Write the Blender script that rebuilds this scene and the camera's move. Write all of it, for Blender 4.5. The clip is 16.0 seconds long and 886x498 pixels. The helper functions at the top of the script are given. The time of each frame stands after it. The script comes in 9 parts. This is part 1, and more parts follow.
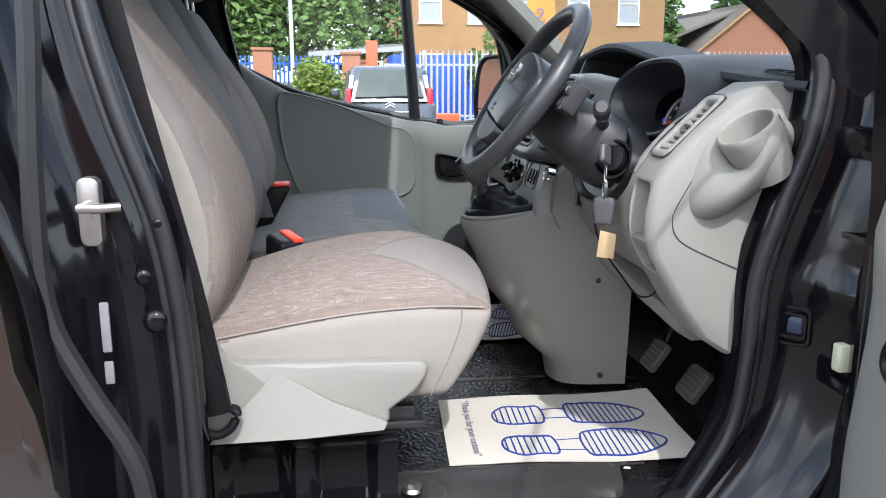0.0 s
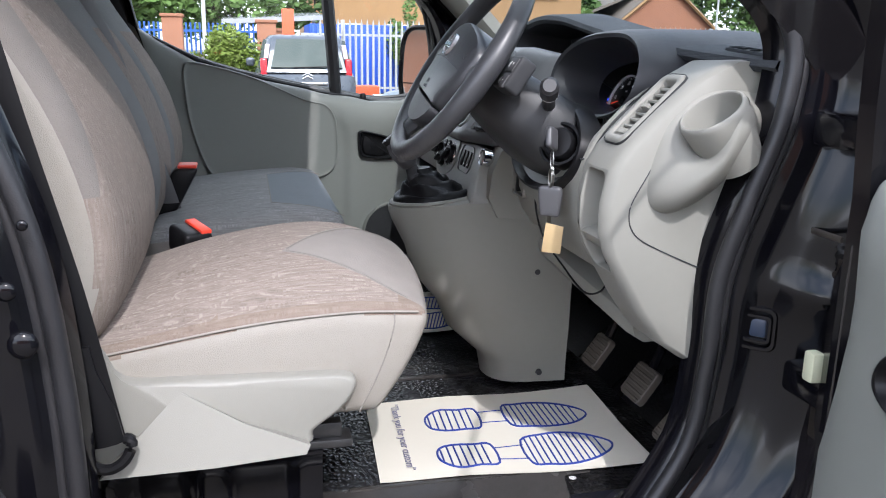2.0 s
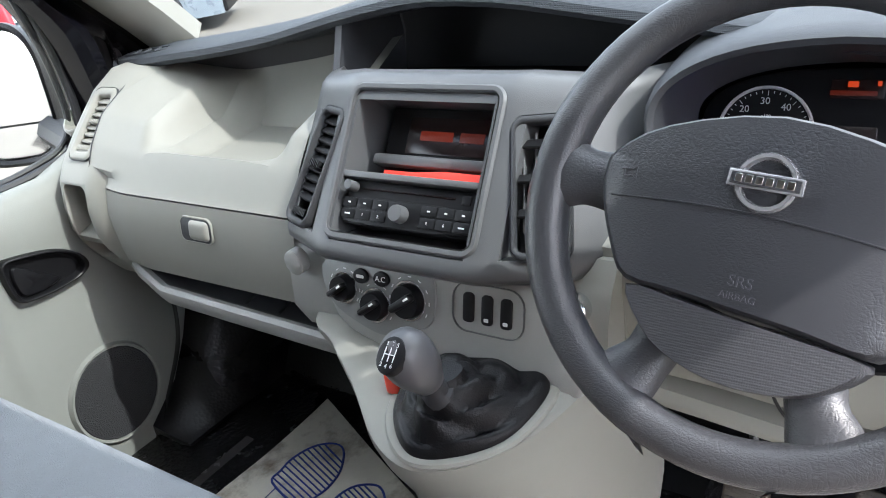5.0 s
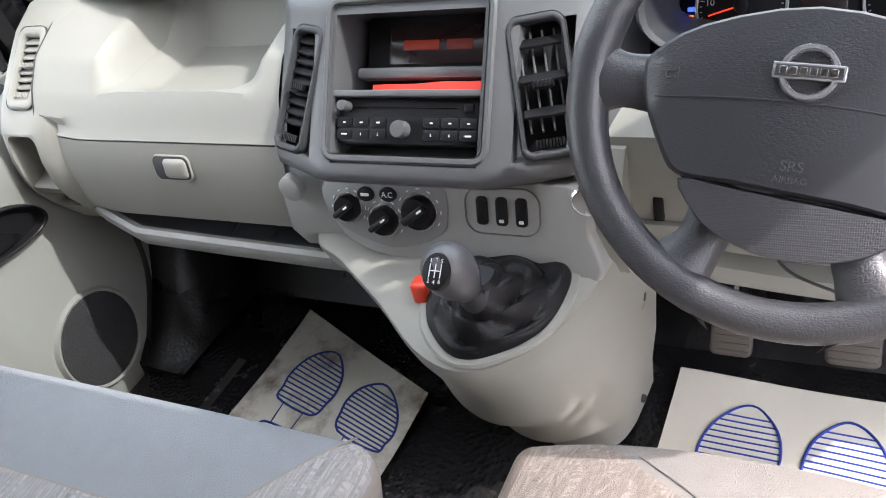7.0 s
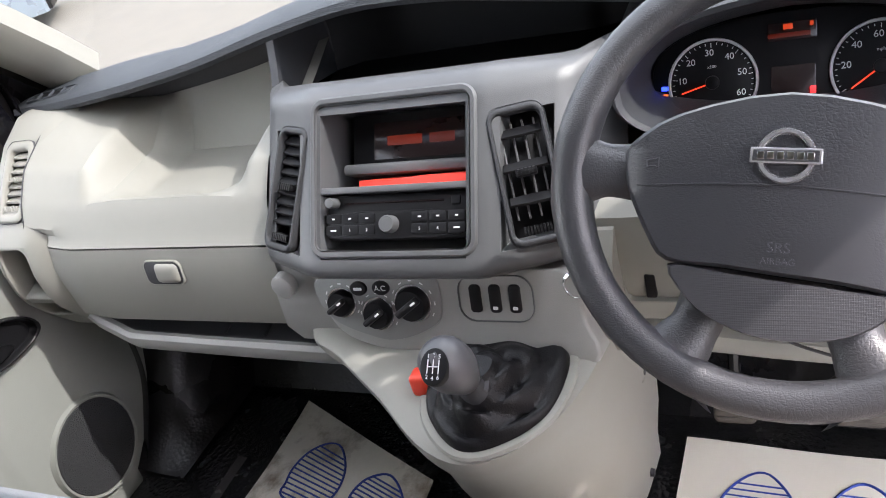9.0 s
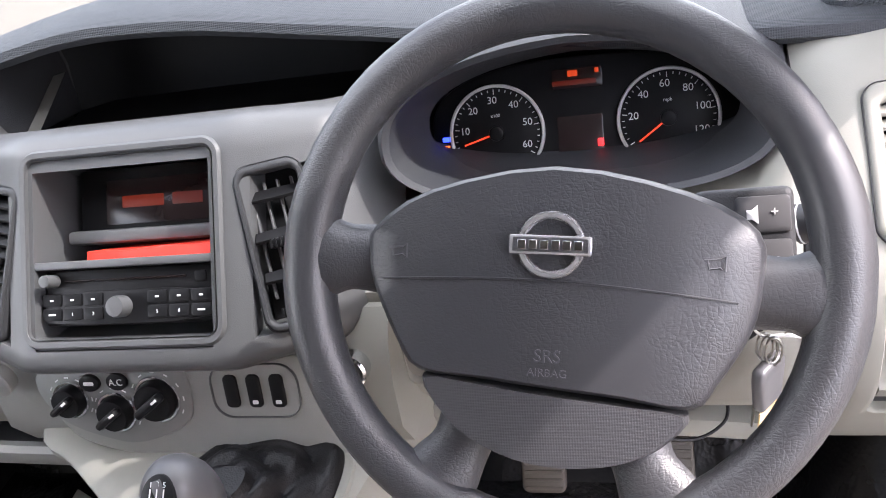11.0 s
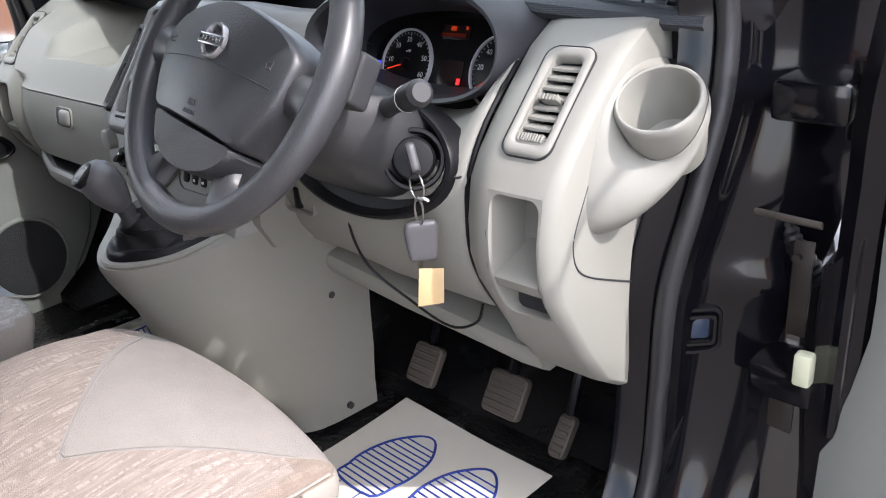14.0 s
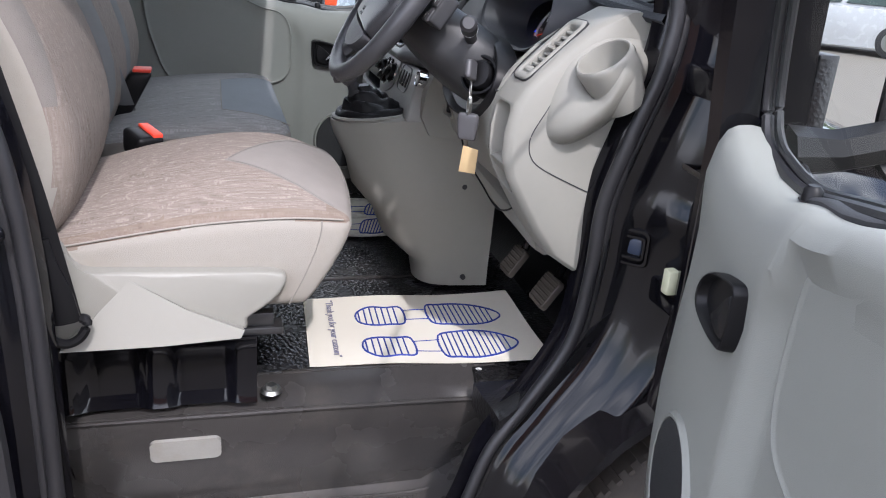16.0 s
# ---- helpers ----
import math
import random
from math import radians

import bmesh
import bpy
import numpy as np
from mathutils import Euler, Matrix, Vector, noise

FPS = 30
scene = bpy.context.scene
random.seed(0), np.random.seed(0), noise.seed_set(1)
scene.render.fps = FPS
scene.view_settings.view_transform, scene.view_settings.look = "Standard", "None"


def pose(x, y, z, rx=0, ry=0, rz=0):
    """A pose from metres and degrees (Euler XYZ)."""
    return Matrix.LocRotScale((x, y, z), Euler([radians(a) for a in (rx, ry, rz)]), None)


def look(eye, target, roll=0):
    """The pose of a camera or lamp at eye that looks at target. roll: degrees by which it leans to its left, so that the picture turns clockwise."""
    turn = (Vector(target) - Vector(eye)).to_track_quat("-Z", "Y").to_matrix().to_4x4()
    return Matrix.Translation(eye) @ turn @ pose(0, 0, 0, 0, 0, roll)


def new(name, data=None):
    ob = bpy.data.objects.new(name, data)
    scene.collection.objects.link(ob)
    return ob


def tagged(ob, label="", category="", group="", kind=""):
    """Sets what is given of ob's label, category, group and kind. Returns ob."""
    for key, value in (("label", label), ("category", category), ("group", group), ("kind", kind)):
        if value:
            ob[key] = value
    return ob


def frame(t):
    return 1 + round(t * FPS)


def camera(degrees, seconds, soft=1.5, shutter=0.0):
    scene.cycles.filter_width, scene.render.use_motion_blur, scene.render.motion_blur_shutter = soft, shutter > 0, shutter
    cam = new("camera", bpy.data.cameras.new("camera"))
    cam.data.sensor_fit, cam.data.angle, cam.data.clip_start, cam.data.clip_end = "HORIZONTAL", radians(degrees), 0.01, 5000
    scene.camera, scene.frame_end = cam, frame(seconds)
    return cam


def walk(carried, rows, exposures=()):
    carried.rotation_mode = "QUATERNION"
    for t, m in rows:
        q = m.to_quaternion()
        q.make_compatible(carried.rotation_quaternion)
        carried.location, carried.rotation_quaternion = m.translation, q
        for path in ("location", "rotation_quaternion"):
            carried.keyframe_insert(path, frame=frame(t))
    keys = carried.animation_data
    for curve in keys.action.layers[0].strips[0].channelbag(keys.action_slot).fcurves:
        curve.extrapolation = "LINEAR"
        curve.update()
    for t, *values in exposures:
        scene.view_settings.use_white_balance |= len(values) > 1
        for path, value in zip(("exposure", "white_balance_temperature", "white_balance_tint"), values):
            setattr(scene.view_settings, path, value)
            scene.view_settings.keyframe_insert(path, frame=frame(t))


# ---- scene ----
cam = camera(57.9, 16.0, 1.0)
METRES, EYE, TILT, LEAN, TURN = 3.5, 1.35, -12.0, 0.0, -8.0
ROWS = [
    (0.0, 0.0, 0.0, 0.0, 0.0, 0.0, -0.0),
    (0.5, 0.0165, -0.0038, -0.0019, -2.19, -1.2, 0.24),
    (1.0, 0.0207, -0.0016, 0.0024, -3.75, -1.09, 0.0),
    (1.5, 0.0192, 0.0083, 0.0048, -4.09, -1.32, 0.2),
    (2.0, -0.0038, 0.0441, 0.01, -5.71, -1.96, 0.26),
    (2.5, -0.0458, 0.1066, 0.0285, -10.05, -3.44, 2.4),
    (3.0, -0.0583, 0.1869, 0.0422, -10.25, -0.54, 1.91),
    (3.5, -0.0694, 0.2598, 0.0757, -21.74, -1.46, 2.82),
    (6.0, -0.1144, 0.3638, 0.1548, -55.37, -24.86, 20.45),
    (6.5, -0.116, 0.3708, 0.1594, -56.31, -25.94, 21.19),
    (7.0, -0.1227, 0.3735, 0.1668, -56.64, -29.78, 22.24),
    (7.5, -0.1239, 0.3743, 0.1714, -57.64, -34.31, 24.11),
    (8.0, -0.1292, 0.3712, 0.1785, -55.22, -27.16, 26.76),
    (10.5, -0.0836, 0.3776, 0.1622, -67.48, -27.74, 21.79),
    (11.0, -0.0725, 0.3726, 0.1607, -70.74, -29.21, 21.92),
    (11.5, -0.0653, 0.3678, 0.1591, -72.52, -30.04, 22.46),
    (12.0, -0.0582, 0.358, 0.1575, -73.54, -30.74, 22.94),
    (12.5, -0.0507, 0.3434, 0.1504, -72.8, -30.89, 22.56),
    (13.0, -0.0529, 0.3115, 0.1282, -67.22, -30.24, 21.01),
    (13.5, -0.0605, 0.2506, 0.1033, -56.75, -24.77, 19.41),
    (14.0, -0.0596, 0.1857, 0.0753, -37.62, -13.74, 11.78),
    (14.5, -0.0442, 0.1174, 0.0332, -28.17, -13.91, 5.51),
    (15.0, -0.0384, 0.0523, 0.0225, -25.5, -13.94, 5.05),
    (15.5, -0.0099, 0.0113, 0.0176, -13.61, -12.89, 1.25),
    (16.0, 0.0119, -0.004, 0.0191, -7.87, -8.8, -2.59),
]
EXPOSURES = [(0.0, 1.56, 6050, 14), (2.5, 1.55, 6050, 15), (3.2, 1.74, 5880, 9), (3.7, 2.06, 5880, 8), (5.8, 2.80, 6450, 16), (7.0, 2.76, 6480, 17), (8.2, 2.66, 6520, 18), (10.5, 2.98, 6620, 21), (12.5, 2.68, 6520, 22), (13.5, 2.46, 6480, 22), (14.0, 2.06, 6340, 17), (14.4, 1.64, 6240, 21), (16.0, 1.50, 6100, 18)]
walk(cam, [(t, pose(0, 0, EYE, TILT, LEAN, TURN) @ pose(METRES * x, METRES * y, METRES * z, 90 + pitch, roll, yaw)) for t, x, y, z, yaw, pitch, roll in ROWS], EXPOSURES)

# ---- world and light ----
SUN_TO = Vector((0.05, -0.70, 0.71)).normalized()
world = bpy.data.worlds.new("sky")
scene.world = world
world.use_nodes = True
wn = world.node_tree
sky = wn.nodes.new("ShaderNodeTexSky")
sky.sky_type, sky.sun_disc = "NISHITA", False
sky.sun_elevation = math.asin(SUN_TO.z)
sky.sun_rotation = math.atan2(SUN_TO.x, SUN_TO.y)
sky.air_density, sky.dust_density = 1.0, 2.0
clouds = wn.nodes.new("ShaderNodeTexNoise")
clouds.inputs["Scale"].default_value, clouds.inputs["Detail"].default_value = 3.0, 7.0
ramp = wn.nodes.new("ShaderNodeValToRGB")
ramp.color_ramp.elements[0].position, ramp.color_ramp.elements[1].position = 0.38, 0.60
cmix = wn.nodes.new("ShaderNodeMix")
cmix.data_type = "RGBA"
cmix.inputs[7].default_value = (12.6, 12.9, 13.3, 1)
coord = wn.nodes.new("ShaderNodeTexCoord")
wn.links.new(coord.outputs["Generated"], clouds.inputs["Vector"])
wn.links.new(clouds.outputs["Fac"], ramp.inputs["Fac"])
wn.links.new(ramp.outputs["Color"], cmix.inputs[0])
wn.links.new(sky.outputs["Color"], cmix.inputs[6])
wn.links.new(cmix.outputs[2], wn.nodes["Background"].inputs["Color"])
wn.nodes["Background"].inputs["Strength"].default_value = 0.134
sun = new("sun", bpy.data.lights.new("sun", "SUN"))
sun.data.energy, sun.data.angle, sun.data.color = 1.36, radians(0.8), (1.0, 0.97, 0.92)
sun.matrix_world = look(SUN_TO * 30, (0, 0, 0))


# ---- materials ----
def material(name, base, rough=0.5, metal=0.0, vary=0.12, scale=8.0, bump=0.0, bump_scale=400.0, spec=0.5, stain=0.0, coat=0.0, random_tint=0.0, grain=0.0, grain_scale=70.0, even=False):
    m = bpy.data.materials.new(name)
    m.use_nodes = True
    nt = m.node_tree
    b = nt.nodes["Principled BSDF"]
    b.inputs["Roughness"].default_value, b.inputs["Metallic"].default_value = rough, metal
    b.inputs["Specular IOR Level"].default_value, b.inputs["Coat Weight"].default_value = spec, coat
    tc = nt.nodes.new("ShaderNodeTexCoord")
    n1 = nt.nodes.new("ShaderNodeTexNoise")
    n1.inputs["Scale"].default_value, n1.inputs["Detail"].default_value = scale, 6.0
    n2 = nt.nodes.new("ShaderNodeTexNoise")
    n2.inputs["Scale"].default_value, n2.inputs["Detail"].default_value = scale * 14, 4.0
    for n in (n1, n2):
        nt.links.new(tc.outputs["Object"], n.inputs["Vector"])
    mix = nt.nodes.new("ShaderNodeMix")
    mix.data_type = "RGBA"
    lo, hi = [c * (1 - vary) for c in base], [min(1, c * (1 + vary)) for c in base]
    mix.inputs[6].default_value, mix.inputs[7].default_value = (*lo, 1), (*hi, 1)
    add = nt.nodes.new("ShaderNodeMath")
    add.operation = "MULTIPLY_ADD"
    add.inputs[1].default_value = 0.35
    nt.links.new(n2.outputs["Fac"], add.inputs[0])
    sub = nt.nodes.new("ShaderNodeMath")
    sub.operation = "MULTIPLY"
    sub.inputs[1].default_value = 0.65
    nt.links.new(n1.outputs["Fac"], sub.inputs[0])
    nt.links.new(sub.outputs[0], add.inputs[2])
    nt.links.new(add.outputs[0], mix.inputs[0])
    out = mix.outputs[2]
    if stain:
        ns = nt.nodes.new("ShaderNodeTexNoise")
        ns.inputs["Scale"].default_value, ns.inputs["Detail"].default_value, ns.inputs["Roughness"].default_value = scale * 0.9, 8.0, 0.65
        rs = nt.nodes.new("ShaderNodeMapRange")
        rs.inputs[1].default_value, rs.inputs[2].default_value, rs.inputs[4].default_value = 0.49, 0.66, abs(stain)
        nt.links.new(tc.outputs["Object"], ns.inputs["Vector"])
        nt.links.new(ns.outputs["Fac"], rs.inputs[0])
        ms = nt.nodes.new("ShaderNodeMix")
        ms.data_type = "RGBA"
        ms.inputs[7].default_value = (0.16, 0.12, 0.08, 1) if stain > 0 else (0.10, 0.09, 0.075, 1)
        nt.links.new(out, ms.inputs[6])
        nt.links.new(rs.outputs[0], ms.inputs[0])
        out = ms.outputs[2]
    if random_tint:
        info = nt.nodes.new("ShaderNodeObjectInfo")
        hsv = nt.nodes.new("ShaderNodeHueSaturation")
        rng = nt.nodes.new("ShaderNodeMapRange")
        rng.inputs[3].default_value, rng.inputs[4].default_value = 1 - random_tint, 1 + random_tint
        nt.links.new(info.outputs["Random"], rng.inputs[0])
        nt.links.new(rng.outputs[0], hsv.inputs["Value"])
        nt.links.new(out, hsv.inputs["Color"])
        out = hsv.outputs["Color"]
    nt.links.new(out, b.inputs["Base Color"])
    rr = nt.nodes.new("ShaderNodeMapRange")
    rr.inputs[3].default_value, rr.inputs[4].default_value = max(0.02, rough - 0.08), min(1, rough + 0.10)
    nt.links.new(n1.outputs["Fac"], rr.inputs[0])
    nt.links.new(rr.outputs[0], b.inputs["Roughness"])
    if bump:
        n3 = nt.nodes.new("ShaderNodeTexVoronoi")
        n3.inputs["Scale"].default_value = bump_scale
        n3.inputs["Randomness"].default_value = 0.0 if even else 1.0
        bp = nt.nodes.new("ShaderNodeBump")
        bp.inputs["Strength"].default_value, bp.inputs["Distance"].default_value = bump, 0.002
        nt.links.new(tc.outputs["Object"], n3.inputs["Vector"])
        height = n3.outputs["Distance"]
        if grain:
            n4 = nt.nodes.new("ShaderNodeTexNoise")
            n4.inputs["Scale"].default_value, n4.inputs["Detail"].default_value, n4.inputs["Distortion"].default_value = grain_scale, 5.0, 1.2
            ridge = nt.nodes.new("ShaderNodeMath")
            ridge.operation = "PINGPONG"
            ridge.inputs[1].default_value = 0.06
            nt.links.new(tc.outputs["Object"], n4.inputs["Vector"])
            nt.links.new(n4.outputs["Fac"], ridge.inputs[0])
            both = nt.nodes.new("ShaderNodeMath")
            both.operation = "MULTIPLY_ADD"
            both.inputs[1].default_value = grain * 12
            nt.links.new(ridge.outputs[0], both.inputs[0])
            nt.links.new(height, both.inputs[2])
            height = both.outputs[0]
        nt.links.new(height, bp.inputs["Height"])
        nt.links.new(bp.outputs["Normal"], b.inputs["Normal"])
    return m


def glowing(name, colour, strength):
    m = bpy.data.materials.new(name)
    m.use_nodes = True
    b = m.node_tree.nodes["Principled BSDF"]
    b.inputs["Base Color"].default_value = (*[c * 0.10 for c in colour], 1)
    b.inputs["Emission Color"].default_value, b.inputs["Emission Strength"].default_value = (*colour, 1), strength
    return m


def glass(name, tint=(1, 1, 1), rough=0.0):
    m = bpy.data.materials.new(name)
    m.use_nodes = True
    nt = m.node_tree
    nt.nodes.remove(nt.nodes["Principled BSDF"])
    tr, gl, mx = [nt.nodes.new("ShaderNode" + k) for k in ("BsdfTransparent", "BsdfGlossy", "MixShader")]
    tr.inputs["Color"].default_value = (*tint, 1)
    gl.inputs["Roughness"].default_value = rough
    mx.inputs[0].default_value = 0.05
    nt.links.new(tr.outputs[0], mx.inputs[1])
    nt.links.new(gl.outputs[0], mx.inputs[2])
    nt.links.new(mx.outputs[0], nt.nodes["Material Output"].inputs["Surface"])
    return m


def fabric(name, base, line, axis, dark=(0.105, 0.085, 0.070)):
    """Woven seat cloth with broken, wood-like wavy lines, pale and dark, that run along one axis."""
    m = material(name, base, 0.95, vary=0.16, scale=16, bump=0.5, bump_scale=700, spec=0.15)
    nt = m.node_tree
    b = nt.nodes["Principled BSDF"]
    tc = nt.nodes.new("ShaderNodeTexCoord")

    def stretched(along, across, detail, bend, shift):
        mp = nt.nodes.new("ShaderNodeMapping")
        mp.inputs["Scale"].default_value = (along, across, across) if axis == "x" else (across, across, along)
        mp.inputs["Location"].default_value = (shift, shift * 1.7, shift * 0.6)
        nz = nt.nodes.new("ShaderNodeTexNoise")
        nz.inputs["Scale"].default_value, nz.inputs["Detail"].default_value, nz.inputs["Distortion"].default_value = 1.0, detail, bend
        nt.links.new(tc.outputs["Object"], mp.inputs["Vector"])
        nt.links.new(mp.outputs["Vector"], nz.inputs["Vector"])
        return nz.outputs["Fac"]

    def ranged(value, low, high):
        rg = nt.nodes.new("ShaderNodeMapRange")
        rg.inputs[1].default_value, rg.inputs[2].default_value = low, high
        nt.links.new(value, rg.inputs[0])
        return rg.outputs[0]

    def product(one, two):
        mul = nt.nodes.new("ShaderNodeMath")
        mul.operation = "MULTIPLY"
        for k, v in enumerate((one, two)):
            if isinstance(v, float):
                mul.inputs[k].default_value = v
            else:
                nt.links.new(v, mul.inputs[k])
        return mul.outputs[0]

    def contour(value, period, low, high):
        pp = nt.nodes.new("ShaderNodeMath")
        pp.operation = "PINGPONG"
        pp.inputs[1].default_value = period
        nt.links.new(value, pp.inputs[0])
        return ranged(pp.outputs[0], period * low, period * high)
    dashes = ranged(stretched(230.0, 60.0, 2.0, 0.0, 3.0), 0.42, 0.56)
    patches = ranged(stretched(4.0, 12.0, 2.0, 0.0, 9.0), 0.36, 0.60)
    pale = product(contour(stretched(2.0, 30.0, 1.5, 0.5, 0.0), 0.050, 0.60, 0.95), dashes)
    deep = product(product(contour(stretched(2.0, 30.0, 1.5, 0.5, 5.0), 0.060, 0.55, 0.95), dashes), patches)
    fine = ranged(stretched(40.0, 300.0, 2.0, 0.0, 1.0), 0.40, 0.68)
    out = b.inputs["Base Color"].links[0].from_socket
    for fac, colour in ((product(fine, 0.35), line), (product(deep, 0.45), dark), (product(pale, 0.60), line)):
        mx = nt.nodes.new("ShaderNodeMix")
        mx.data_type = "RGBA"
        nt.links.new(out, mx.inputs[6])
        mx.inputs[7].default_value = (*colour, 1)
        nt.links.new(fac, mx.inputs[0])
        out = mx.outputs[2]
    nt.links.new(out, b.inputs["Base Color"])
    return m


def hide(name, base, rough):
    """Moulded plastic with a leather grain: fine cells and longer, crossing creases."""
    m = material(name, base, rough, vary=0.14, scale=12, spec=0.6)
    nt = m.node_tree
    tc = nt.nodes.new("ShaderNodeTexCoord")
    warp = nt.nodes.new("ShaderNodeTexNoise")
    warp.inputs["Scale"].default_value, warp.inputs["Detail"].default_value = 22.0, 3.0
    nt.links.new(tc.outputs["Object"], warp.inputs["Vector"])
    bend = nt.nodes.new("ShaderNodeVectorMath")
    bend.operation = "MULTIPLY_ADD"
    bend.inputs[1].default_value = (0.018, 0.018, 0.018)
    nt.links.new(warp.outputs["Color"], bend.inputs[0])
    nt.links.new(tc.outputs["Object"], bend.inputs[2])
    heights = []
    for scale, squash, low, high, share in ((480.0, (1.0, 0.35, 1.0), 0.0, 0.30, 0.9), (300.0, (0.35, 1.0, 0.5), 0.0, 0.16, 0.8), (900.0, (1, 1, 1), 0.0, 0.5, 0.35)):
        mp = nt.nodes.new("ShaderNodeMapping")
        mp.inputs["Scale"].default_value = squash
        cells = nt.nodes.new("ShaderNodeTexVoronoi")
        cells.feature = "DISTANCE_TO_EDGE"
        cells.inputs["Scale"].default_value = scale
        rg = nt.nodes.new("ShaderNodeMapRange")
        rg.inputs[1].default_value, rg.inputs[2].default_value, rg.inputs[4].default_value = low, high, share
        nt.links.new(bend.outputs[0], mp.inputs["Vector"])
        nt.links.new(mp.outputs["Vector"], cells.inputs["Vector"])
        nt.links.new(cells.outputs["Distance"], rg.inputs[0])
        heights.append(rg.outputs[0])
    patch = nt.nodes.new("ShaderNodeTexNoise")
    patch.inputs["Scale"].default_value, patch.inputs["Detail"].default_value = 9.0, 2.0
    worn = nt.nodes.new("ShaderNodeMapRange")
    worn.inputs[1].default_value, worn.inputs[2].default_value = 0.36, 0.60
    nt.links.new(tc.outputs["Object"], patch.inputs["Vector"])
    nt.links.new(patch.outputs["Fac"], worn.inputs[0])
    total = heights[0]
    for h in heights[1:]:
        both = nt.nodes.new("ShaderNodeMath")
        nt.links.new(total, both.inputs[0])
        nt.links.new(h, both.inputs[1])
        total = both.outputs[0]
    mul = nt.nodes.new("ShaderNodeMath")
    mul.operation = "MULTIPLY"
    nt.links.new(total, mul.inputs[0])
    nt.links.new(worn.outputs[0], mul.inputs[1])
    bp = nt.nodes.new("ShaderNodeBump")
    bp.inputs["Strength"].default_value, bp.inputs["Distance"].default_value = 0.30, 0.0005
    nt.links.new(mul.outputs[0], bp.inputs["Height"])
    nt.links.new(bp.outputs["Normal"], nt.nodes["Principled BSDF"].inputs["Normal"])
    return m


LIGHT = material("dash_light_plastic", (0.240, 0.235, 0.209), 0.52, vary=0.06, scale=5, bump=0.07, bump_scale=1000, spec=0.3)
DOORGREY = material("door_trim_plastic", (0.211, 0.218, 0.201), 0.5, vary=0.06, scale=5, bump=0.16, bump_scale=900, spec=0.3)
MID = material("mid_grey_plastic", (0.27, 0.27, 0.255), 0.45, vary=0.06, scale=6, bump=0.12, bump_scale=900)
STACK = material("stack_grey_plastic", (0.086, 0.088, 0.091), 0.38, vary=0.08, scale=6, bump=0.08, bump_scale=1000, spec=0.45)
PAD = material("dash_top_soft_plastic", (0.040, 0.044, 0.050), 0.6, vary=0.1, scale=9, bump=0.5, bump_scale=480, even=True, spec=0.22)
DARK = material("dark_plastic", (0.036, 0.037, 0.040), 0.5, vary=0.15, scale=9, bump=0.15, bump_scale=900, spec=0.3)
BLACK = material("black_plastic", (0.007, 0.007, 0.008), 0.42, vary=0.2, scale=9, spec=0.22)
RUBBER = material("seal_rubber", (0.016, 0.016, 0.018), 0.42, vary=0.2, scale=15, bump=0.1)
PAINT = material("black_body_paint", (0.010, 0.009, 0.010), 0.10, vary=0.25, scale=3, spec=0.5, coat=0.4)
# brown-black base stands in for the reflected ground; the faint stain is dirt
GROUNDSHEEN = material("black_paint_with_ground_reflection", (0.021, 0.0175, 0.0155), 0.12, vary=0.25, scale=3, spec=0.6, coat=0.5, stain=0.05)
INNERPAINT = material("satin_black_inner_paint", (0.003, 0.003, 0.0045), 0.13, vary=0.3, scale=5, spec=0.29, stain=-0.03, coat=0.12)
STEP = material("step_plastic", (0.032, 0.030, 0.029), 0.26, vary=0.35, scale=7, bump=0.12, bump_scale=500, stain=-0.22)
FLOORMAT = material("ribbed_rubber_floor", (0.009, 0.009, 0.010), 0.25, vary=0.4, scale=10, bump=1.0, bump_scale=110, stain=-0.12, spec=0.5)
LEATHER = hide("wheel_grained_plastic", (0.039, 0.040, 0.044), 0.37)
HUBMAT = hide("airbag_cover_plastic", (0.031, 0.032, 0.036), 0.38)
GAITER = material("gaiter_leatherette", (0.005, 0.005, 0.006), 0.40, vary=0.2, scale=14, bump=0.2, bump_scale=500, spec=0.25)
VINYL = material("seat_side_vinyl", (0.268, 0.250, 0.220), 0.6, vary=0.07, scale=7, bump=0.25, bump_scale=700, stain=0.10, spec=0.3)
VALANCE = material("seat_valance_plastic", (0.246, 0.240, 0.214), 0.45, vary=0.06, scale=6, bump=0.12, bump_scale=900, spec=0.35)
CLOTH = fabric("seat_centre_cloth", (0.215, 0.178, 0.155), (0.36, 0.315, 0.275), "x")
BACKCLOTH = fabric("seat_back_cloth", (0.215, 0.178, 0.152), (0.30, 0.262, 0.228), "z", (0.085, 0.068, 0.056))
PLAINCLOTH = material("seat_plain_grey_cloth", (0.236, 0.216, 0.198), 0.95, vary=0.14, scale=30, bump=0.5, bump_scale=700, spec=0.15)
BLUECLOTH = material("bench_insert_cloth", (0.195, 0.210, 0.226), 0.95, vary=0.12, scale=30, bump=0.5, bump_scale=700, spec=0.15)
BENCHCLOTH = fabric("bench_cloth", (0.225, 0.222, 0.22), (0.36, 0.355, 0.35), "x", (0.12, 0.11, 0.10))
SHADEGREY = material("grey_bolster_cloth", (0.20, 0.20, 0.195), 0.95, vary=0.12, scale=30, bump=0.5, bump_scale=700, spec=0.15)
CHROME = material("chrome", (0.75, 0.76, 0.78), 0.15, 1.0, vary=0.05)
STEEL = material("zinc_steel", (0.36, 0.36, 0.34), 0.35, 1.0, vary=0.15, scale=40)
RED = material("red_plastic", (0.75, 0.06, 0.03), 0.4, vary=0.05)
REDCARD = material("red_folder_card", (0.85, 0.045, 0.025), 0.55, vary=0.05)
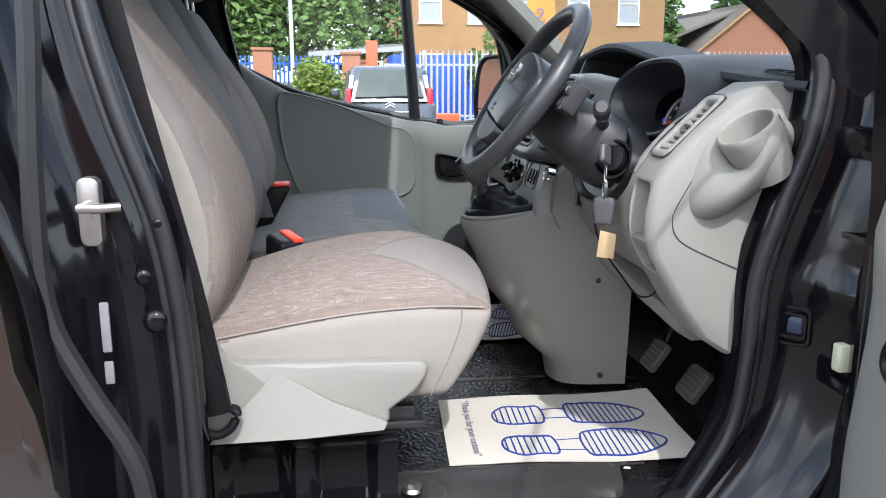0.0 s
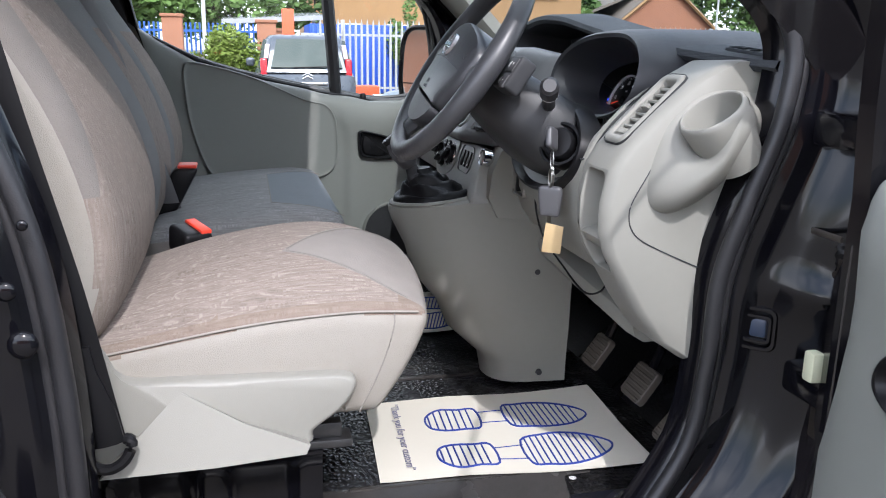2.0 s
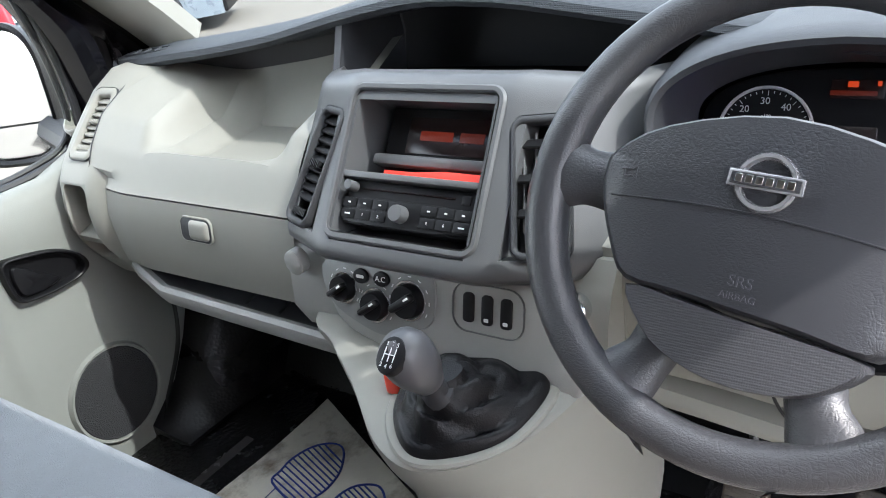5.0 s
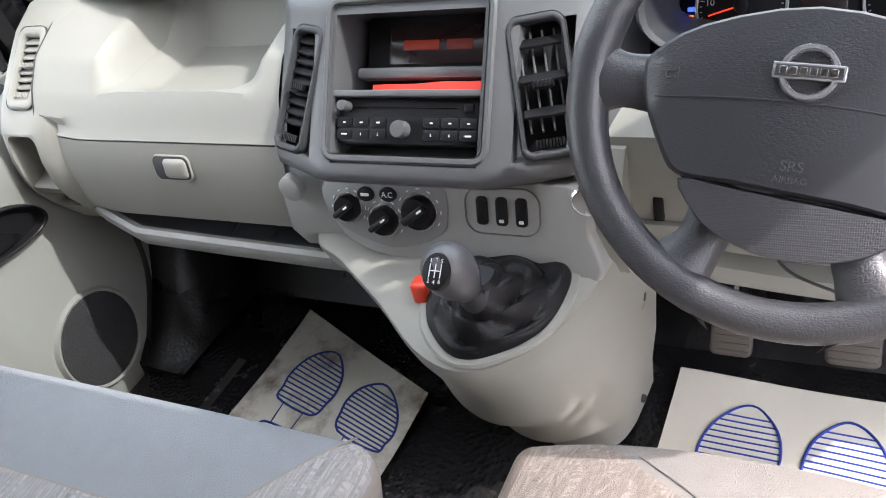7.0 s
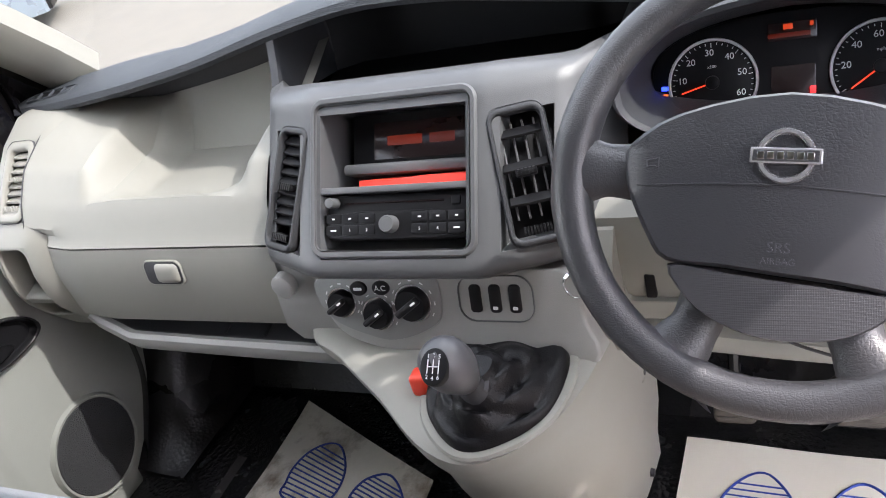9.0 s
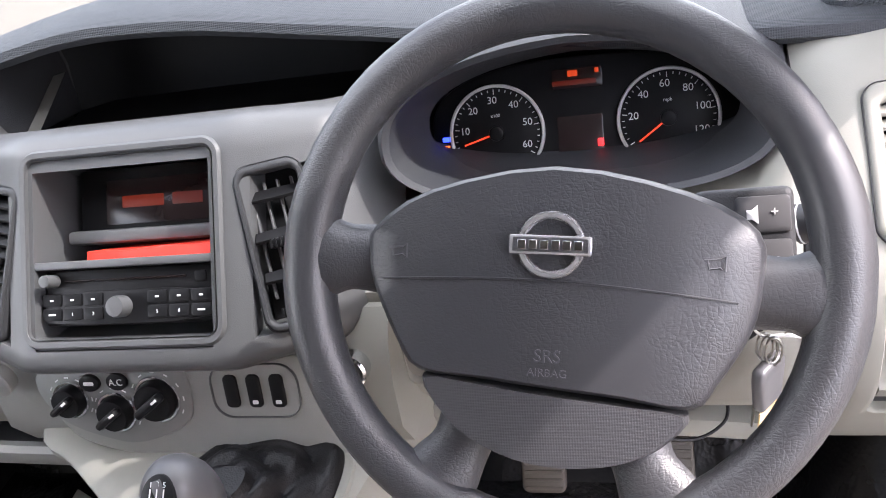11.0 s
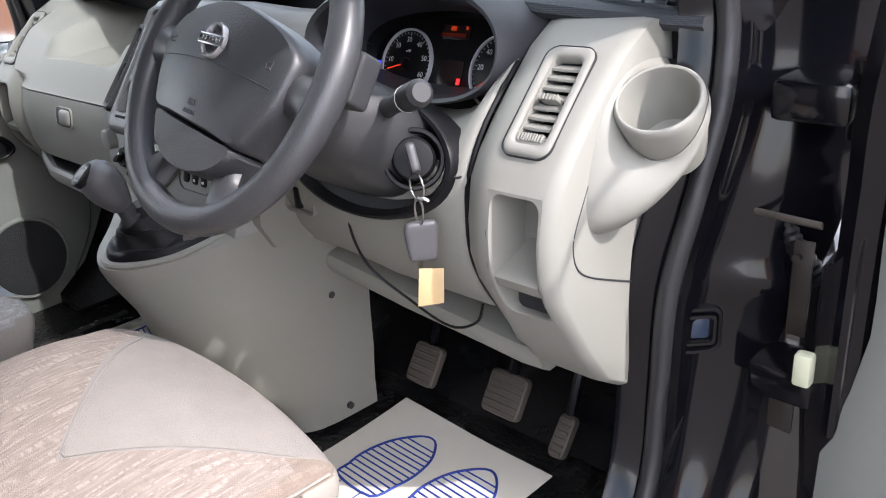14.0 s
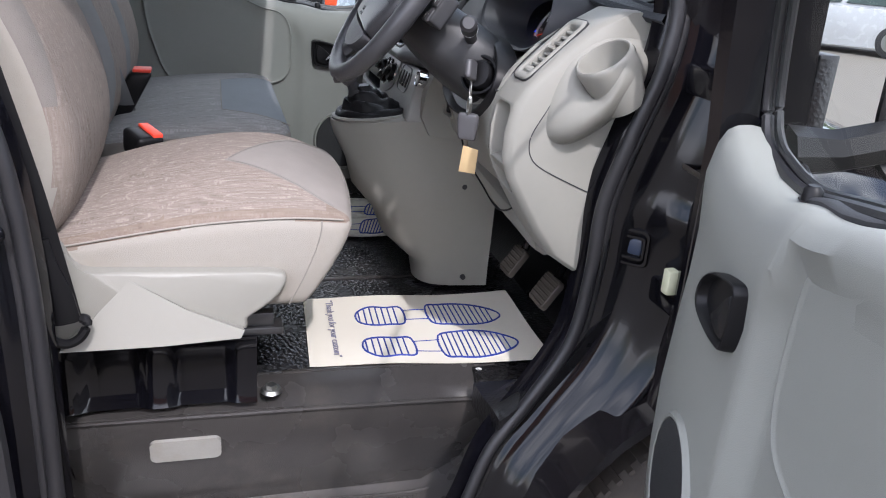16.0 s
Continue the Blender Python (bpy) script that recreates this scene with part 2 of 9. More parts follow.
PAPER = material("paper", (0.60, 0.57, 0.49), 0.8, vary=0.04, scale=12)
DIRTYPAPER = material("soiled_paper", (0.60, 0.57, 0.49), 0.85, vary=0.15, scale=9, stain=0.9)
INK = material("blue_ink", (0.012, 0.035, 0.24), 0.7, vary=0.1)
GREYINK = material("grey_ink", (0.16, 0.16, 0.24), 0.7, vary=0.1)
TAG = material("kraft_card_tag", (0.55, 0.40, 0.21), 0.8, vary=0.1, scale=40)
WHITE = material("white_plastic", (0.75, 0.75, 0.74), 0.4, vary=0.03)
WHITEPRINT = material("white_print", (0.7, 0.7, 0.7), 0.6, vary=0.02)
ORANGELAMP = glowing("orange_display", (0.8, 0.07, 0.01), 0.10)
REDLAMP = glowing("red_telltale", (1.0, 0.02, 0.02), 0.55)
BLUELAMP = glowing("blue_telltale", (0.02, 0.05, 1.0), 0.8)
ORTELL = glowing("orange_telltale", (1.0, 0.15, 0.02), 0.45)
SCREEN = material("display_screen", (0.02, 0.012, 0.012), 0.2, vary=0.1)
GLASS = glass("clear_glass", (0.82, 0.86, 0.84))
SCREENGLASS = glass("tinted_windscreen_glass", (0.58, 0.62, 0.61))
# uneven green base mimics weak reflections; specular is nearly off
CARGLASS = material("car_glass_painted_reflection", (0.055, 0.075, 0.072), 0.25, vary=0.3, scale=2, spec=0.04)
MIRROR = material("mirror_silver", (0.85, 0.86, 0.87), 0.02, 1.0, vary=0.01)


# ---- mesh tools ----
def thing(name, at, label, category, group="", kind=""):
    e = new(name)
    e.empty_display_size = 0.1
    e.location = at
    return tagged(e, label, category, group, kind)


def finish(name, bm, mat, sharp=40.0):
    bmesh.ops.remove_doubles(bm, verts=bm.verts, dist=1e-5)
    bmesh.ops.recalc_face_normals(bm, faces=bm.faces)
    lim = radians(sharp)
    for f in bm.faces:
        f.smooth = True
    for e in bm.edges:
        if len(e.link_faces) == 2:
            e.smooth = e.calc_face_angle(0) < lim
        else:
            e.smooth = True
    me = bpy.data.meshes.new(name)
    bm.to_mesh(me)
    bm.free()
    me.materials.append(mat)
    return new(name, me)


def part(name, bm, mat, parent=None, label="", sharp=40.0):
    ob = finish(name, bm, mat, sharp)
    if parent:
        ob.parent = parent
        ob.matrix_parent_inverse = Matrix.Translation(-parent.location)
    if label:
        tagged(ob, label)
    return ob


def solo(name, bm, mat, label, category, group="", kind="", sharp=40.0):
    return tagged(finish(name, bm, mat, sharp), label, category, group, kind)


def box(bm, lo, hi, bev=0.0, seg=2, m=None):
    r = bmesh.ops.create_cube(bm, size=1.0)
    vs = r["verts"]
    for v in vs:
        v.co = Vector([(lo[i] + hi[i]) / 2 + v.co[i] * (hi[i] - lo[i]) for i in range(3)])
    if bev:
        es = list({e for v in vs for e in v.link_edges})
        rb = bmesh.ops.bevel(bm, geom=es, offset=bev, segments=seg, profile=0.5, affect="EDGES")
        vs = list({v for f in rb["faces"] for v in f.verts} | {v for v in vs if v.is_valid})
    if m is not None:
        for v in vs:
            v.co = m @ v.co
    return vs


def loft(bm, rings, close=True, caps=True):
    vr = [[bm.verts.new(p) for p in r] for r in rings]
    n = len(rings[0])
    for a, b in zip(vr, vr[1:]):
        for i in range(n if close else n - 1):
            j = (i + 1) % n
            bm.faces.new((a[i], a[j], b[j], b[i]))
    if caps and close:
        bm.faces.new(list(reversed(vr[0])))
        bm.faces.new(vr[-1])
    return vr


def curve_points(pts, n, closed=False):
    """Points along a smooth curve through pts."""
    pts = [Vector(p) for p in pts]
    k = len(pts)
    out = []
    segs = k if closed else k - 1
    for s in range(segs):
        if closed:
            a, b, c, d = pts[(s - 1) % k], pts[s], pts[(s + 1) % k], pts[(s + 2) % k]
        else:
            a, b, c, d = pts[max(s - 1, 0)], pts[s], pts[s + 1], pts[min(s + 2, k - 1)]
        for i in range(n):
            t = i / n
            out.append(0.5 * ((2 * b) + (c - a) * t + (2 * a - 5 * b + 4 * c - d) * t * t + (3 * b - a - 3 * c + d) * t ** 3))
    if not closed:
        out.append(pts[-1].copy())
    return out


def tube(bm, pts, r, n=10, closed=False, flat=1.0, up=Vector((0, 0, 1))):
    """A tube along pts; r is one radius or a list; flat squashes it along its side."""
    pts = [Vector(p) for p in pts]
    k = len(pts)
    rings = []
    for i, p in enumerate(pts):
        if closed:
            d = pts[(i + 1) % k] - pts[i - 1]
        else:
            d = pts[min(i + 1, k - 1)] - pts[max(i - 1, 0)]
        d.normalize()
        ref = up if abs(d.dot(up)) < 0.95 else Vector((1, 0, 0))
        s = d.cross(ref).normalized()
        u = s.cross(d)
        rad = r[i] if isinstance(r, (list, tuple)) else r
        rings.append([p + (s * math.cos(a) * flat + u * math.sin(a)) * rad for a in [2 * math.pi * j / n for j in range(n)]])
    if closed:
        rings.append(rings[0])
        loft(bm, rings, True, False)
    else:
        loft(bm, rings, True, True)


def rrect(w, h, r, n=5):
    out = []
    for cx, cy, a0 in ((w / 2 - r, h / 2 - r, 0), (-w / 2 + r, h / 2 - r, 90), (-w / 2 + r, -h / 2 + r, 180), (w / 2 - r, -h / 2 + r, 270)):
        for i in range(n + 1):
            a = radians(a0 + 90 * i / n)
            out.append((cx + r * math.cos(a), cy + r * math.sin(a)))
    return out


def ellipse(a, b, n=28):
    return [(a * math.cos(2 * math.pi * i / n), b * math.sin(2 * math.pi * i / n)) for i in range(n)]


def slab(bm, outline, m, depth, bev=0.003, seg=2):
    """A plate with that outline in m's plane, its face at m's plane and its body behind it, with a rounded face edge."""
    n = len(outline)
    cx, cy = sum(p[0] for p in outline) / n, sum(p[1] for p in outline) / n
    rings = [[m @ Vector((x, y, -depth)) for x, y in outline], [m @ Vector((x, y, -bev)) for x, y in outline]]
    for i in range(1, seg + 1):
        a = math.pi / 2 * i / seg
        ins, z = bev * (1 - math.cos(a)), -bev + bev * math.sin(a)
        ring = []
        for x, y in outline:
            d = Vector((cx - x, cy - y))
            L = max(d.length, 1e-6)
            ring.append(m @ Vector((x + d.x / L * ins, y + d.y / L * ins, z)))
        rings.append(ring)
    loft(bm, rings)


def ring(bm, outer, inner, m, depth, lift=0.0):
    """A frame between two outlines with equally many points; the inner edge may be lifted or sunk."""
    n = len(outer)
    mid = [((a[0] + b[0]) / 2, (a[1] + b[1]) / 2) for a, b in zip(outer, inner)]
    rs = [[m @ Vector((x, y, -depth)) for x, y in outer], [m @ Vector((x, y, -0.002)) for x, y in outer], [m @ Vector((*(Vector(o) * 0.75 + Vector(i) * 0.25), 0.001)) for o, i in zip(outer, inner)],
          [m @ Vector((*(Vector(o) * 0.25 + Vector(i) * 0.75), 0.001 + lift)) for o, i in zip(outer, inner)], [m @ Vector((x, y, -0.002 + lift)) for x, y in inner], [m @ Vector((x, y, -depth)) for x, y in inner]]
    rs.append(rs[0])
    loft(bm, rs, True, False)


def plane_at(o, a=0.0, turn=0.0):
    """A plane at o that faces the seats: its first axis to the van's right, its second up, leaning back by a degrees, turned about z."""
    s, c = math.sin(radians(a)), math.cos(radians(a))
    u, v, w = Vector((0, -1, 0)), Vector((s, 0, c)), Vector((-c, 0, s))
    m = Matrix((u, v, w)).transposed().to_4x4()
    return Matrix.Translation(o) @ Matrix.Rotation(radians(turn), 4, "Z") @ m


def pillow(lo, hi, r, warp=None, m=8, k=4):
    """A rounded box with an even grid on it, bent by warp."""
    bm = bmesh.new()
    c = [(lo[i] + hi[i]) / 2 for i in range(3)]
    h = [(hi[i] - lo[i]) / 2 for i in range(3)]
    r = min(r, *[x * 0.98 for x in h])
    lines = []
    for i in range(3):
        e = [-h[i] + r * (1 - math.cos(math.pi / 2 * j / k)) for j in range(k)]
        mid = [-h[i] + r + (2 * h[i] - 2 * r) * j / m for j in range(m + 1)]
        lines.append(e + mid + [-x for x in reversed(e)])
    for ax in range(3):
        a, b = (ax + 1) % 3, (ax + 2) % 3
        for sgn in (-1, 1):
            grid = []
            for u in lines[a]:
                row = []
                for v in lines[b]:
                    q = [0, 0, 0]
                    q[ax], q[a], q[b] = sgn * h[ax], u, v
                    inner = [max(-h[i] + r, min(h[i] - r, q[i])) for i in range(3)]
                    d = Vector([q[i] - inner[i] for i in range(3)])
                    d.normalize()
                    p = Vector([c[i] + inner[i] + d[i] * r for i in range(3)])
                    row.append(bm.verts.new(warp(p) if warp else p))
                grid.append(row)
            for i in range(len(grid) - 1):
                for j in range(len(grid[0]) - 1):
                    f = (grid[i][j], grid[i + 1][j], grid[i + 1][j + 1], grid[i][j + 1])
                    bm.faces.new(f if sgn > 0 else f[::-1])
    bmesh.ops.remove_doubles(bm, verts=bm.verts, dist=2e-5)
    bmesh.ops.recalc_face_normals(bm, faces=bm.faces)
    return bm


def keep(bm, test):
    """A copy of the faces that pass the test."""
    b2 = bm.copy()
    b2.normal_update()
    bad = [f for f in b2.faces if not test(f.calc_center_median(), f.normal)]
    bmesh.ops.delete(b2, geom=bad, context="FACES")
    return b2


def wall_with_holes(bm, ys, prof, holes=()):
    """A skin over the lines ys, whose section at y is prof(y), a list of (x, z); holes: (y index range, section index range, depth), as pockets."""
    grid = [[bm.verts.new((x, y, z)) for x, z in prof(y)] for y in ys]
    nj = len(grid[0])
    skip = set()
    for i0, i1, j0, j1, depth in holes:
        for i in range(i0, i1):
            for j in range(j0, j1):
                skip.add((i, j))
        if depth is None:
            continue
        rim = [(i, j0) for i in range(i0, i1)] + [(i1, j) for j in range(j0, j1)] + [(i, j1) for i in range(i1, i0, -1)] + [(i0, j) for j in range(j1, j0, -1)]
        front = [grid[i][j] for i, j in rim]
        back = [bm.verts.new(v.co + Vector((depth, 0, -0.2 * depth))) for v in front]
        n = len(rim)
        for k in range(n):
            bm.faces.new((front[k], front[(k + 1) % n], back[(k + 1) % n], back[k]))
        bm.faces.new(back)
    for i in range(len(ys) - 1):
        for j in range(nj - 1):
            if (i, j) not in skip:
                bm.faces.new((grid[i][j], grid[i + 1][j], grid[i + 1][j + 1], grid[i][j + 1]))
    return grid


def lettering(body, size, m, mat, parent=None, name="lettering", depth=0.0004, label="", align="CENTER"):
    cu = bpy.data.curves.new(name, "FONT")
    cu.body, cu.size, cu.extrude, cu.align_x, cu.align_y, cu.resolution_u = body, size, depth, align, "CENTER", 3
    tmp = new("tmp_text", cu)
    me = bpy.data.meshes.new_from_object(tmp.evaluated_get(bpy.context.evaluated_depsgraph_get()))
    bpy.data.objects.remove(tmp)
    bm = bmesh.new()
    bm.from_mesh(me)
    bm.transform(m)
    return part(name, bm, mat, parent, label)


def lerp(a, b, t):
    return a + (b - a) * t


def table(pairs, x):
    """Smooth interpolation in a table of (x, value)."""
    if x <= pairs[0][0]:
        return pairs[0][1]
    for (x0, v0), (x1, v1) in zip(pairs, pairs[1:]):
        if x <= x1:
            t = (x - x0) / (x1 - x0)
            return v0 + (v1 - v0) * t * t * (3 - 2 * t)
    return pairs[-1][1]


def straight(pairs, x):
    """Plain interpolation in a table of (x, value)."""
    for (x0, v0), (x1, v1) in zip(pairs, pairs[1:]):
        if x <= x1:
            return v0 + (v1 - v0) * (x - x0) / (x1 - x0)
    return pairs[-1][1]


# ---- the van's shell ----
LINER = material("smooth_black_liner", (0.006, 0.006, 0.007), 0.28, vary=0.3, scale=9, bump=0.25, bump_scale=140, spec=0.42)
MIDY = 1.905                 # the van's centre line; its front looks along +x
FLOOR = 0.643


def mirror_y(y):
    return 2 * MIDY - y


def van_shell():
    bm = bmesh.new()
    box(bm, (-0.62, 1.33, 0.60), (1.0, 2.66, FLOOR), 0.004)
    box(bm, (0.52, 1.11, 0.598), (0.99, 1.36, FLOOR - 0.003), 0.004)
    solo("cab_floor", bm, FLOORMAT, "black embossed rubber cab floor covering", "floor", kind="structure")
    bm = bmesh.new()
    box(bm, (0.98, 1.10, 0.62), (1.02, 2.72, 1.30), 0.004)
    # toe board that rises towards the front
    loft(bm, [[(0.76, y, FLOOR), (0.98, y, 0.86), (0.99, y, 0.80), (0.80, y, FLOOR - 0.02)] for y in (1.13, 2.68)])
    solo("firewall", bm, LINER, "black rubber-lined firewall and toe board under the dashboard", "firewall", kind="structure")
    bm = bmesh.new()
    box(bm, (-0.66, 1.02, 0.60), (-0.60, 2.80, 1.93), 0.004)
    solo("bulkhead", bm, SHADEGREY, "grey lined bulkhead panel behind the seats", "bulkhead", kind="structure")
    bm = bmesh.new()
    secs = []
    for x, top, drop in ((-2.6, 1.95, 0.19), (-0.6, 1.95, 0.19), (-0.2, 1.945, 0.17), (0.0, 1.935, 0.14), (0.14, 1.91, 0.10), (0.25, 1.865, 0.06)):
        out = [(1.02 + (0.19 - drop) * 0.6, top - drop), (1.06 + (0.19 - drop) * 0.4, top - drop * 0.55), (1.16, top - 0.03), (1.5, top), (MIDY, top + 0.01)]
        out += [(mirror_y(y), z) for y, z in reversed(out[:-1])]
        inn = [(y + (0.03 if y < MIDY else -0.03 if y > MIDY else 0), z - 0.045) for y, z in reversed(out)]
        secs.append([(x, y, z) for y, z in out + inn])
    loft(bm, secs)
    skin = bmesh.new()
    loft(skin, [[Vector((x - 0.004, MIDY + (y - MIDY) * 1.004, z + 0.010)) for x, y, z in s[:9]] for s in secs], False, False)
    solo("roof", skin, PAINT, "glossy black painted van roof", "roof", kind="structure")
    back = bmesh.new()
    box(back, (-2.64, 1.0, 0.36), (-2.604, 2.81, 1.95), 0.01)
    solo("rear_panel", back, PAINT, "black painted back of the van", "van back", kind="structure")
    solo("ceiling", bm, VALANCE, "pale grey roof lining of the cab", "ceiling", kind="structure")


van_shell()

# door opening on the driver's side: (x, y, z) of the inner seal
SEAL = [(-0.200, 1.080, 0.768), (-0.203, 1.080, 0.971), (-0.221, 1.080, 1.145), (-0.271, 1.085, 1.315), (-0.305, 1.10, 1.46), (-0.325, 1.13, 1.62), (-0.27, 1.14, 1.70),
        (-0.05, 1.14, 1.725), (0.18, 1.14, 1.70), (0.42, 1.135, 1.60), (0.62, 1.115, 1.47), (0.694, 1.088, 1.385), (0.690, 1.078, 1.28), (0.660, 1.088, 1.165), (0.638, 1.105, 1.05), (0.637, 1.112, 0.92),
        (0.617, 1.110, 0.80), (0.55, 1.105, 0.69), (0.487, 1.10, 0.60), (0.44, 1.09, 0.48), (0.38, 1.08, 0.39), (0.20, 1.07, 0.355), (-0.08, 1.07, 0.355), (-0.19, 1.075, 0.42), (-0.200, 1.08, 0.58)]


def offset_loop(pts, d, dy):
    """The closed loop pts, moved outwards in x and z by d (a number or a function of the point) and by dy in y."""
    out = []
    k = len(pts)
    for i, p in enumerate(pts):
        t = Vector(pts[(i + 1) % k]) - Vector(pts[i - 1])
        nrm = Vector((-t.z, 0, t.x)).normalized()
        dd = d(p) if callable(d) else d
        out.append(Vector(p) + nrm * dd + Vector((0, dy, 0)))
    return out


def door_aperture(side):
    """The painted ring of sheet metal round a door opening, with its rubber seal."""
    loop = curve_points(SEAL, 10, True)

    def hinge(p):
        return table([(0.28, 0.0), (0.50, 1.0)], p.x) * table([(1.30, 1.0), (1.46, 0.0)], p.z)

    def arch(p):
        return table([(0.22, 0.0), (0.44, 1.0)], p.x) * table([(0.66, 1.0), (1.00, 0.0)], p.z)

    def wide(p):
        return lerp(lerp(lerp(0.075, 0.135, table([(-0.19, 1.0), (-0.05, 0.0)], p.x)), 0.14, hinge(p)), 0.084, arch(p))

    def band(k, dy_plain, dy_hinge, dy_arch):
        pts = offset_loop(loop, lambda p: wide(p) * k, 0.0)
        swell = min(1.0, max(0.0, (k - 0.30) / 0.30)) * min(1.0, max(0.0, (1.12 - k) / 0.3))
        return [q + Vector((0, lerp(lerp(dy_plain, dy_hinge, hinge(p)), dy_arch, arch(p)) - 0.016 * swell * hinge(p) * math.exp(-((p.z - 1.045) / 0.035) ** 2), 0)) for p, q in zip(loop, pts)]
    rings = [offset_loop(loop, -0.012, 0.05), offset_loop(loop, 0.0, 0.012)]
    rings += [band(k, a, b, c) for k, a, b, c in ((0.14, 0.0, 0.002, 0.0), (0.22, -0.006, 0.0, -0.003), (0.26, -0.012, -0.006, -0.008), (0.32, -0.013, -0.008, -0.012), (0.40, -0.014, -0.009, -0.015), (0.46, -0.016, -0.013, -0.020), (0.52, -0.020, -0.024, -0.028), (0.58, -0.028, -0.038, -0.036), (0.64, -0.040, -0.051, -0.043), (0.72, -0.050, -0.065, -0.049), (0.82, -0.060, -0.078, -0.054), (0.88, -0.072, -0.086, -0.060), (0.94, -0.082, -0.093, -0.070), (1.00, -0.095, -0.098, -0.082), (1.04, -0.105, -0.102, -0.088), (1.12, -0.11, -0.108, -0.090))]
    if side == "left":
        rings = [[Vector((p.x, mirror_y(p.y), p.z)) for p in r] for r in rings]
    bm = bmesh.new()
    loft(bm, rings, True, False)
    wall = solo("wall_right" if side == "right" else "wall_left", bm, INNERPAINT, "glossy black painted door frame of the van", "door frame", kind="structure", sharp=130)
    sm = bmesh.new()
    flip = (lambda p: Vector((p.x, mirror_y(p.y), p.z))) if side == "left" else (lambda p: p)
    tube(sm, [flip(p) for p in offset_loop(loop, 0.0, 0.0)], 0.012, 10, True, 1.0, Vector((0, 1, 0)))
    tube(sm, [flip(p) for p in offset_loop(loop, 0.017, 0.006)], 0.009, 10, True, 1.0, Vector((0, 1, 0)))
    part("door_seal", sm, RUBBER, wall, "black rubber door seal")
    return wall


wall_right = door_aperture("right")
wall_left = door_aperture("left")

# second seal and the outer skin behind the driver's door
bm = bmesh.new()
tube(bm, curve_points([(-0.40, 1.02, 1.72), (-0.345, 1.0, 1.56), (-0.335, 1.0, 1.437), (-0.349, 1.0, 1.246), (-0.350, 1.0, 1.08), (-0.313, 1.0, 0.976), (-0.266, 1.0, 0.881), (-0.250, 1.0, 0.80), (-0.245, 1.0, 0.60), (-0.235, 1.0, 0.42)], 4), 0.014, 8)
part("outer_seal", bm, RUBBER, wall_right, "black rubber outer door seal")
for nm, yy, sgn in (("right", 0.965, 1), ("left", mirror_y(0.965), -1)):
    bm = bmesh.new()
    secs = []
    for z, dy in ((0.36, 0.03), (0.45, 0.0), (0.75, -0.01), (0.95, 0.0), (1.0, 0.012), (1.25, 0.015), (1.45, 0.03), (1.80, 0.075)):
        xe = table([(0.36, -0.31), (0.80, -0.33), (0.90, -0.345), (1.0, -0.39), (1.2, -0.41), (1.45, -0.40), (1.8, -0.42)], z)
        secs.append([(x, yy + sgn * (dy + t), z) for x, t in ((-2.6, 0), (xe - 0.02, 0), (xe, 0.012), (xe, 0.05), (-2.6, 0.05))])
    loft(bm, secs)
    solo("body_side", bm, GROUNDSHEEN, "glossy black van body side behind the cab door", "van side", kind="structure")

LABELGREY = material("faded_label_paper", (0.15, 0.148, 0.155), 0.6, vary=0.3, scale=90)
SLOTGREY = material("dusty_grey_plastic", (0.26, 0.255, 0.235), 0.6, vary=0.2, scale=20, stain=0.2)

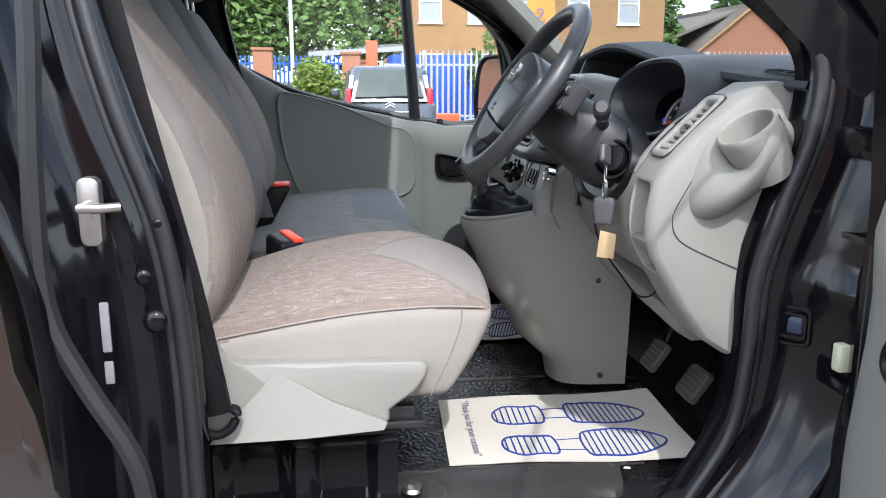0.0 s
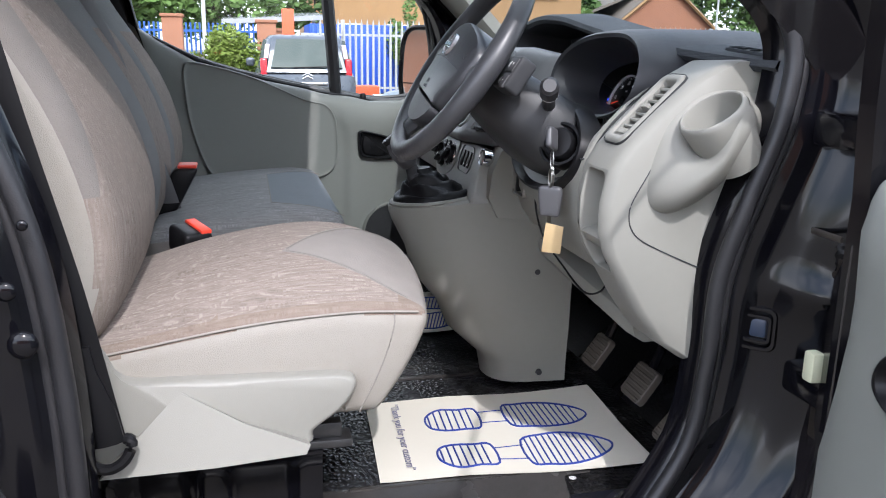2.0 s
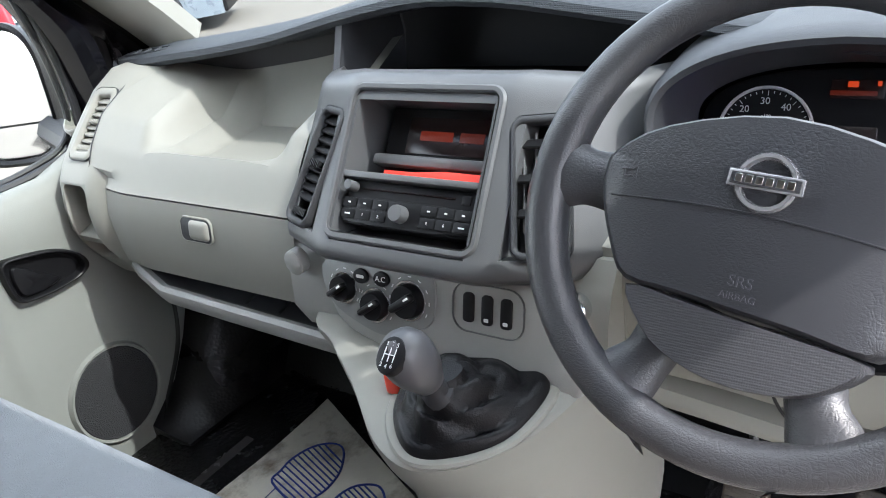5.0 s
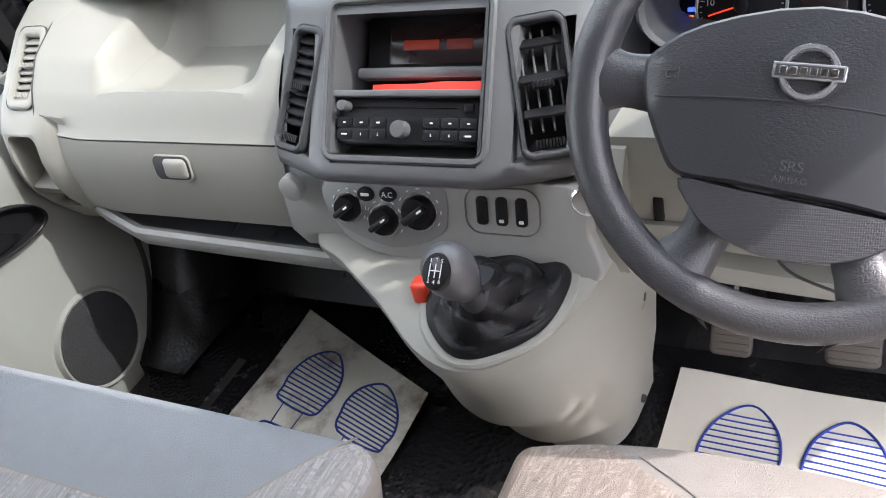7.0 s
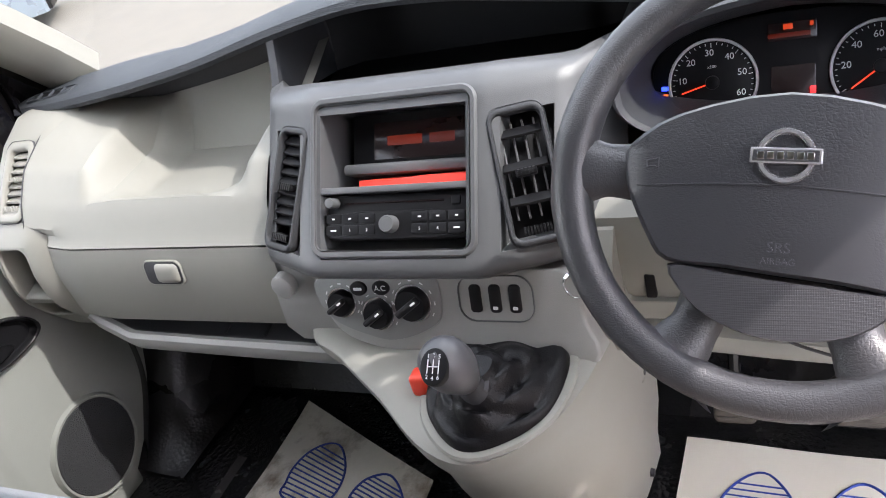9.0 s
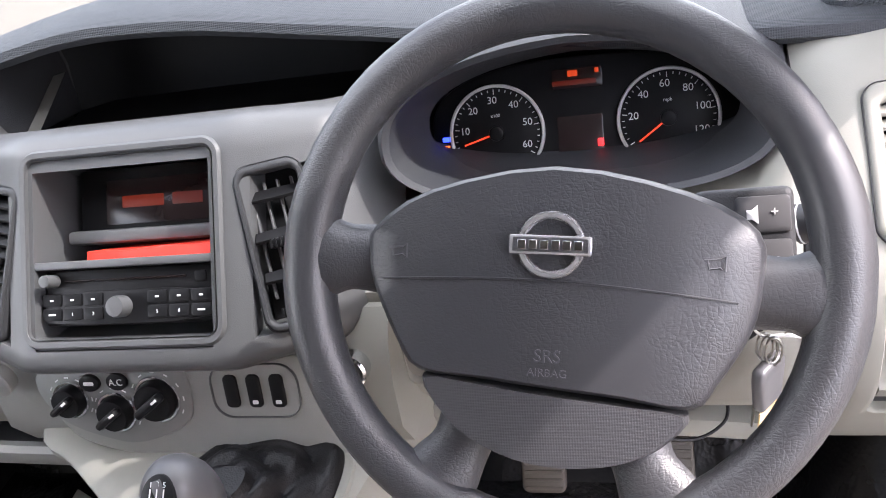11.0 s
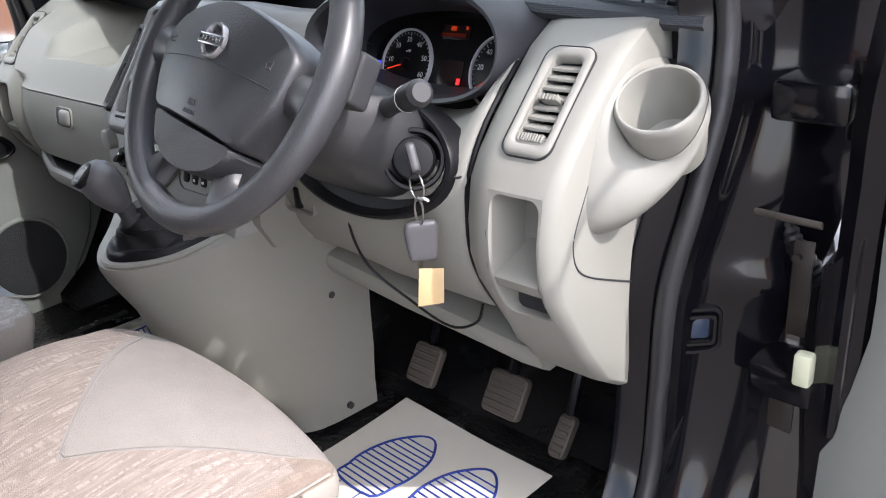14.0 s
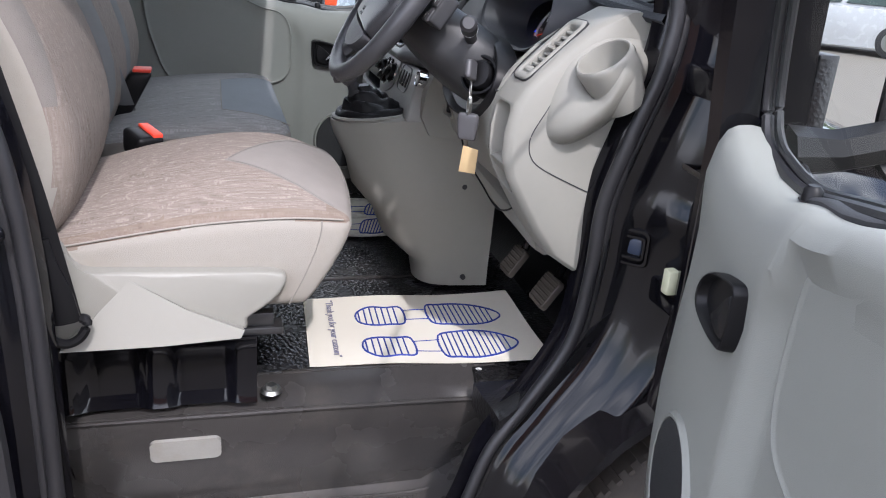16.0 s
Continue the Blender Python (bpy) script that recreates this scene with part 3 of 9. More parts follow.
# sill well with its step on the driver's side, and the scuff plate on the floor's edge
def step_well(flip):
    f = mirror_y if flip else (lambda y: y)
    w = thing("entry_step", (0.15, f(1.2), 0.36), "black moulded plastic entry step with a deep well below the cab floor", "step", kind="structure")
    bm = bmesh.new()
    rows = []
    for x, k in ((-0.235, 0.0), (-0.215, 0.55), (-0.16, 0.92), (-0.08, 1), (0.10, 1), (0.30, 1), (0.43, 1.0), (0.50, 0.75), (0.545, 0.3), (0.57, 0.0)):
        zb = lerp(0.60, 0.375, k)
        yb = lerp(1.272, 1.325, k)
        rows.append([(x, f(1.36), 0.642), (x, f(1.335), 0.646), (x, f(1.30), 0.632 - 0.02 * max(0, x)), (x, f(1.272), 0.618 - 0.02 * max(0, x)), (x, f(lerp(1.262, 1.268, k)), 0.600 - 0.01 * k), (x, f(lerp(1.255, 1.30, k)), lerp(0.60, 0.45, k)), (x, f(yb - 0.005), zb + 0.012 * k),
                     (x, f(yb - 0.03), zb), (x, f(1.18), zb - 0.005), (x, f(1.08), zb - 0.008), (x, f(1.05), zb - 0.03)])
    loft(bm, [[Vector(p) for p in r] for r in rows], False, False)
    part("well", bm, STEP, w)
    for pts in ([(-0.23, 1.270, 0.612), (-0.1, 1.268, 0.613), (0.2, 1.267, 0.611), (0.45, 1.266, 0.607), (0.54, 1.262, 0.604), (0.57, 1.25, 0.602)], [(-0.16, 1.292, 0.392), (0.0, 1.296, 0.378), (0.25, 1.296, 0.377), (0.43, 1.296, 0.378), (0.50, 1.29, 0.43), (0.55, 1.28, 0.53), (0.57, 1.272, 0.60)]):
        bm = bmesh.new()
        tube(bm, curve_points([(x, f(y), z) for x, y, z in pts], 5), 0.005, 8)
        part("lip", bm, STEP, w)
    bm = bmesh.new()
    for i in range(46):
        for j in range(9):
            x, y = 0.0 + i * 0.0092, 1.285 - j * 0.0105
            bmesh.ops.create_cone(bm, cap_ends=True, segments=5, radius1=0.0028, radius2=0.0016, depth=0.003, matrix=Matrix.Translation((x, f(y), 0.3755 - 0.005 * j / 9)))
    tagged(part("tread_studs", bm, STEP, w), kind="stuff")
    if not flip:
        bm = bmesh.new()
        slab(bm, rrect(0.122, 0.048, 0.012), Matrix.Translation((-0.025, 1.280, 0.544)) @ Matrix.Rotation(radians(-80), 4, "X") @ Matrix.Rotation(radians(180), 4, "Z"), 0.01, 0.002)
        part("cut_out", bm, SLOTGREY, w, "pale grey rounded slot in the step face")
        bm = bmesh.new()
        ring(bm, rrect(0.138, 0.062, 0.017), rrect(0.122, 0.048, 0.012), Matrix.Translation((-0.025, 1.279, 0.544)) @ Matrix.Rotation(radians(100), 4, "X"), 0.008)
        part("slot_rim", bm, STEP, w)
        for x, y, z, r, mm in ((0.126, 1.276, 0.652, 0.020, STEEL), (0.532, 1.316, 0.637, 0.008, WHITE), (0.36, 1.25, 0.376, 0.008, WHITE)):
            bm = bmesh.new()
            bmesh.ops.create_cone(bm, cap_ends=True, segments=20, radius1=r, radius2=r * 0.8, depth=0.006, matrix=Matrix.Translation((x, y, z)))
            if r > 0.01:
                bmesh.ops.create_cone(bm, cap_ends=True, segments=6, radius1=r * 0.55, radius2=r * 0.5, depth=0.008, matrix=Matrix.Translation((x, y, z + 0.006)))
            part("bolt", bm, mm, w, "round zinc floor bolt with washer" if r > 0.01 else "pale plastic rivet")
    return w


step_well(False)
step_well(True)
bm = bmesh.new()
for y in (1.345, 1.785):
    box(bm, (0.15, y - 0.006, FLOOR - 0.002), (0.62 if y < 1.5 else 0.5, y + 0.006, FLOOR + 0.005), 0.002)
solo("floor_rib", bm, STEP, "raised black rib along the floor's edge", "trim", kind="structure")

# wheel-arch bulge at the floor's front outer corner
for f in ((lambda y: y), mirror_y):
    bm = bmesh.new()
    loft(bm, [[Vector((x, f(y), z)) for y, z in ((1.10, h), (1.14, h), (1.19, h * 0.55 + 0.645 * 0.45), (1.25, 0.65), (1.25, 0.60), (1.10, 0.60))] for x, h in ((0.50, 0.66), (0.58, 0.72), (0.66, 0.84), (0.78, 0.96), (0.98, 1.0))])
    solo("wheel_arch_liner", bm, LINER, "black rubber-covered inner wheel arch beside the pedals", "wheel arch", kind="structure")

# screen, its pillars and the header
bm = bmesh.new()
SCREEN_B = [(0.86, 1.14, 1.32), (0.98, 1.25, 1.325), (1.06, MIDY, 1.33), (0.98, mirror_y(1.25), 1.325), (0.86, mirror_y(1.14), 1.32)]
SCREEN_T = [(0.24, 1.20, 1.83), (0.26, 1.32, 1.85), (0.28, MIDY, 1.865), (0.26, mirror_y(1.32), 1.85), (0.24, mirror_y(1.20), 1.83)]
sb, st = curve_points(SCREEN_B, 4), curve_points(SCREEN_T, 4)
loft(bm, [sb, st], False, False)
ws = solo("window_1", bm, SCREENGLASS, "clear raked windscreen of the van", "windscreen", kind="structure")
for f in ((lambda y: y), mirror_y):
    bm = bmesh.new()
    path = [(0.80, 1.150, 1.34), (0.735, 1.155, 1.408), (0.60, 1.170, 1.535), (0.45, 1.19, 1.665), (0.30, 1.205, 1.785), (0.20, 1.21, 1.84)]
    rings = []
    for x, y, z in path:
        rings.append([Vector((x + a * 0.7, f(y + b), z + a * 0.7)) for a, b in ((-0.025, 0.0), (-0.012, 0.035), (0.02, 0.058), (0.055, 0.05), (0.058, 0.0), (0.03, -0.04), (-0.015, -0.03))])
    loft(bm, rings)
    solo("a_pillar", bm, LIGHT, "pale grey windscreen pillar trim", "pillar", kind="structure")
    bm = bmesh.new()
    rings = [[Vector((x + a * 0.7, f(y + b), z + a * 0.7)) for a, b in ((-0.055, -0.075), (-0.03, -0.02), (0.03, -0.035), (0.06, -0.07), (0.0, -0.11))] for x, y, z in path]
    loft(bm, rings)
    solo("a_pillar_skin", bm, PAINT, "black painted outer windscreen pillar", "pillar", kind="structure")

# cant rail that joins door frame, roof edge and windscreen pillar
for f, tag in (((lambda y: y), "right"), (mirror_y, "left")):
    bm = bmesh.new()
    low = [(-0.45, 1.70), (-0.20, 1.75), (0.00, 1.765), (0.16, 1.745), (0.30, 1.695), (0.45, 1.62), (0.60, 1.525), (0.70, 1.44)]
    high = [(-0.45, 1.86), (-0.20, 1.86), (0.00, 1.86), (0.16, 1.85), (0.33, 1.80), (0.48, 1.67), (0.62, 1.55), (0.74, 1.44)]
    loft(bm, [[Vector(p) for p in ((a, f(1.075), b - 0.01), (a, f(1.15), b - 0.02), (c, f(1.20), d), (c, f(1.10), d + 0.015))] for (a, b), (c, d) in zip(low, high)])
    solo("cant_rail", bm, PAINT, "black painted roof rail above the door", "roof rail", kind="structure")

# wings, bonnet and nose of the van, only glimpsed past the door and the screen
for f in ((lambda y: y), mirror_y):
    bm = bmesh.new()
    rows = []
    for i in range(19):
        a = radians(180 * i / 18)
        x, z = 0.945 - 0.450 * math.cos(a), 0.335 + 0.450 * math.sin(a)
        zt = z + 0.010 if x < 0.79 else table([(0.79, 1.10), (1.0, 1.12), (1.5, 1.0)], x)
        rows.append([Vector((x, f(1.02), z)), Vector((x, f(0.965), z)), Vector((x, f(0.955), z + 0.02)), Vector((x, f(0.95), lerp(z, zt, 0.4))), Vector((x, f(0.965), lerp(z, zt, 0.7))), Vector((x, f(1.02), zt)), Vector((x, f(1.06), zt + 0.02))])
    loft(bm, rows, False, False)
    solo("wing", bm, PAINT, "glossy black front wing with a wheel arch", "wing", kind="structure")
bm = bmesh.new()
loft(bm, [[Vector((x, lerp(1.03, mirror_y(1.03), i / 10), z - c * (2 * i / 10 - 1) ** 2)) for i in range(11)] for x, z, c in ((0.80, 1.22, 0.06), (1.0, 1.235, 0.06), (1.25, 1.17, 0.06), (1.5, 1.05, 0.06), (1.68, 0.86, 0.04), (1.74, 0.60, 0.02), (1.73, 0.30, 0.0))], False, False)
solo("bonnet", bm, PAINT, "glossy black short bonnet and nose of the van", "bonnet", kind="structure")


# ---- doors: s runs from the hinge to the lock, w from the skin inwards, z up ----
SILL = [(0.0, 1.16), (0.055, 1.218), (0.10, 1.230), (0.135, 1.207), (0.17, 1.193), (0.26, 1.185), (0.39, 1.206), (0.62, 1.25), (0.80, 1.30), (0.94, 1.365), (1.03, 1.44)]


def cab_door(name, place, label, inner):
    at = place(0.3, 0.0, 0.6)
    d = thing(name, at, label, "door")

    def P(s, w, z):
        return Vector(place(s, w, z))
    ss = [-0.006, 0.004, 0.042, 0.055, 0.12, 0.2, 0.3, 0.35, 0.365, 0.385, 0.40, 0.42, 0.5, 0.62, 0.72, 0.82, 0.92, 0.99, 1.02]
    # skin and shut faces
    bm = bmesh.new()
    rings = []
    for s in ss:
        zt = table(SILL, s) - 0.01
        zb = table([(0.0, 0.75), (0.06, 0.64), (0.15, 0.52), (0.25, 0.44), (0.33, 0.40), (1.02, 0.38)], s)
        wi = 0.108 if s < 0 else 0.116 if s < 0.05 else 0.085
        rings.append([P(s, 0.0, zb), P(s, -0.022, zb + 0.2), P(s, -0.026, 0.95), P(s, -0.01, zt - 0.05), P(s, 0.012, zt - 0.012), P(s, 0.045, zt - 0.012), P(s, wi, zt - 0.06), P(s, wi, 0.9), P(s, wi - 0.015, zb + 0.05), P(s, 0.03, zb)])
    loft(bm, rings)
    part("door_shell", bm, PAINT, d, "glossy black painted door shell")
    # inner trim panel, its rear field sunk behind a sloping band
    drop = 0.008 if inner else 0.030
    bm = bmesh.new()
    rings = []

    def step(s, z):
        s0 = straight([(0.0, 0.366), (0.80, 0.366), (0.95, 0.358), (1.06, 0.354), (1.10, 0.360), (1.14, 0.376), (1.165, 0.400), (1.18, 0.440), (1.19, 0.60), (2.0, 0.61)], z)
        return -drop * table([(s0, 0.0), (s0 + 0.036, 1.0)], s)
    cols = sorted({0.05, 0.062, 0.09, 1.0, 1.01} | set(ss[4:-1]) | {0.352, 0.360, 0.367, 0.374, 0.381, 0.388, 0.395, 0.405, 0.415, 0.43, 0.445, 0.46, 0.48})
    for s in cols:
        zt = table(SILL, s)
        zb = table([(0.0, 0.74), (0.05, 0.67), (0.09, 0.605), (0.14, 0.56), (0.26, 0.49), (0.36, 0.46), (1.02, 0.45)], s)
        e = 0.0 if s in (0.05, 1.01) else 0.7 if s in (0.062, 1.0) else 1.0
        bulge = 0.012 * math.exp(-((s - 0.25) / 0.12) ** 2)
        side = [(0.012, zb), (0.030, zb + 0.03), (0.035 + bulge * 0.6, lerp(zb, zt, 0.2)), (0.036 + bulge, lerp(zb, zt, 0.38)), (0.035 + bulge, lerp(zb, zt, 0.55)), (0.034 + bulge * 0.6, lerp(zb, zt, 0.68)), (0.034, zt - 0.14), (0.036, zt - 0.11), (0.038, zt - 0.085), (0.039, zt - 0.06), (0.031, zt - 0.022), (0.022, zt - 0.004), (0.010, zt + 0.003), (-0.006, zt + 0.005), (-0.024, zt + 0.002), (-0.028, zt - 0.012)]
        near = table([(0.05, 1.0), (0.16, 0.0)], s)
        rings.append([P(s, 0.086, zb + 0.01)] + [P(s - 0.042 * near * table([(0.84, 1.0), (1.04, 0.0)], z), 0.088 + e * w + e * step(s, z), z) for w, z in side])
    loft(bm, rings)
    panel = part("door_card", bm, DOORGREY, d, "grey moulded door trim panel")
    # raised middle pad
    bm = bmesh.new()
    pad = curve_points([(0.404, 1.04), (0.404, 1.10), (0.412, 1.15), (0.44, 1.185), (0.50, 1.20), (0.58, 1.235), (0.66, 1.268), (0.76, 1.296), (0.835, 1.310), (0.853, 1.292), (0.855, 1.25), (0.845, 1.14), (0.822, 1.05), (0.796, 0.985), (0.76, 0.962), (0.66, 0.957), (0.56, 0.955), (0.48, 0.957), (0.435, 0.970), (0.412, 0.998)], 5, True)
    pad = [(q.x, q.y) for q in pad]
    cx, cz = 0.62, 1.12
    rr = []
    for k, w in ((1.0, 0.082), (1.0, 0.0985), (0.994, 0.1010), (0.983, 0.1015), (0.970, 0.0995), (0.94, 0.0985), (0.5, 0.0985), (0.05, 0.0985)):
        rr.append([P(cx + (s - cx) * k, w + 0.030 - drop, cz + (z - cz) * k) for s, z in pad])
    loft(bm, rr)
    part("armrest_pad", bm, DOORGREY, d, "smooth grey raised door pad")
    # inner handle: dark surround, pocket and lever
    hm = bmesh.new()
    out = curve_points([(0.195, 1.036, 0), (0.208, 1.063, 0), (0.25, 1.088, 0), (0.32, 1.105, 0), (0.339, 1.102, 0), (0.342, 1.088, 0), (0.340, 1.050, 0), (0.334, 1.030, 0), (0.318, 1.022, 0), (0.27, 1.017, 0), (0.215, 1.021, 0)], 4, True)
    cx2, cz2 = 0.28, 1.060
    loft(hm, [[P(cx2 + (p.x - cx2) * k, w, cz2 + (p.y - cz2) * k) for p in out] for k, w in ((1.0, 0.118), (1.0, 0.134), (0.975, 0.1395), (0.93, 0.1405), (0.89, 0.139), (0.86, 0.132), (0.82, 0.1275), (0.5, 0.1265), (0.1, 0.1265))])
    handle = part("door_handle", hm, BLACK, d, "black inner door handle in a recessed surround")
    hm = bmesh.new()
    lv = curve_points([(0.250, 1.034, 0), (0.275, 1.054, 0), (0.305, 1.080, 0), (0.322, 1.088, 0), (0.328, 1.07, 0), (0.325, 1.042, 0), (0.312, 1.031, 0), (0.275, 1.028, 0)], 4, True)
    lc = Vector((0.30, 1.052))
    loft(hm, [[P(lc.x + (p.x - lc.x) * k, w + 0.05 * (p.x - 0.30), lc.y + (p.y - lc.y) * k) for p in lv] for k, w in ((1.0, 0.126), (1.0, 0.132), (0.92, 0.1355), (0.6, 0.137), (0.05, 0.1375))])
    part("lever", hm, BLACK, handle)
    # loudspeaker
    sp = bmesh.new()
    cs, cz3 = 0.236, 0.776
    ov = [(cs + 0.088 * math.cos(a), cz3 + 0.094 * math.sin(a)) for a in [2 * math.pi * i / 32 for i in range(32)]]
    loft(sp, [[P(cs + (s - cs) * k, w, cz3 + (z - cz3) * k) for s, z in ov] for k, w in ((1.12, 0.118), (1.09, 0.132), (1.04, 0.141), (0.99, 0.140), (0.97, 0.128))], True, False)
    part("speaker_rim", sp, DOORGREY, d)
    sp = bmesh.new()
    loft(sp, [[P(cs + (s - cs) * k, w, cz3 + (z - cz3) * k) for s, z in ov] for k, w in ((0.99, 0.128), (0.985, 0.137), (0.96, 0.140), (0.7, 0.141), (0.35, 0.1415), (0.02, 0.1415))])
    part("speaker_grille", sp, SPEAKER, d, "dark perforated loudspeaker grille")
    # door pull and bin at the lower edge
    bn = bmesh.new()
    rr = []
    for s in (0.335, 0.345, 0.36, 0.38, 0.42, 0.5, 0.6, 0.8, 0.9, 0.92):
        e = 0.05 if s in (0.335, 0.92) else 0.6 if s == 0.345 else 1
        zt2 = table([(0.335, 0.70), (0.37, 0.765), (0.42, 0.80), (0.6, 0.81), (0.92, 0.80)], s)
        rr.append([P(s, 0.115, 0.50), P(s, 0.12 + 0.050 * e, 0.51), P(s, 0.12 + 0.078 * e, zt2 - 0.03), P(s, 0.12 + 0.074 * e, zt2 - 0.008), P(s, 0.12 + 0.062 * e, zt2), P(s, 0.12 + 0.05 * e, zt2 - 0.006), P(s, 0.12 + 0.04 * e, zt2 - 0.09), P(s, 0.115, zt2 - 0.10)])
    loft(bn, rr)
    part("door_bin", bn, DOORGREY, d, "grey moulded door pocket")
    # window: frame, divider bar, glass
    fr = bmesh.new()
    top = [(0.03, 1.16), (0.045, 1.30), (0.065, 1.42), (0.115, 1.50), (0.19, 1.575), (0.30, 1.655), (0.45, 1.71), (0.65, 1.735), (0.85, 1.735), (0.96, 1.71), (1.0, 1.64), (1.01, 1.55), (1.02, 1.44)]
    lean = lambda z: 0.045 + 0.16 * max(0, z - 1.15)
    tp = curve_points([P(s, lean(z), z) for s, z in top], 3)
    tube(fr, tp, [0.018] * 14 + [0.006] * (len(tp) - 14), 10, flat=0.8)
    # broad flank of the frame in front of the fixed pane
    flank = [(0.028, 0.90), (0.028, 1.15), (0.032, 1.25), (0.042, 1.32), (0.065, 1.42), (0.115, 1.50), (0.19, 1.575)]
    loft(fr, [[P(s + a, w + 0.10 * max(0, z - 1.2), z) for a, w in ((-0.012, 0.0), (0.030 * k, 0.0), (0.040 * k, 0.03), (0.036 * k, 0.060 * k), (0.024 * k, 0.108 * k), (0.006, 0.120 * k), (-0.016, 0.112 * k))] for (s, z), k in zip([(p.x, p.y) for p in curve_points([(s, z, 0) for s, z in flank], 3)], [1.0] * 13 + [0.92, 0.84, 0.76, 0.70, 0.65, 0.6])])
    part("window_frame", fr, INNERPAINT, d, "black door window frame")
    gs = bmesh.new()
    corner = [(0.200, 1.60), (0.128, 1.51), (0.098, 1.42), (0.084, 1.34), (0.080, 1.275), (0.088, 1.240), (0.112, 1.216), (0.155, 1.203), (0.26, 1.195), (0.39, 1.216), (0.62, 1.26), (0.80, 1.31), (0.94, 1.375)]
    for off, rad in ((0.0, 0.008), (0.014, 0.006)):
        tube(gs, curve_points([P(s + off, 0.062 - off * 0.6 + 0.10 * max(0, z - 1.25), z + off * 0.6) for s, z in corner], 5), rad, 8)
    part("window_seal", gs, RUBBER, d, "black rubber window seal")
    if inner:
        dv = bmesh.new()
        tube(dv, [P(0.40, 0.06, 1.19), P(0.418, lean(1.4) + 0.005, 1.40), P(0.437, lean(1.6), 1.62)], 0.019, 8, flat=0.9)
        part("divider_bar", dv, RUBBER, d, "black bar between the fixed and sliding panes")
    gl = bmesh.new()
    low = [P(s, lean(z), z - 0.02) for s, z in [(s, table(SILL, s)) for s in [0.05 + 0.96 * i / 12 for i in range(13)]]]
    n = len(low)
    hi = []
    for i in range(n):
        s = 0.05 + 0.96 * i / (n - 1)
        z = table(top, s)
        hi.append(P(s, lean(z), z))
    loft(gl, [low, hi], False, False)
    pane = part("pane", gl, GLASS, d, "clear side window glass")
    pane.visible_shadow = False
    # sail piece and mirror on the outside
    sl = bmesh.new()
    loft(sl, [[P(s, w, table(SILL, s) + dz) for w, dz in ((0.064, 0.002), (0.064 + 0.018 * k, 0.004), (0.065 + 0.018 * k, 0.009), (0.061 + 0.018 * k, 0.012), (0.064, 0.013))] for s, k in ((0.275, 0.2), (0.285, 0.7), (0.31, 1.0), (0.36, 1.0), (0.41, 1.0), (0.45, 0.7), (0.475, 0.2))])
    plate = part("sill_plate", sl, DARK, d, "flat dark plate on the window sill")
    kn = bmesh.new()
    zk = table(SILL, 0.318) + 0.012
    tube(kn, [P(0.318, 0.076, zk - 0.004), P(0.318, 0.076, zk + 0.008), P(0.318, 0.076, zk + 0.012)], [0.011, 0.010, 0.006], 14)
    part("lock_knob", kn, BLACK, plate, "round black lock knob")
    sd, wd = P(1, 0, 0) - P(0, 0, 0), P(0, 1, 0) - P(0, 0, 0)
    nn = (sd * 0.86 + wd * 0.51 + Vector((0, 0, 0.075))).normalized()
    ee = Vector((0, 0, 1)).cross(nn).normalized()
    mm = Matrix((ee, nn.cross(ee), nn)).transposed().to_4x4()
    mm.translation = P(0.078, -0.185, 1.297)
    mo = [(0.096 * math.copysign(abs(math.cos(t)) ** 0.55, math.cos(t)), 0.132 * math.copysign(abs(math.sin(t)) ** 0.6, math.sin(t))) for t in [2 * math.pi * i / 40 for i in range(40)]]
    mh = bmesh.new()
    loft(mh, [[mm @ Vector((x * k, y * k, z)) for x, y in mo] for k, z in ((0.45, -0.125), (0.75, -0.105), (0.95, -0.06), (1.06, -0.01), (1.07, 0.008), (1.02, 0.012), (0.97, 0.006), (0.96, -0.006), (0.3, -0.008))])
    hs = part("mirror_housing", mh, BLACK, d, "black wing mirror housing")
    mg = bmesh.new()
    loft(mg, [[mm @ Vector((x * k, max(y * k, -0.060 * k), z)) for x, y in mo] for k, z in ((0.95, -0.006), (0.95, 0.001), (0.02, 0.001))])
    part("mirror_glass", mg, MIRROR, hs, "silvered wing mirror glass")
    mg = bmesh.new()
    loft(mg, [[mm @ Vector((x * k, min(y, -0.068) * k, z)) for x, y in mo] for k, z in ((0.94, -0.006), (0.94, 0.001), (0.90, 0.002))])
    part("lower_mirror_glass", mg, MIRROR, hs, "small wide-angle mirror glass")
    mb = bmesh.new()
    tube(mb, [P(0.07, 0.03, 1.20), P(0.05, -0.04, 1.20), P(0.04, -0.12, 1.22)], [0.035, 0.03, 0.03], 8)
    part("mirror_arm", mb, BLACK, d)
    return d


CREAM = material("aged_cream_plastic", (0.45, 0.46, 0.33), 0.5, vary=0.1)
DARKSTEEL = material("greasy_steel", (0.18, 0.16, 0.14), 0.45, 0.8, vary=0.2, scale=40)
SPEAKER = material("speaker_mesh", (0.02, 0.021, 0.023), 0.55, vary=0.2, scale=30, bump=1.0, bump_scale=420)
HINGE = Vector((0.690, 0.968, 0))
DU = Vector((-0.345, -0.939, 0)).normalized()
DN = Vector((-0.939, 0.345, 0)).normalized()
cab_door("passenger_door", lambda s, w, z: (0.69 - s, mirror_y(0.99 + w + 0.02), z), "closed passenger door with grey trim and a raised pad", 1)
driver_door = cab_door("driver_door", lambda s, w, z: tuple(HINGE + DU * (s - 0.0) + DN * (w - 0.128) + Vector((0, 0, z))), "wide open driver's door with grey inner trim", 0)
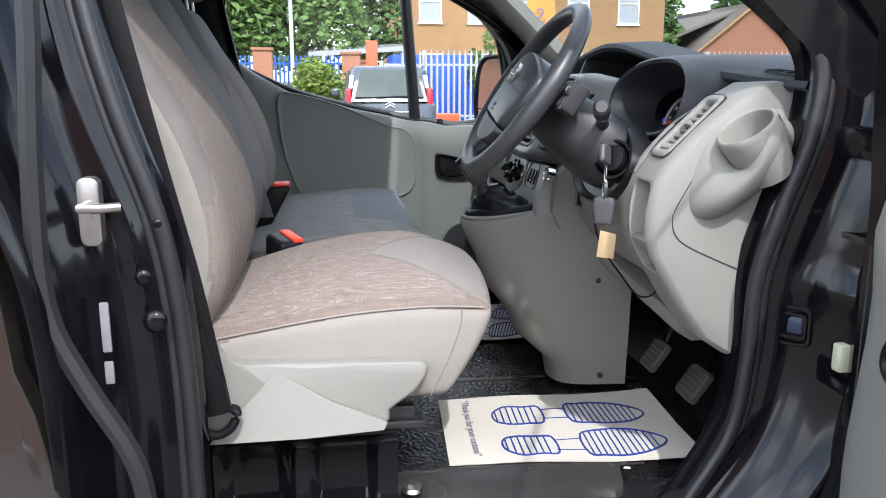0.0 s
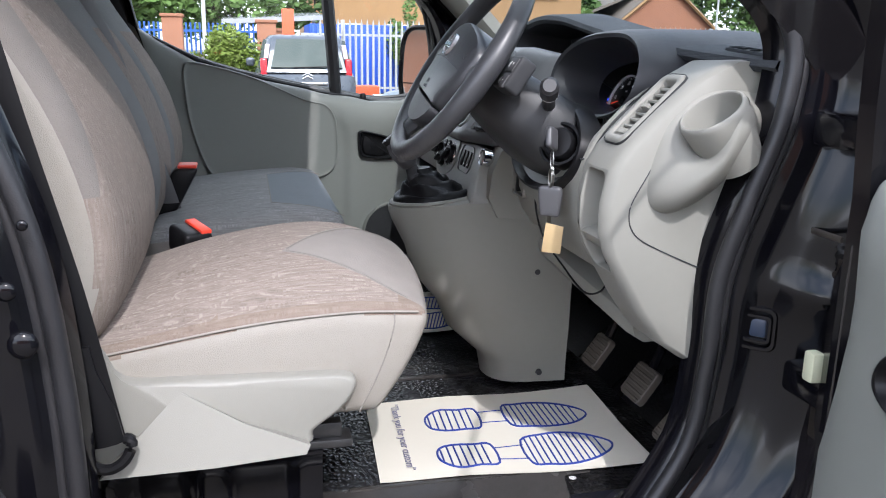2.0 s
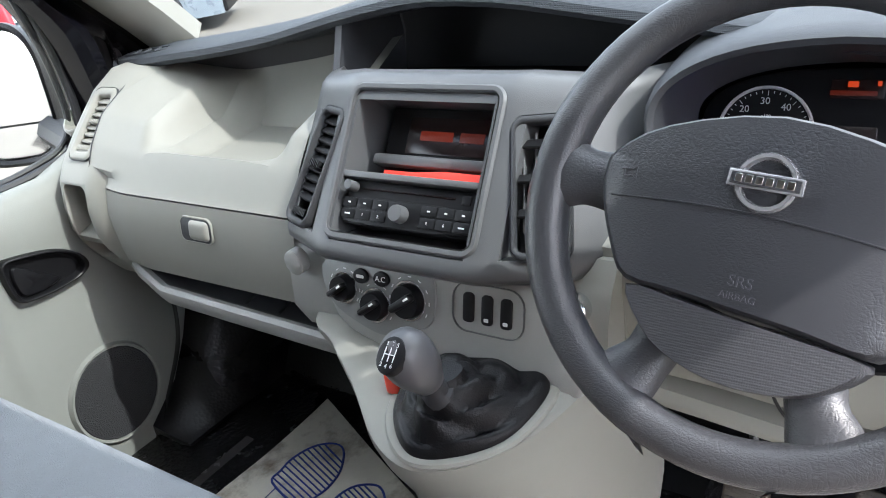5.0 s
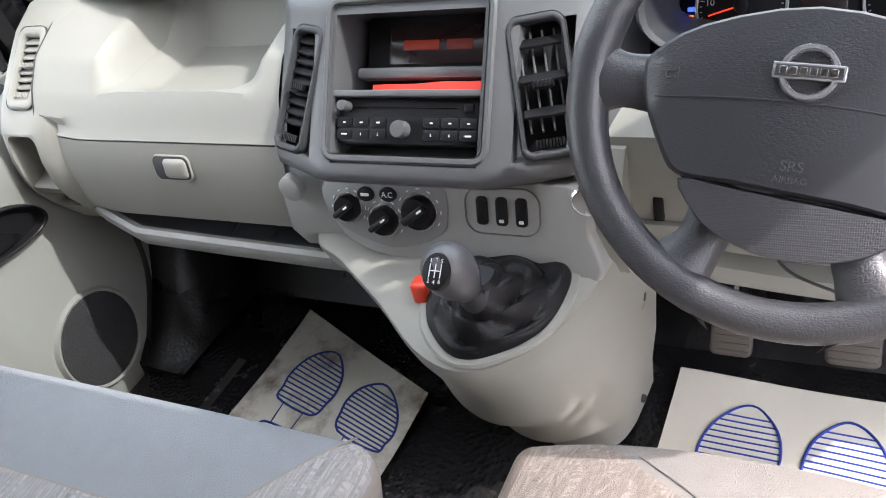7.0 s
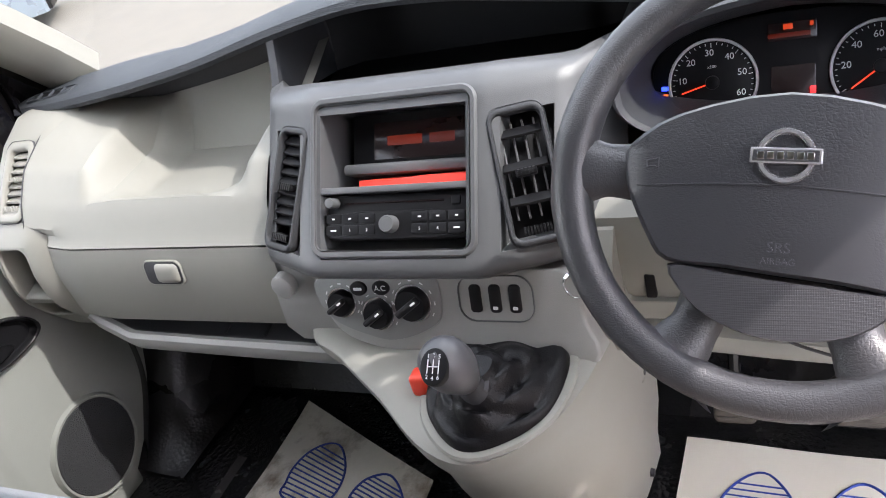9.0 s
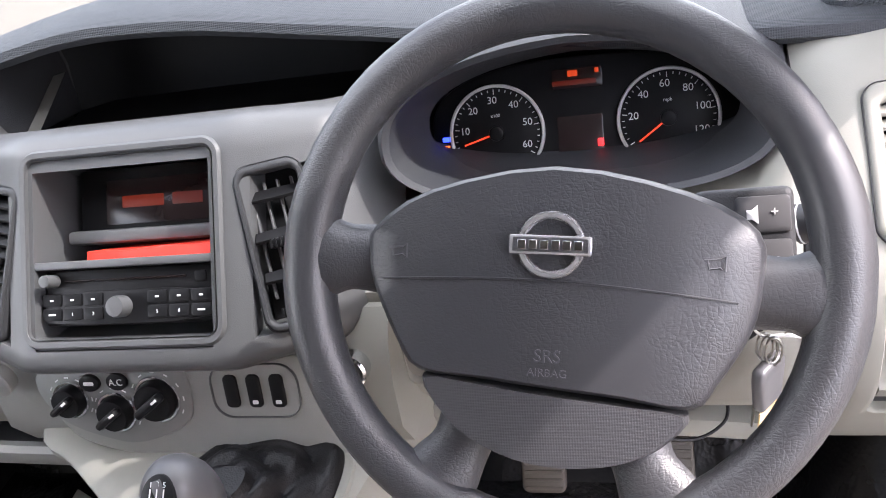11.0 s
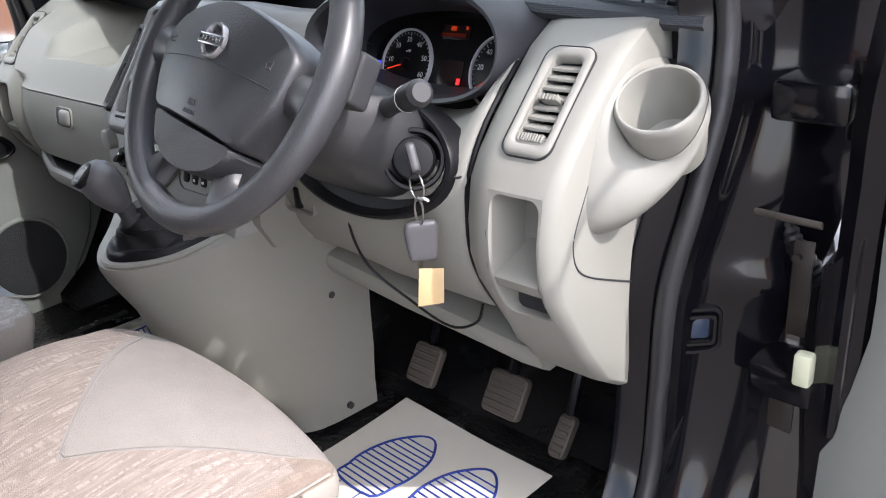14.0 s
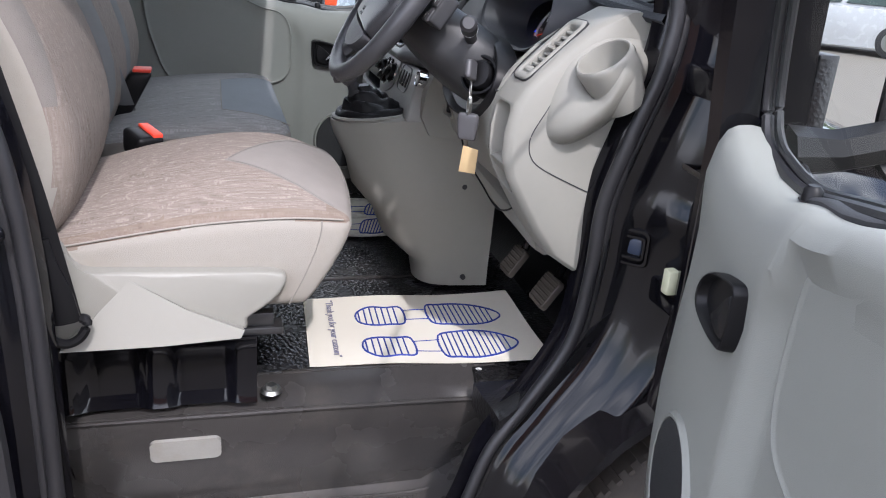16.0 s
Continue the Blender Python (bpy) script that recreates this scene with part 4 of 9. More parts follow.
# hinges, check strap, loom and latch on the open door
for z in (1.265, 0.935):
    bm = bmesh.new()
    box(bm, (0.70, 0.955, z - 0.022), (0.80, 1.035, z + 0.022), 0.008)
    bmesh.ops.create_cone(bm, cap_ends=True, segments=12, radius1=0.014, radius2=0.014, depth=0.08, matrix=Matrix.Translation((0.74, 0.955, z)))
    part("hinge", bm, INNERPAINT, driver_door, "black painted door hinge")
bm = bmesh.new()
tube(bm, [(0.748, 1.101, 1.125), (0.715, 0.973, 1.134)], 0.0045, 8, False, 0.45, Vector((0, 0, 1)))
part("check_strap", bm, DARKSTEEL, driver_door, "bare steel door check strap")
bm = bmesh.new()
pts = curve_points([(0.79, 1.074, 1.159), (0.77, 1.05, 1.155), (0.765, 1.034, 1.125), (0.765, 1.018, 1.087), (0.765, 0.992, 1.058), (0.765, 0.972, 1.042)], 8)
tube(bm, pts, [(0.0155 if i < 14 else 0.013) if i % 2 or i < 14 else 0.011 for i in range(len(pts))], 12)
part("wiring_boot", bm, BLACK, driver_door, "ribbed black rubber wiring boot")
bm = bmesh.new()
box(bm, (0.685, 0.958, 0.952), (0.703, 0.978, 0.992), 0.004)
part("wedge", bm, CREAM, driver_door, "cream plastic edge wedge")

# sheet-metal details on the door pillar
PLUGBLUE = material("blue_black_rubber", (0.020, 0.032, 0.060), 0.3, vary=0.2, scale=20)
FLANGE = material("dusty_primer_black", (0.016, 0.012, 0.010), 0.45, vary=0.4, scale=12, stain=-0.2)
bm = bmesh.new()
bmesh.ops.create_cone(bm, cap_ends=True, segments=14, radius1=0.010, radius2=0.008, depth=0.012, matrix=Matrix.Translation((0.746, 1.101, 1.125)) @ Matrix.Rotation(radians(90), 4, "Y"))
part("hinge_bolt", bm, STEEL, wall_right, "zinc hinge bolt")
PLUG = Matrix.Translation((0.7, 1.096, 0.979)) @ look((0, 0, 0), (0.72, 0.69, 0)).to_3x3().to_4x4()
bm = bmesh.new()
box(bm, (-0.013, -0.014, -0.02), (0.013, 0.014, 0.002), 0.004, 2, PLUG)
part("square_plug", bm, PLUGBLUE, wall_right, "square blue-black rubber plug")
bm = bmesh.new()
ring(bm, rrect(0.042, 0.044, 0.008), rrect(0.028, 0.030, 0.004), PLUG @ Matrix.Translation((0, 0, 0.006)), 0.022)
part("plug_frame", bm, INNERPAINT, wall_right, "raised sheet-metal frame round the plug")
# back of the wing's edge, dusty brown, seen between post and door
bm = bmesh.new()
box(bm, (0.745, 0.988, 0.98), (0.749, 1.010, 1.10), 0.001)
box(bm, (0.742, 0.990, 0.74), (0.746, 1.020, 0.90), 0.001)
for yy, zz in ((1.004, 1.08), (1.004, 0.80), (0.998, 0.78)):
    bmesh.ops.create_cone(bm, cap_ends=True, segments=12, radius1=0.005, radius2=0.005, depth=0.012, matrix=Matrix.Translation((0.744, yy, zz)) @ Matrix.Rotation(radians(90), 4, "Y"))
part("wing_flange", bm, FLANGE, wall_right, "dusty brown-black back of the wing flange")
bm = bmesh.new()
ring(bm, rrect(0.055, 0.065, 0.012), rrect(0.04, 0.05, 0.01), PLUG @ Matrix.Translation((0, 0, 0.006)), 0.014)
part("plug_rim", bm, INNERPAINT, wall_right)
# striker and bolts on the rear pillar
ZINC = material("dull_zinc_plate", (0.36, 0.35, 0.33), 0.30, 0.9, vary=0.2, scale=30)
st = thing("striker", (-0.294, 1.03, 1.19), "zinc-plated door striker bolted to the pillar", "striker")
bm = bmesh.new()
slab(bm, rrect(0.026, 0.085, 0.010), Matrix.Translation((-0.294, 1.018, 1.19)) @ Matrix.Rotation(radians(90), 4, "X"), 0.02, 0.002)
part("plate", bm, ZINC, st)
bm = bmesh.new()
tube(bm, [(-0.294, 1.02, 1.20), (-0.294, 0.985, 1.20), (-0.270, 0.982, 1.20), (-0.25, 0.99, 1.20)], 0.0062, 10)
part("pin", bm, ZINC, st)
for x, z, r in ((-0.232, 1.04, 0.016), (-0.243, 1.10, 0.011), (-0.22, 1.17, 0.006)):
    bm = bmesh.new()
    bmesh.ops.create_uvsphere(bm, u_segments=14, v_segments=8, radius=r, matrix=Matrix.Translation((x, 1.045, z)) @ Matrix.Scale(0.5, 4, (0, 1, 0)))
    part("bolt_head", bm, INNERPAINT, wall_right, "black painted bolt head")
for z, h in ((1.045, 0.065), (0.985, 0.03)):
    bm = bmesh.new()
    slab(bm, rrect(0.011, h, 0.002), Matrix.Translation((-0.285, 1.010, z)) @ Matrix.Rotation(radians(90), 4, "X"), 0.003, 0.0005)
    part("sticker", bm, LABELGREY, wall_right, "small white printed sticker")


# ---- front road wheel ----
TYRE = material("dusty_tyre_rubber", (0.050, 0.043, 0.037), 0.75, vary=0.35, scale=14, stain=0.2)


def road_wheel(parent_name, x, y, z, R, width, label, category, rim_mat, side):
    w = thing(parent_name, (x, y, z - R), label, category)
    bm = bmesh.new()
    prof = [(R * 0.66, -0.5), (R * 0.82, -0.55), (R * 0.94, -0.5), (R, -0.38), (R, 0.38), (R * 0.94, 0.5), (R * 0.82, 0.55), (R * 0.66, 0.5)]
    n = 40
    loft(bm, [[Vector((x + r * math.cos(a), y + q * width, z + r * math.sin(a))) for r, q in prof] for a in [2 * math.pi * i / n for i in range(n + 1)]], True, False)
    tyre = part("tyre", bm, TYRE, w, "black rubber tyre")
    bm = bmesh.new()
    for i in range(n * 2):
        a = 2 * math.pi * i / (n * 2)
        m = Matrix.Translation((x, y, z)) @ Matrix.Rotation(-a, 4, "Y")
        for q in (-0.27, 0.27):
            box(bm, (R - 0.004, q * width - width * 0.2, -0.006), (R + 0.005, q * width + width * 0.2, 0.006), 0, m=m)
    tagged(part("tread", bm, TYRE, tyre), kind="stuff")
    bm = bmesh.new()
    prof = [(R * 0.67, -0.45), (R * 0.67, 0.42), (R * 0.60, 0.40), (R * 0.56, 0.20), (R * 0.50, 0.16), (R * 0.36, 0.22), (R * 0.28, 0.30), (R * 0.10, 0.32), (0.004, 0.32)]
    loft(bm, [[Vector((x + r * math.cos(a), y - side * q * width, z + r * math.sin(a))) for r, q in prof] for a in [2 * math.pi * i / n for i in range(n + 1)]], False, False)
    rim = part("rim", bm, rim_mat, w, "silver steel wheel rim")
    for i in range(16):
        a = 2 * math.pi * i / 16
        bm = bmesh.new()
        bmesh.ops.create_cone(bm, cap_ends=True, segments=12, radius1=0.011, radius2=0.011, depth=0.004, matrix=Matrix.Translation((x + R * 0.52 * math.cos(a), y - side * 0.185 * width, z + R * 0.52 * math.sin(a))) @ Matrix.Rotation(radians(90), 4, "X"))
        part("vent_hole", bm, BLACK, rim)
    return w


RIM = material("silver_rim_paint", (0.40, 0.40, 0.39), 0.42, 0.2, vary=0.1, scale=8)
road_wheel("front_wheel", 0.93, 1.085, 0.345, 0.345, 0.20, "silver steel road wheel with a worn black tyre", "wheel", RIM, 1)
road_wheel("front_wheel", 0.93, mirror_y(1.085), 0.345, 0.345, 0.20, "silver steel road wheel with a worn black tyre", "wheel", RIM, -1)


# ---- seats ----
BORDERCLOTH = fabric("seat_border_cloth", (0.20, 0.158, 0.130), (0.27, 0.225, 0.19), "x", (0.12, 0.09, 0.07))
BOLSTER = material("brown_grey_bolster_cloth", (0.185, 0.168, 0.152), 0.95, vary=0.14, scale=30, bump=0.5, bump_scale=700, spec=0.15)
WEBBING = material("grey_belt_webbing", (0.20, 0.205, 0.21), 0.7, vary=0.1, scale=40, bump=0.4, bump_scale=900)
SEAM = material("dark_seam_thread", (0.21, 0.195, 0.175), 0.9, vary=0.1)


def cut(bm, a, b):
    """New edges where the upright plane through the plan points a and b crosses the mesh."""
    bmesh.ops.bisect_plane(bm, geom=bm.verts[:] + bm.edges[:] + bm.faces[:], dist=1e-5, plane_co=(a[0], a[1], 0), plane_no=(a[1] - b[1], b[0] - a[0], 0))


def along(line, x):
    (x0, y0), (x1, y1) = line
    return y0 + (y1 - y0) * (x - x0) / (x1 - x0)


def warp_cushion(lo, hi, crown, nose):
    def f(p):
        fx = (p.x - lo[0]) / (hi[0] - lo[0])
        fy = (p.y - lo[1]) / (hi[1] - lo[1]) * 2 - 1
        top = max(0.0, (p.z - lo[2]) / (hi[2] - lo[2]))
        z = p.z + top * (crown * (1 - 0.6 * fy * fy) * math.sin(math.pi * min(1, max(0, fx))) ** 0.8 + 0.035 * fx - 0.01 - nose * max(0, fx - 0.75) ** 2 * 40)
        x = p.x - (1 - top) * 0.05 * fx
        return Vector((x, p.y, z))
    return f


SEAT_EDGE = [(-0.235, 0.943), (-0.184, 0.950), (-0.083, 0.967), (0.007, 0.981), (0.115, 0.989), (0.189, 0.990), (0.255, 0.984)]
SEAT_CROWN = [(-0.235, 0.985), (-0.156, 1.004), (-0.072, 1.034), (0.054, 1.058), (0.14, 1.060), (0.20, 1.040), (0.255, 1.000)]
BACK_FRONT = [(0.93, -0.205), (0.965, -0.185), (1.012, -0.158), (1.086, -0.146), (1.13, -0.149), (1.18, -0.160), (1.24, -0.179), (1.291, -0.201), (1.369, -0.248), (1.44, -0.296), (1.50, -0.330), (1.56, -0.350)]


def eased(pairs, x, w=0.02):
    return sum(straight(pairs, x + w * k) for k in (-2, -1, 0, 1, 2)) / 5


RAILSTEEL = material("dark_oiled_steel", (0.10, 0.10, 0.105), 0.32, 0.85, vary=0.3, scale=30)
TAGYELLOW = material("yellow_tag_cloth", (0.62, 0.36, 0.02), 0.7, vary=0.1, scale=40)


def driver_seat():
    s = thing("driver_seat", (0.0, 1.48, FLOOR), "worn brown-grey cloth driver's seat with pale vinyl sides", "seat")
    yc, half = 1.48, 0.243

    def cushion(p):
        fz = (p.z - 0.835) / 0.15
        fy = min(1.0, abs(p.y - yc) / half)
        fx = max(0.0, min(1.0, (p.x + 0.1) / 0.355))
        edge, crown = eased(SEAT_EDGE, p.x), eased(SEAT_CROWN, p.x)
        top = lerp(edge, crown, 1 - fy ** 2.6)
        z = lerp(0.832, top, fz) if fz > 0 else 0.832
        x = p.x - fx ** 2 * (0.085 * max(0, 0.9 - fz) ** 1.3) + 0.022 * fx ** 2 * (1 - fy * fy) * max(0, fz)
        return Vector((x, p.y + (0.006 * math.sin(math.pi * min(1, max(0, fz))) * (-1 if p.y < yc else 1)), z))
    bm = pillow((-0.235, yc - half, 0.835), (0.255, yc + half, 0.985), 0.018, cushion, 18, 4)
    near, far = ((0.058, 1.378), (0.235, 1.262)), ((0.058, 1.385), (0.235, 1.60))
    for a, b in (near, far, ((0.226, 1.2), (0.226, 1.8))):
        cut(bm, a, b)
    is_top = lambda c, n: n.z > 0.52 and c.x < 0.262 and c.z > 0.93
    insert = lambda c: 0.058 < c.x and along(near, c.x) < c.y < along(far, c.x)
    border = lambda c: abs(c.y - yc) > half - 0.030
    part("cushion_cover", keep(bm, lambda c, n: is_top(c, n) and not insert(c) and not border(c)), CLOTH, s, "brown-grey patterned cloth cushion top")
    for sg in (-1, 1):
        part("cushion_border", keep(bm, lambda c, n: is_top(c, n) and border(c) and not insert(c) and (c.y - yc) * sg > 0), BORDERCLOTH, s, "brown cloth band along the cushion edge")
    part("cushion_insert", keep(bm, lambda c, n: is_top(c, n) and insert(c)), PLAINCLOTH, s, "plain worn grey cloth front insert")
    part("cushion_side", keep(bm, lambda c, n: not is_top(c, n)), VINYL, s, "pale beige vinyl cushion side")
    bm.free()
    bm = bmesh.new()
    xs = [0.058 + 0.168 * i / 9 for i in range(10)]
    tube(bm, [cushion(Vector((x, along(near, x), 0.9856))) for x in reversed(xs)] + [cushion(Vector((x, along(far, x), 0.9856))) for x in xs], 0.0010, 5)
    part("insert_seam", bm, SEAM, s)
    # piping where cloth and vinyl meet, and the seam down the cushion's nose
    bm = bmesh.new()
    tube(bm, [cushion(Vector((x, yc - half + 0.003, 0.983))) + Vector((0, -0.001, 0)) for x in [-0.215 + 0.455 * i / 24 for i in range(25)]], 0.0017, 6)
    part("piping", bm, VINYL, s)
    bm = bmesh.new()
    tube(bm, [cushion(Vector((0.205, yc - half - 0.0002, 0.84 + 0.142 * i / 12))) for i in range(13)], 0.0011, 6)
    part("nose_seam", bm, SEAM, s)
    # backrest: a lumbar bulge below, leaning back towards the top

    def lean(p):
        fy = min(1.0, abs(p.y - yc) / 0.25)
        narrow = 1 - 0.20 * max(0, (p.z - 1.25) / 0.31) ** 1.6
        deep = (-0.128 - p.x) / 0.155
        front = eased(BACK_FRONT, p.z) - 0.016 * fy ** 3
        thick = lerp(0.125, 0.085, max(0, min(1, (p.z - 1.1) / 0.4)))
        x = front - max(0, deep) * thick - 0.028 * max(0, min(1, deep)) * max(0, (1.10 - p.z) / 0.15)
        return Vector((x, yc + (p.y - yc) * narrow, p.z))
    bm = pillow((-0.283, 1.230, 0.945), (-0.128, 1.730, 1.560), 0.040, lean, 18, 5)
    for sg in (-1, 1):
        bmesh.ops.bisect_plane(bm, geom=bm.verts[:] + bm.edges[:] + bm.faces[:], dist=1e-5, plane_co=(0, yc + sg * 0.235, 1.16), plane_no=(0, sg * 0.34, 0.10))
    bmesh.ops.bisect_plane(bm, geom=bm.verts[:] + bm.edges[:] + bm.faces[:], dist=1e-5, plane_co=(0, yc, 1.47), plane_no=(0, 0, 1))
    cloth = lambda c, n: n.x > 0.42 and abs(c.y - yc) < 0.247
    mid = lambda c: abs(c.y - yc) < 0.235 - (c.z - 1.16) * 0.10 / 0.34 and c.z < 1.47
    part("backrest_cover", keep(bm, lambda c, n: cloth(c, n) and (mid(c) or c.z <= 1.16)), BACKCLOTH, s, "brown-grey patterned cloth backrest centre")
    part("backrest_bolster", keep(bm, lambda c, n: cloth(c, n) and not mid(c) and c.z > 1.16), BOLSTER, s, "plain grey cloth backrest bolster")
    part("backrest_side", keep(bm, lambda c, n: not cloth(c, n)), VINYL, s, "pale vinyl backrest side")
    bm.free()
    bm = pillow((-0.45, 1.36, 1.585), (-0.35, 1.60, 1.77), 0.045, None, 5, 4)
    part("headrest", bm, SHADEGREY, s, "grey cloth headrest")
    for y in (1.43, 1.53):
        bm = bmesh.new()
        tube(bm, [(-0.395, y, 1.50), (-0.405, y, 1.62)], 0.006, 8)
        part("headrest_post", bm, STEEL, s)
    bm = bmesh.new()
    box(bm, (-0.344, 1.322, 1.440), (-0.318, 1.328, 1.468), 0.002)
    part("cloth_tag", bm, TAGYELLOW, s, "small yellow cloth tag")
    # side valance with its folded flap
    bm = bmesh.new()
    out = curve_points([(-0.205, 0.800, 0), (-0.215, 0.87, 0), (-0.205, 0.965, 0), (-0.190, 0.960, 0), (-0.163, 0.922, 0), (-0.09, 0.916, 0), (0.05, 0.911, 0), (0.130, 0.907, 0), (0.146, 0.890, 0), (0.125, 0.858, 0), (0.085, 0.828, 0), (0.072, 0.806, 0), (-0.06, 0.800, 0)], 4, True)
    m = Matrix(((1, 0, 0, 0), (0, 0, -1, 1.205), (0, 1, 0, 0), (0, 0, 0, 1)))
    slab(bm, [(p.x, p.y) for p in out], m, 0.035, 0.010, 4)
    part("side_valance", bm, VALANCE, s, "pale grey plastic seat side valance")
    bm = bmesh.new()
    loft(bm, [[Vector(p) for p in ((-0.196, 1.176, 0.801), (-0.092, 1.202, 0.905), (-0.01, 1.1935, 0.855), (0.078, 1.1855, 0.818), (0.072, 1.182, 0.806), (-0.05, 1.178, 0.801))], [Vector(p) for p in ((-0.193, 1.212, 0.803), (-0.092, 1.206, 0.897), (-0.01, 1.210, 0.850), (0.075, 1.212, 0.815), (0.07, 1.212, 0.809), (-0.05, 1.212, 0.804))]])
    part("valance_flap", bm, VALANCE, s, "triangular raised facet of the valance", 8)
    # rails and the steel seat box
    for y in (1.275, 1.66):
        bm = bmesh.new()
        box(bm, (-0.24, y - 0.02, 0.772), (0.145, y + 0.02, 0.786), 0.003)
        box(bm, (-0.24, y - 0.012, 0.786), (0.13, y + 0.012, 0.81), 0.003)
        part("seat_rail", bm, RAILSTEEL, s, "dark steel sliding rail")
    bm = bmesh.new()
    rows = []
    for i in range(37):
        x = -0.25 + 0.35 * i / 36
        dy = table([(-0.25, 0.0), (-0.205, 0.0), (-0.17, 0.024), (-0.10, 0.026), (-0.075, 0.004), (-0.05, 0.004), (-0.025, 0.022), (0.045, 0.022), (0.07, 0.0), (0.10, 0.0)], x)
        rows.append([Vector((x, 1.258 + dy * 0.4, FLOOR - 0.004)), Vector((x, 1.264 + dy, FLOOR + 0.012)), Vector((x, 1.264 + dy, 0.735)), Vector((x, 1.258 + dy * 0.5, 0.760)), Vector((x, 1.250, 0.768)), Vector((x, 1.250, 0.773)), Vector((x, 1.69, 0.773)), Vector((x, 1.69, FLOOR - 0.004))])
    loft(bm, rows)
    part("seat_box", bm, INNERPAINT, s, "black pressed-steel seat box")
    # belt on its anchor by the pillar
    bm = bmesh.new()
    tube(bm, curve_points([(-0.30, 1.150, 1.50), (-0.255, 1.155, 1.27), (-0.226, 1.160, 1.13), (-0.209, 1.162, 1.043), (-0.190, 1.168, 0.92), (-0.182, 1.178, 0.855)], 6), 0.023, 8, flat=0.12, up=Vector((1, 0, 0)))
    part("belt_webbing", bm, BLACK, s, "black seat-belt webbing")
    bm = bmesh.new()
    tube(bm, curve_points([(-0.206, 1.160, 0.99), (-0.199, 1.162, 0.945), (-0.190, 1.166, 0.895), (-0.184, 1.170, 0.855)], 4), [0.017] * 4 + [0.019, 0.021, 0.023, 0.025, 0.026] + [0.026] * 4, 10, flat=0.35, up=Vector((1, 0, 0)))
    part("belt_sleeve", bm, BLACK, s, "ribbed black plastic belt sleeve")
    bm = bmesh.new()
    tube(bm, curve_points([(-0.205, 1.166, 0.852), (-0.200, 1.160, 0.832), (-0.178, 1.156, 0.826), (-0.158, 1.156, 0.838), (-0.150, 1.160, 0.860), (-0.158, 1.164, 0.864)], 4), 0.0075, 8)
    part("belt_anchor", bm, BLACK, s)
    b = thing("belt_buckle", (-0.10, 1.69, 0.96), "black seat-belt buckle with a red release button", "buckle")
    bmx = Matrix.Translation((-0.088, 1.735, 1.012)) @ Matrix.Rotation(radians(-62), 4, "Z") @ Matrix.Rotation(radians(8), 4, "Y")
    bm = pillow((-0.040, -0.045, -0.050), (0.040, 0.012, 0.004), 0.010, lambda p: bmx @ p, 4, 3)
    part("stalk", bm, BLACK, b)
    bm = bmesh.new()
    box(bm, (-0.037, -0.012, 0.0), (0.037, 0.010, 0.009), 0.003, 2, bmx)
    part("button", bm, RED, b, "red release button")
    return s


driver_seat()


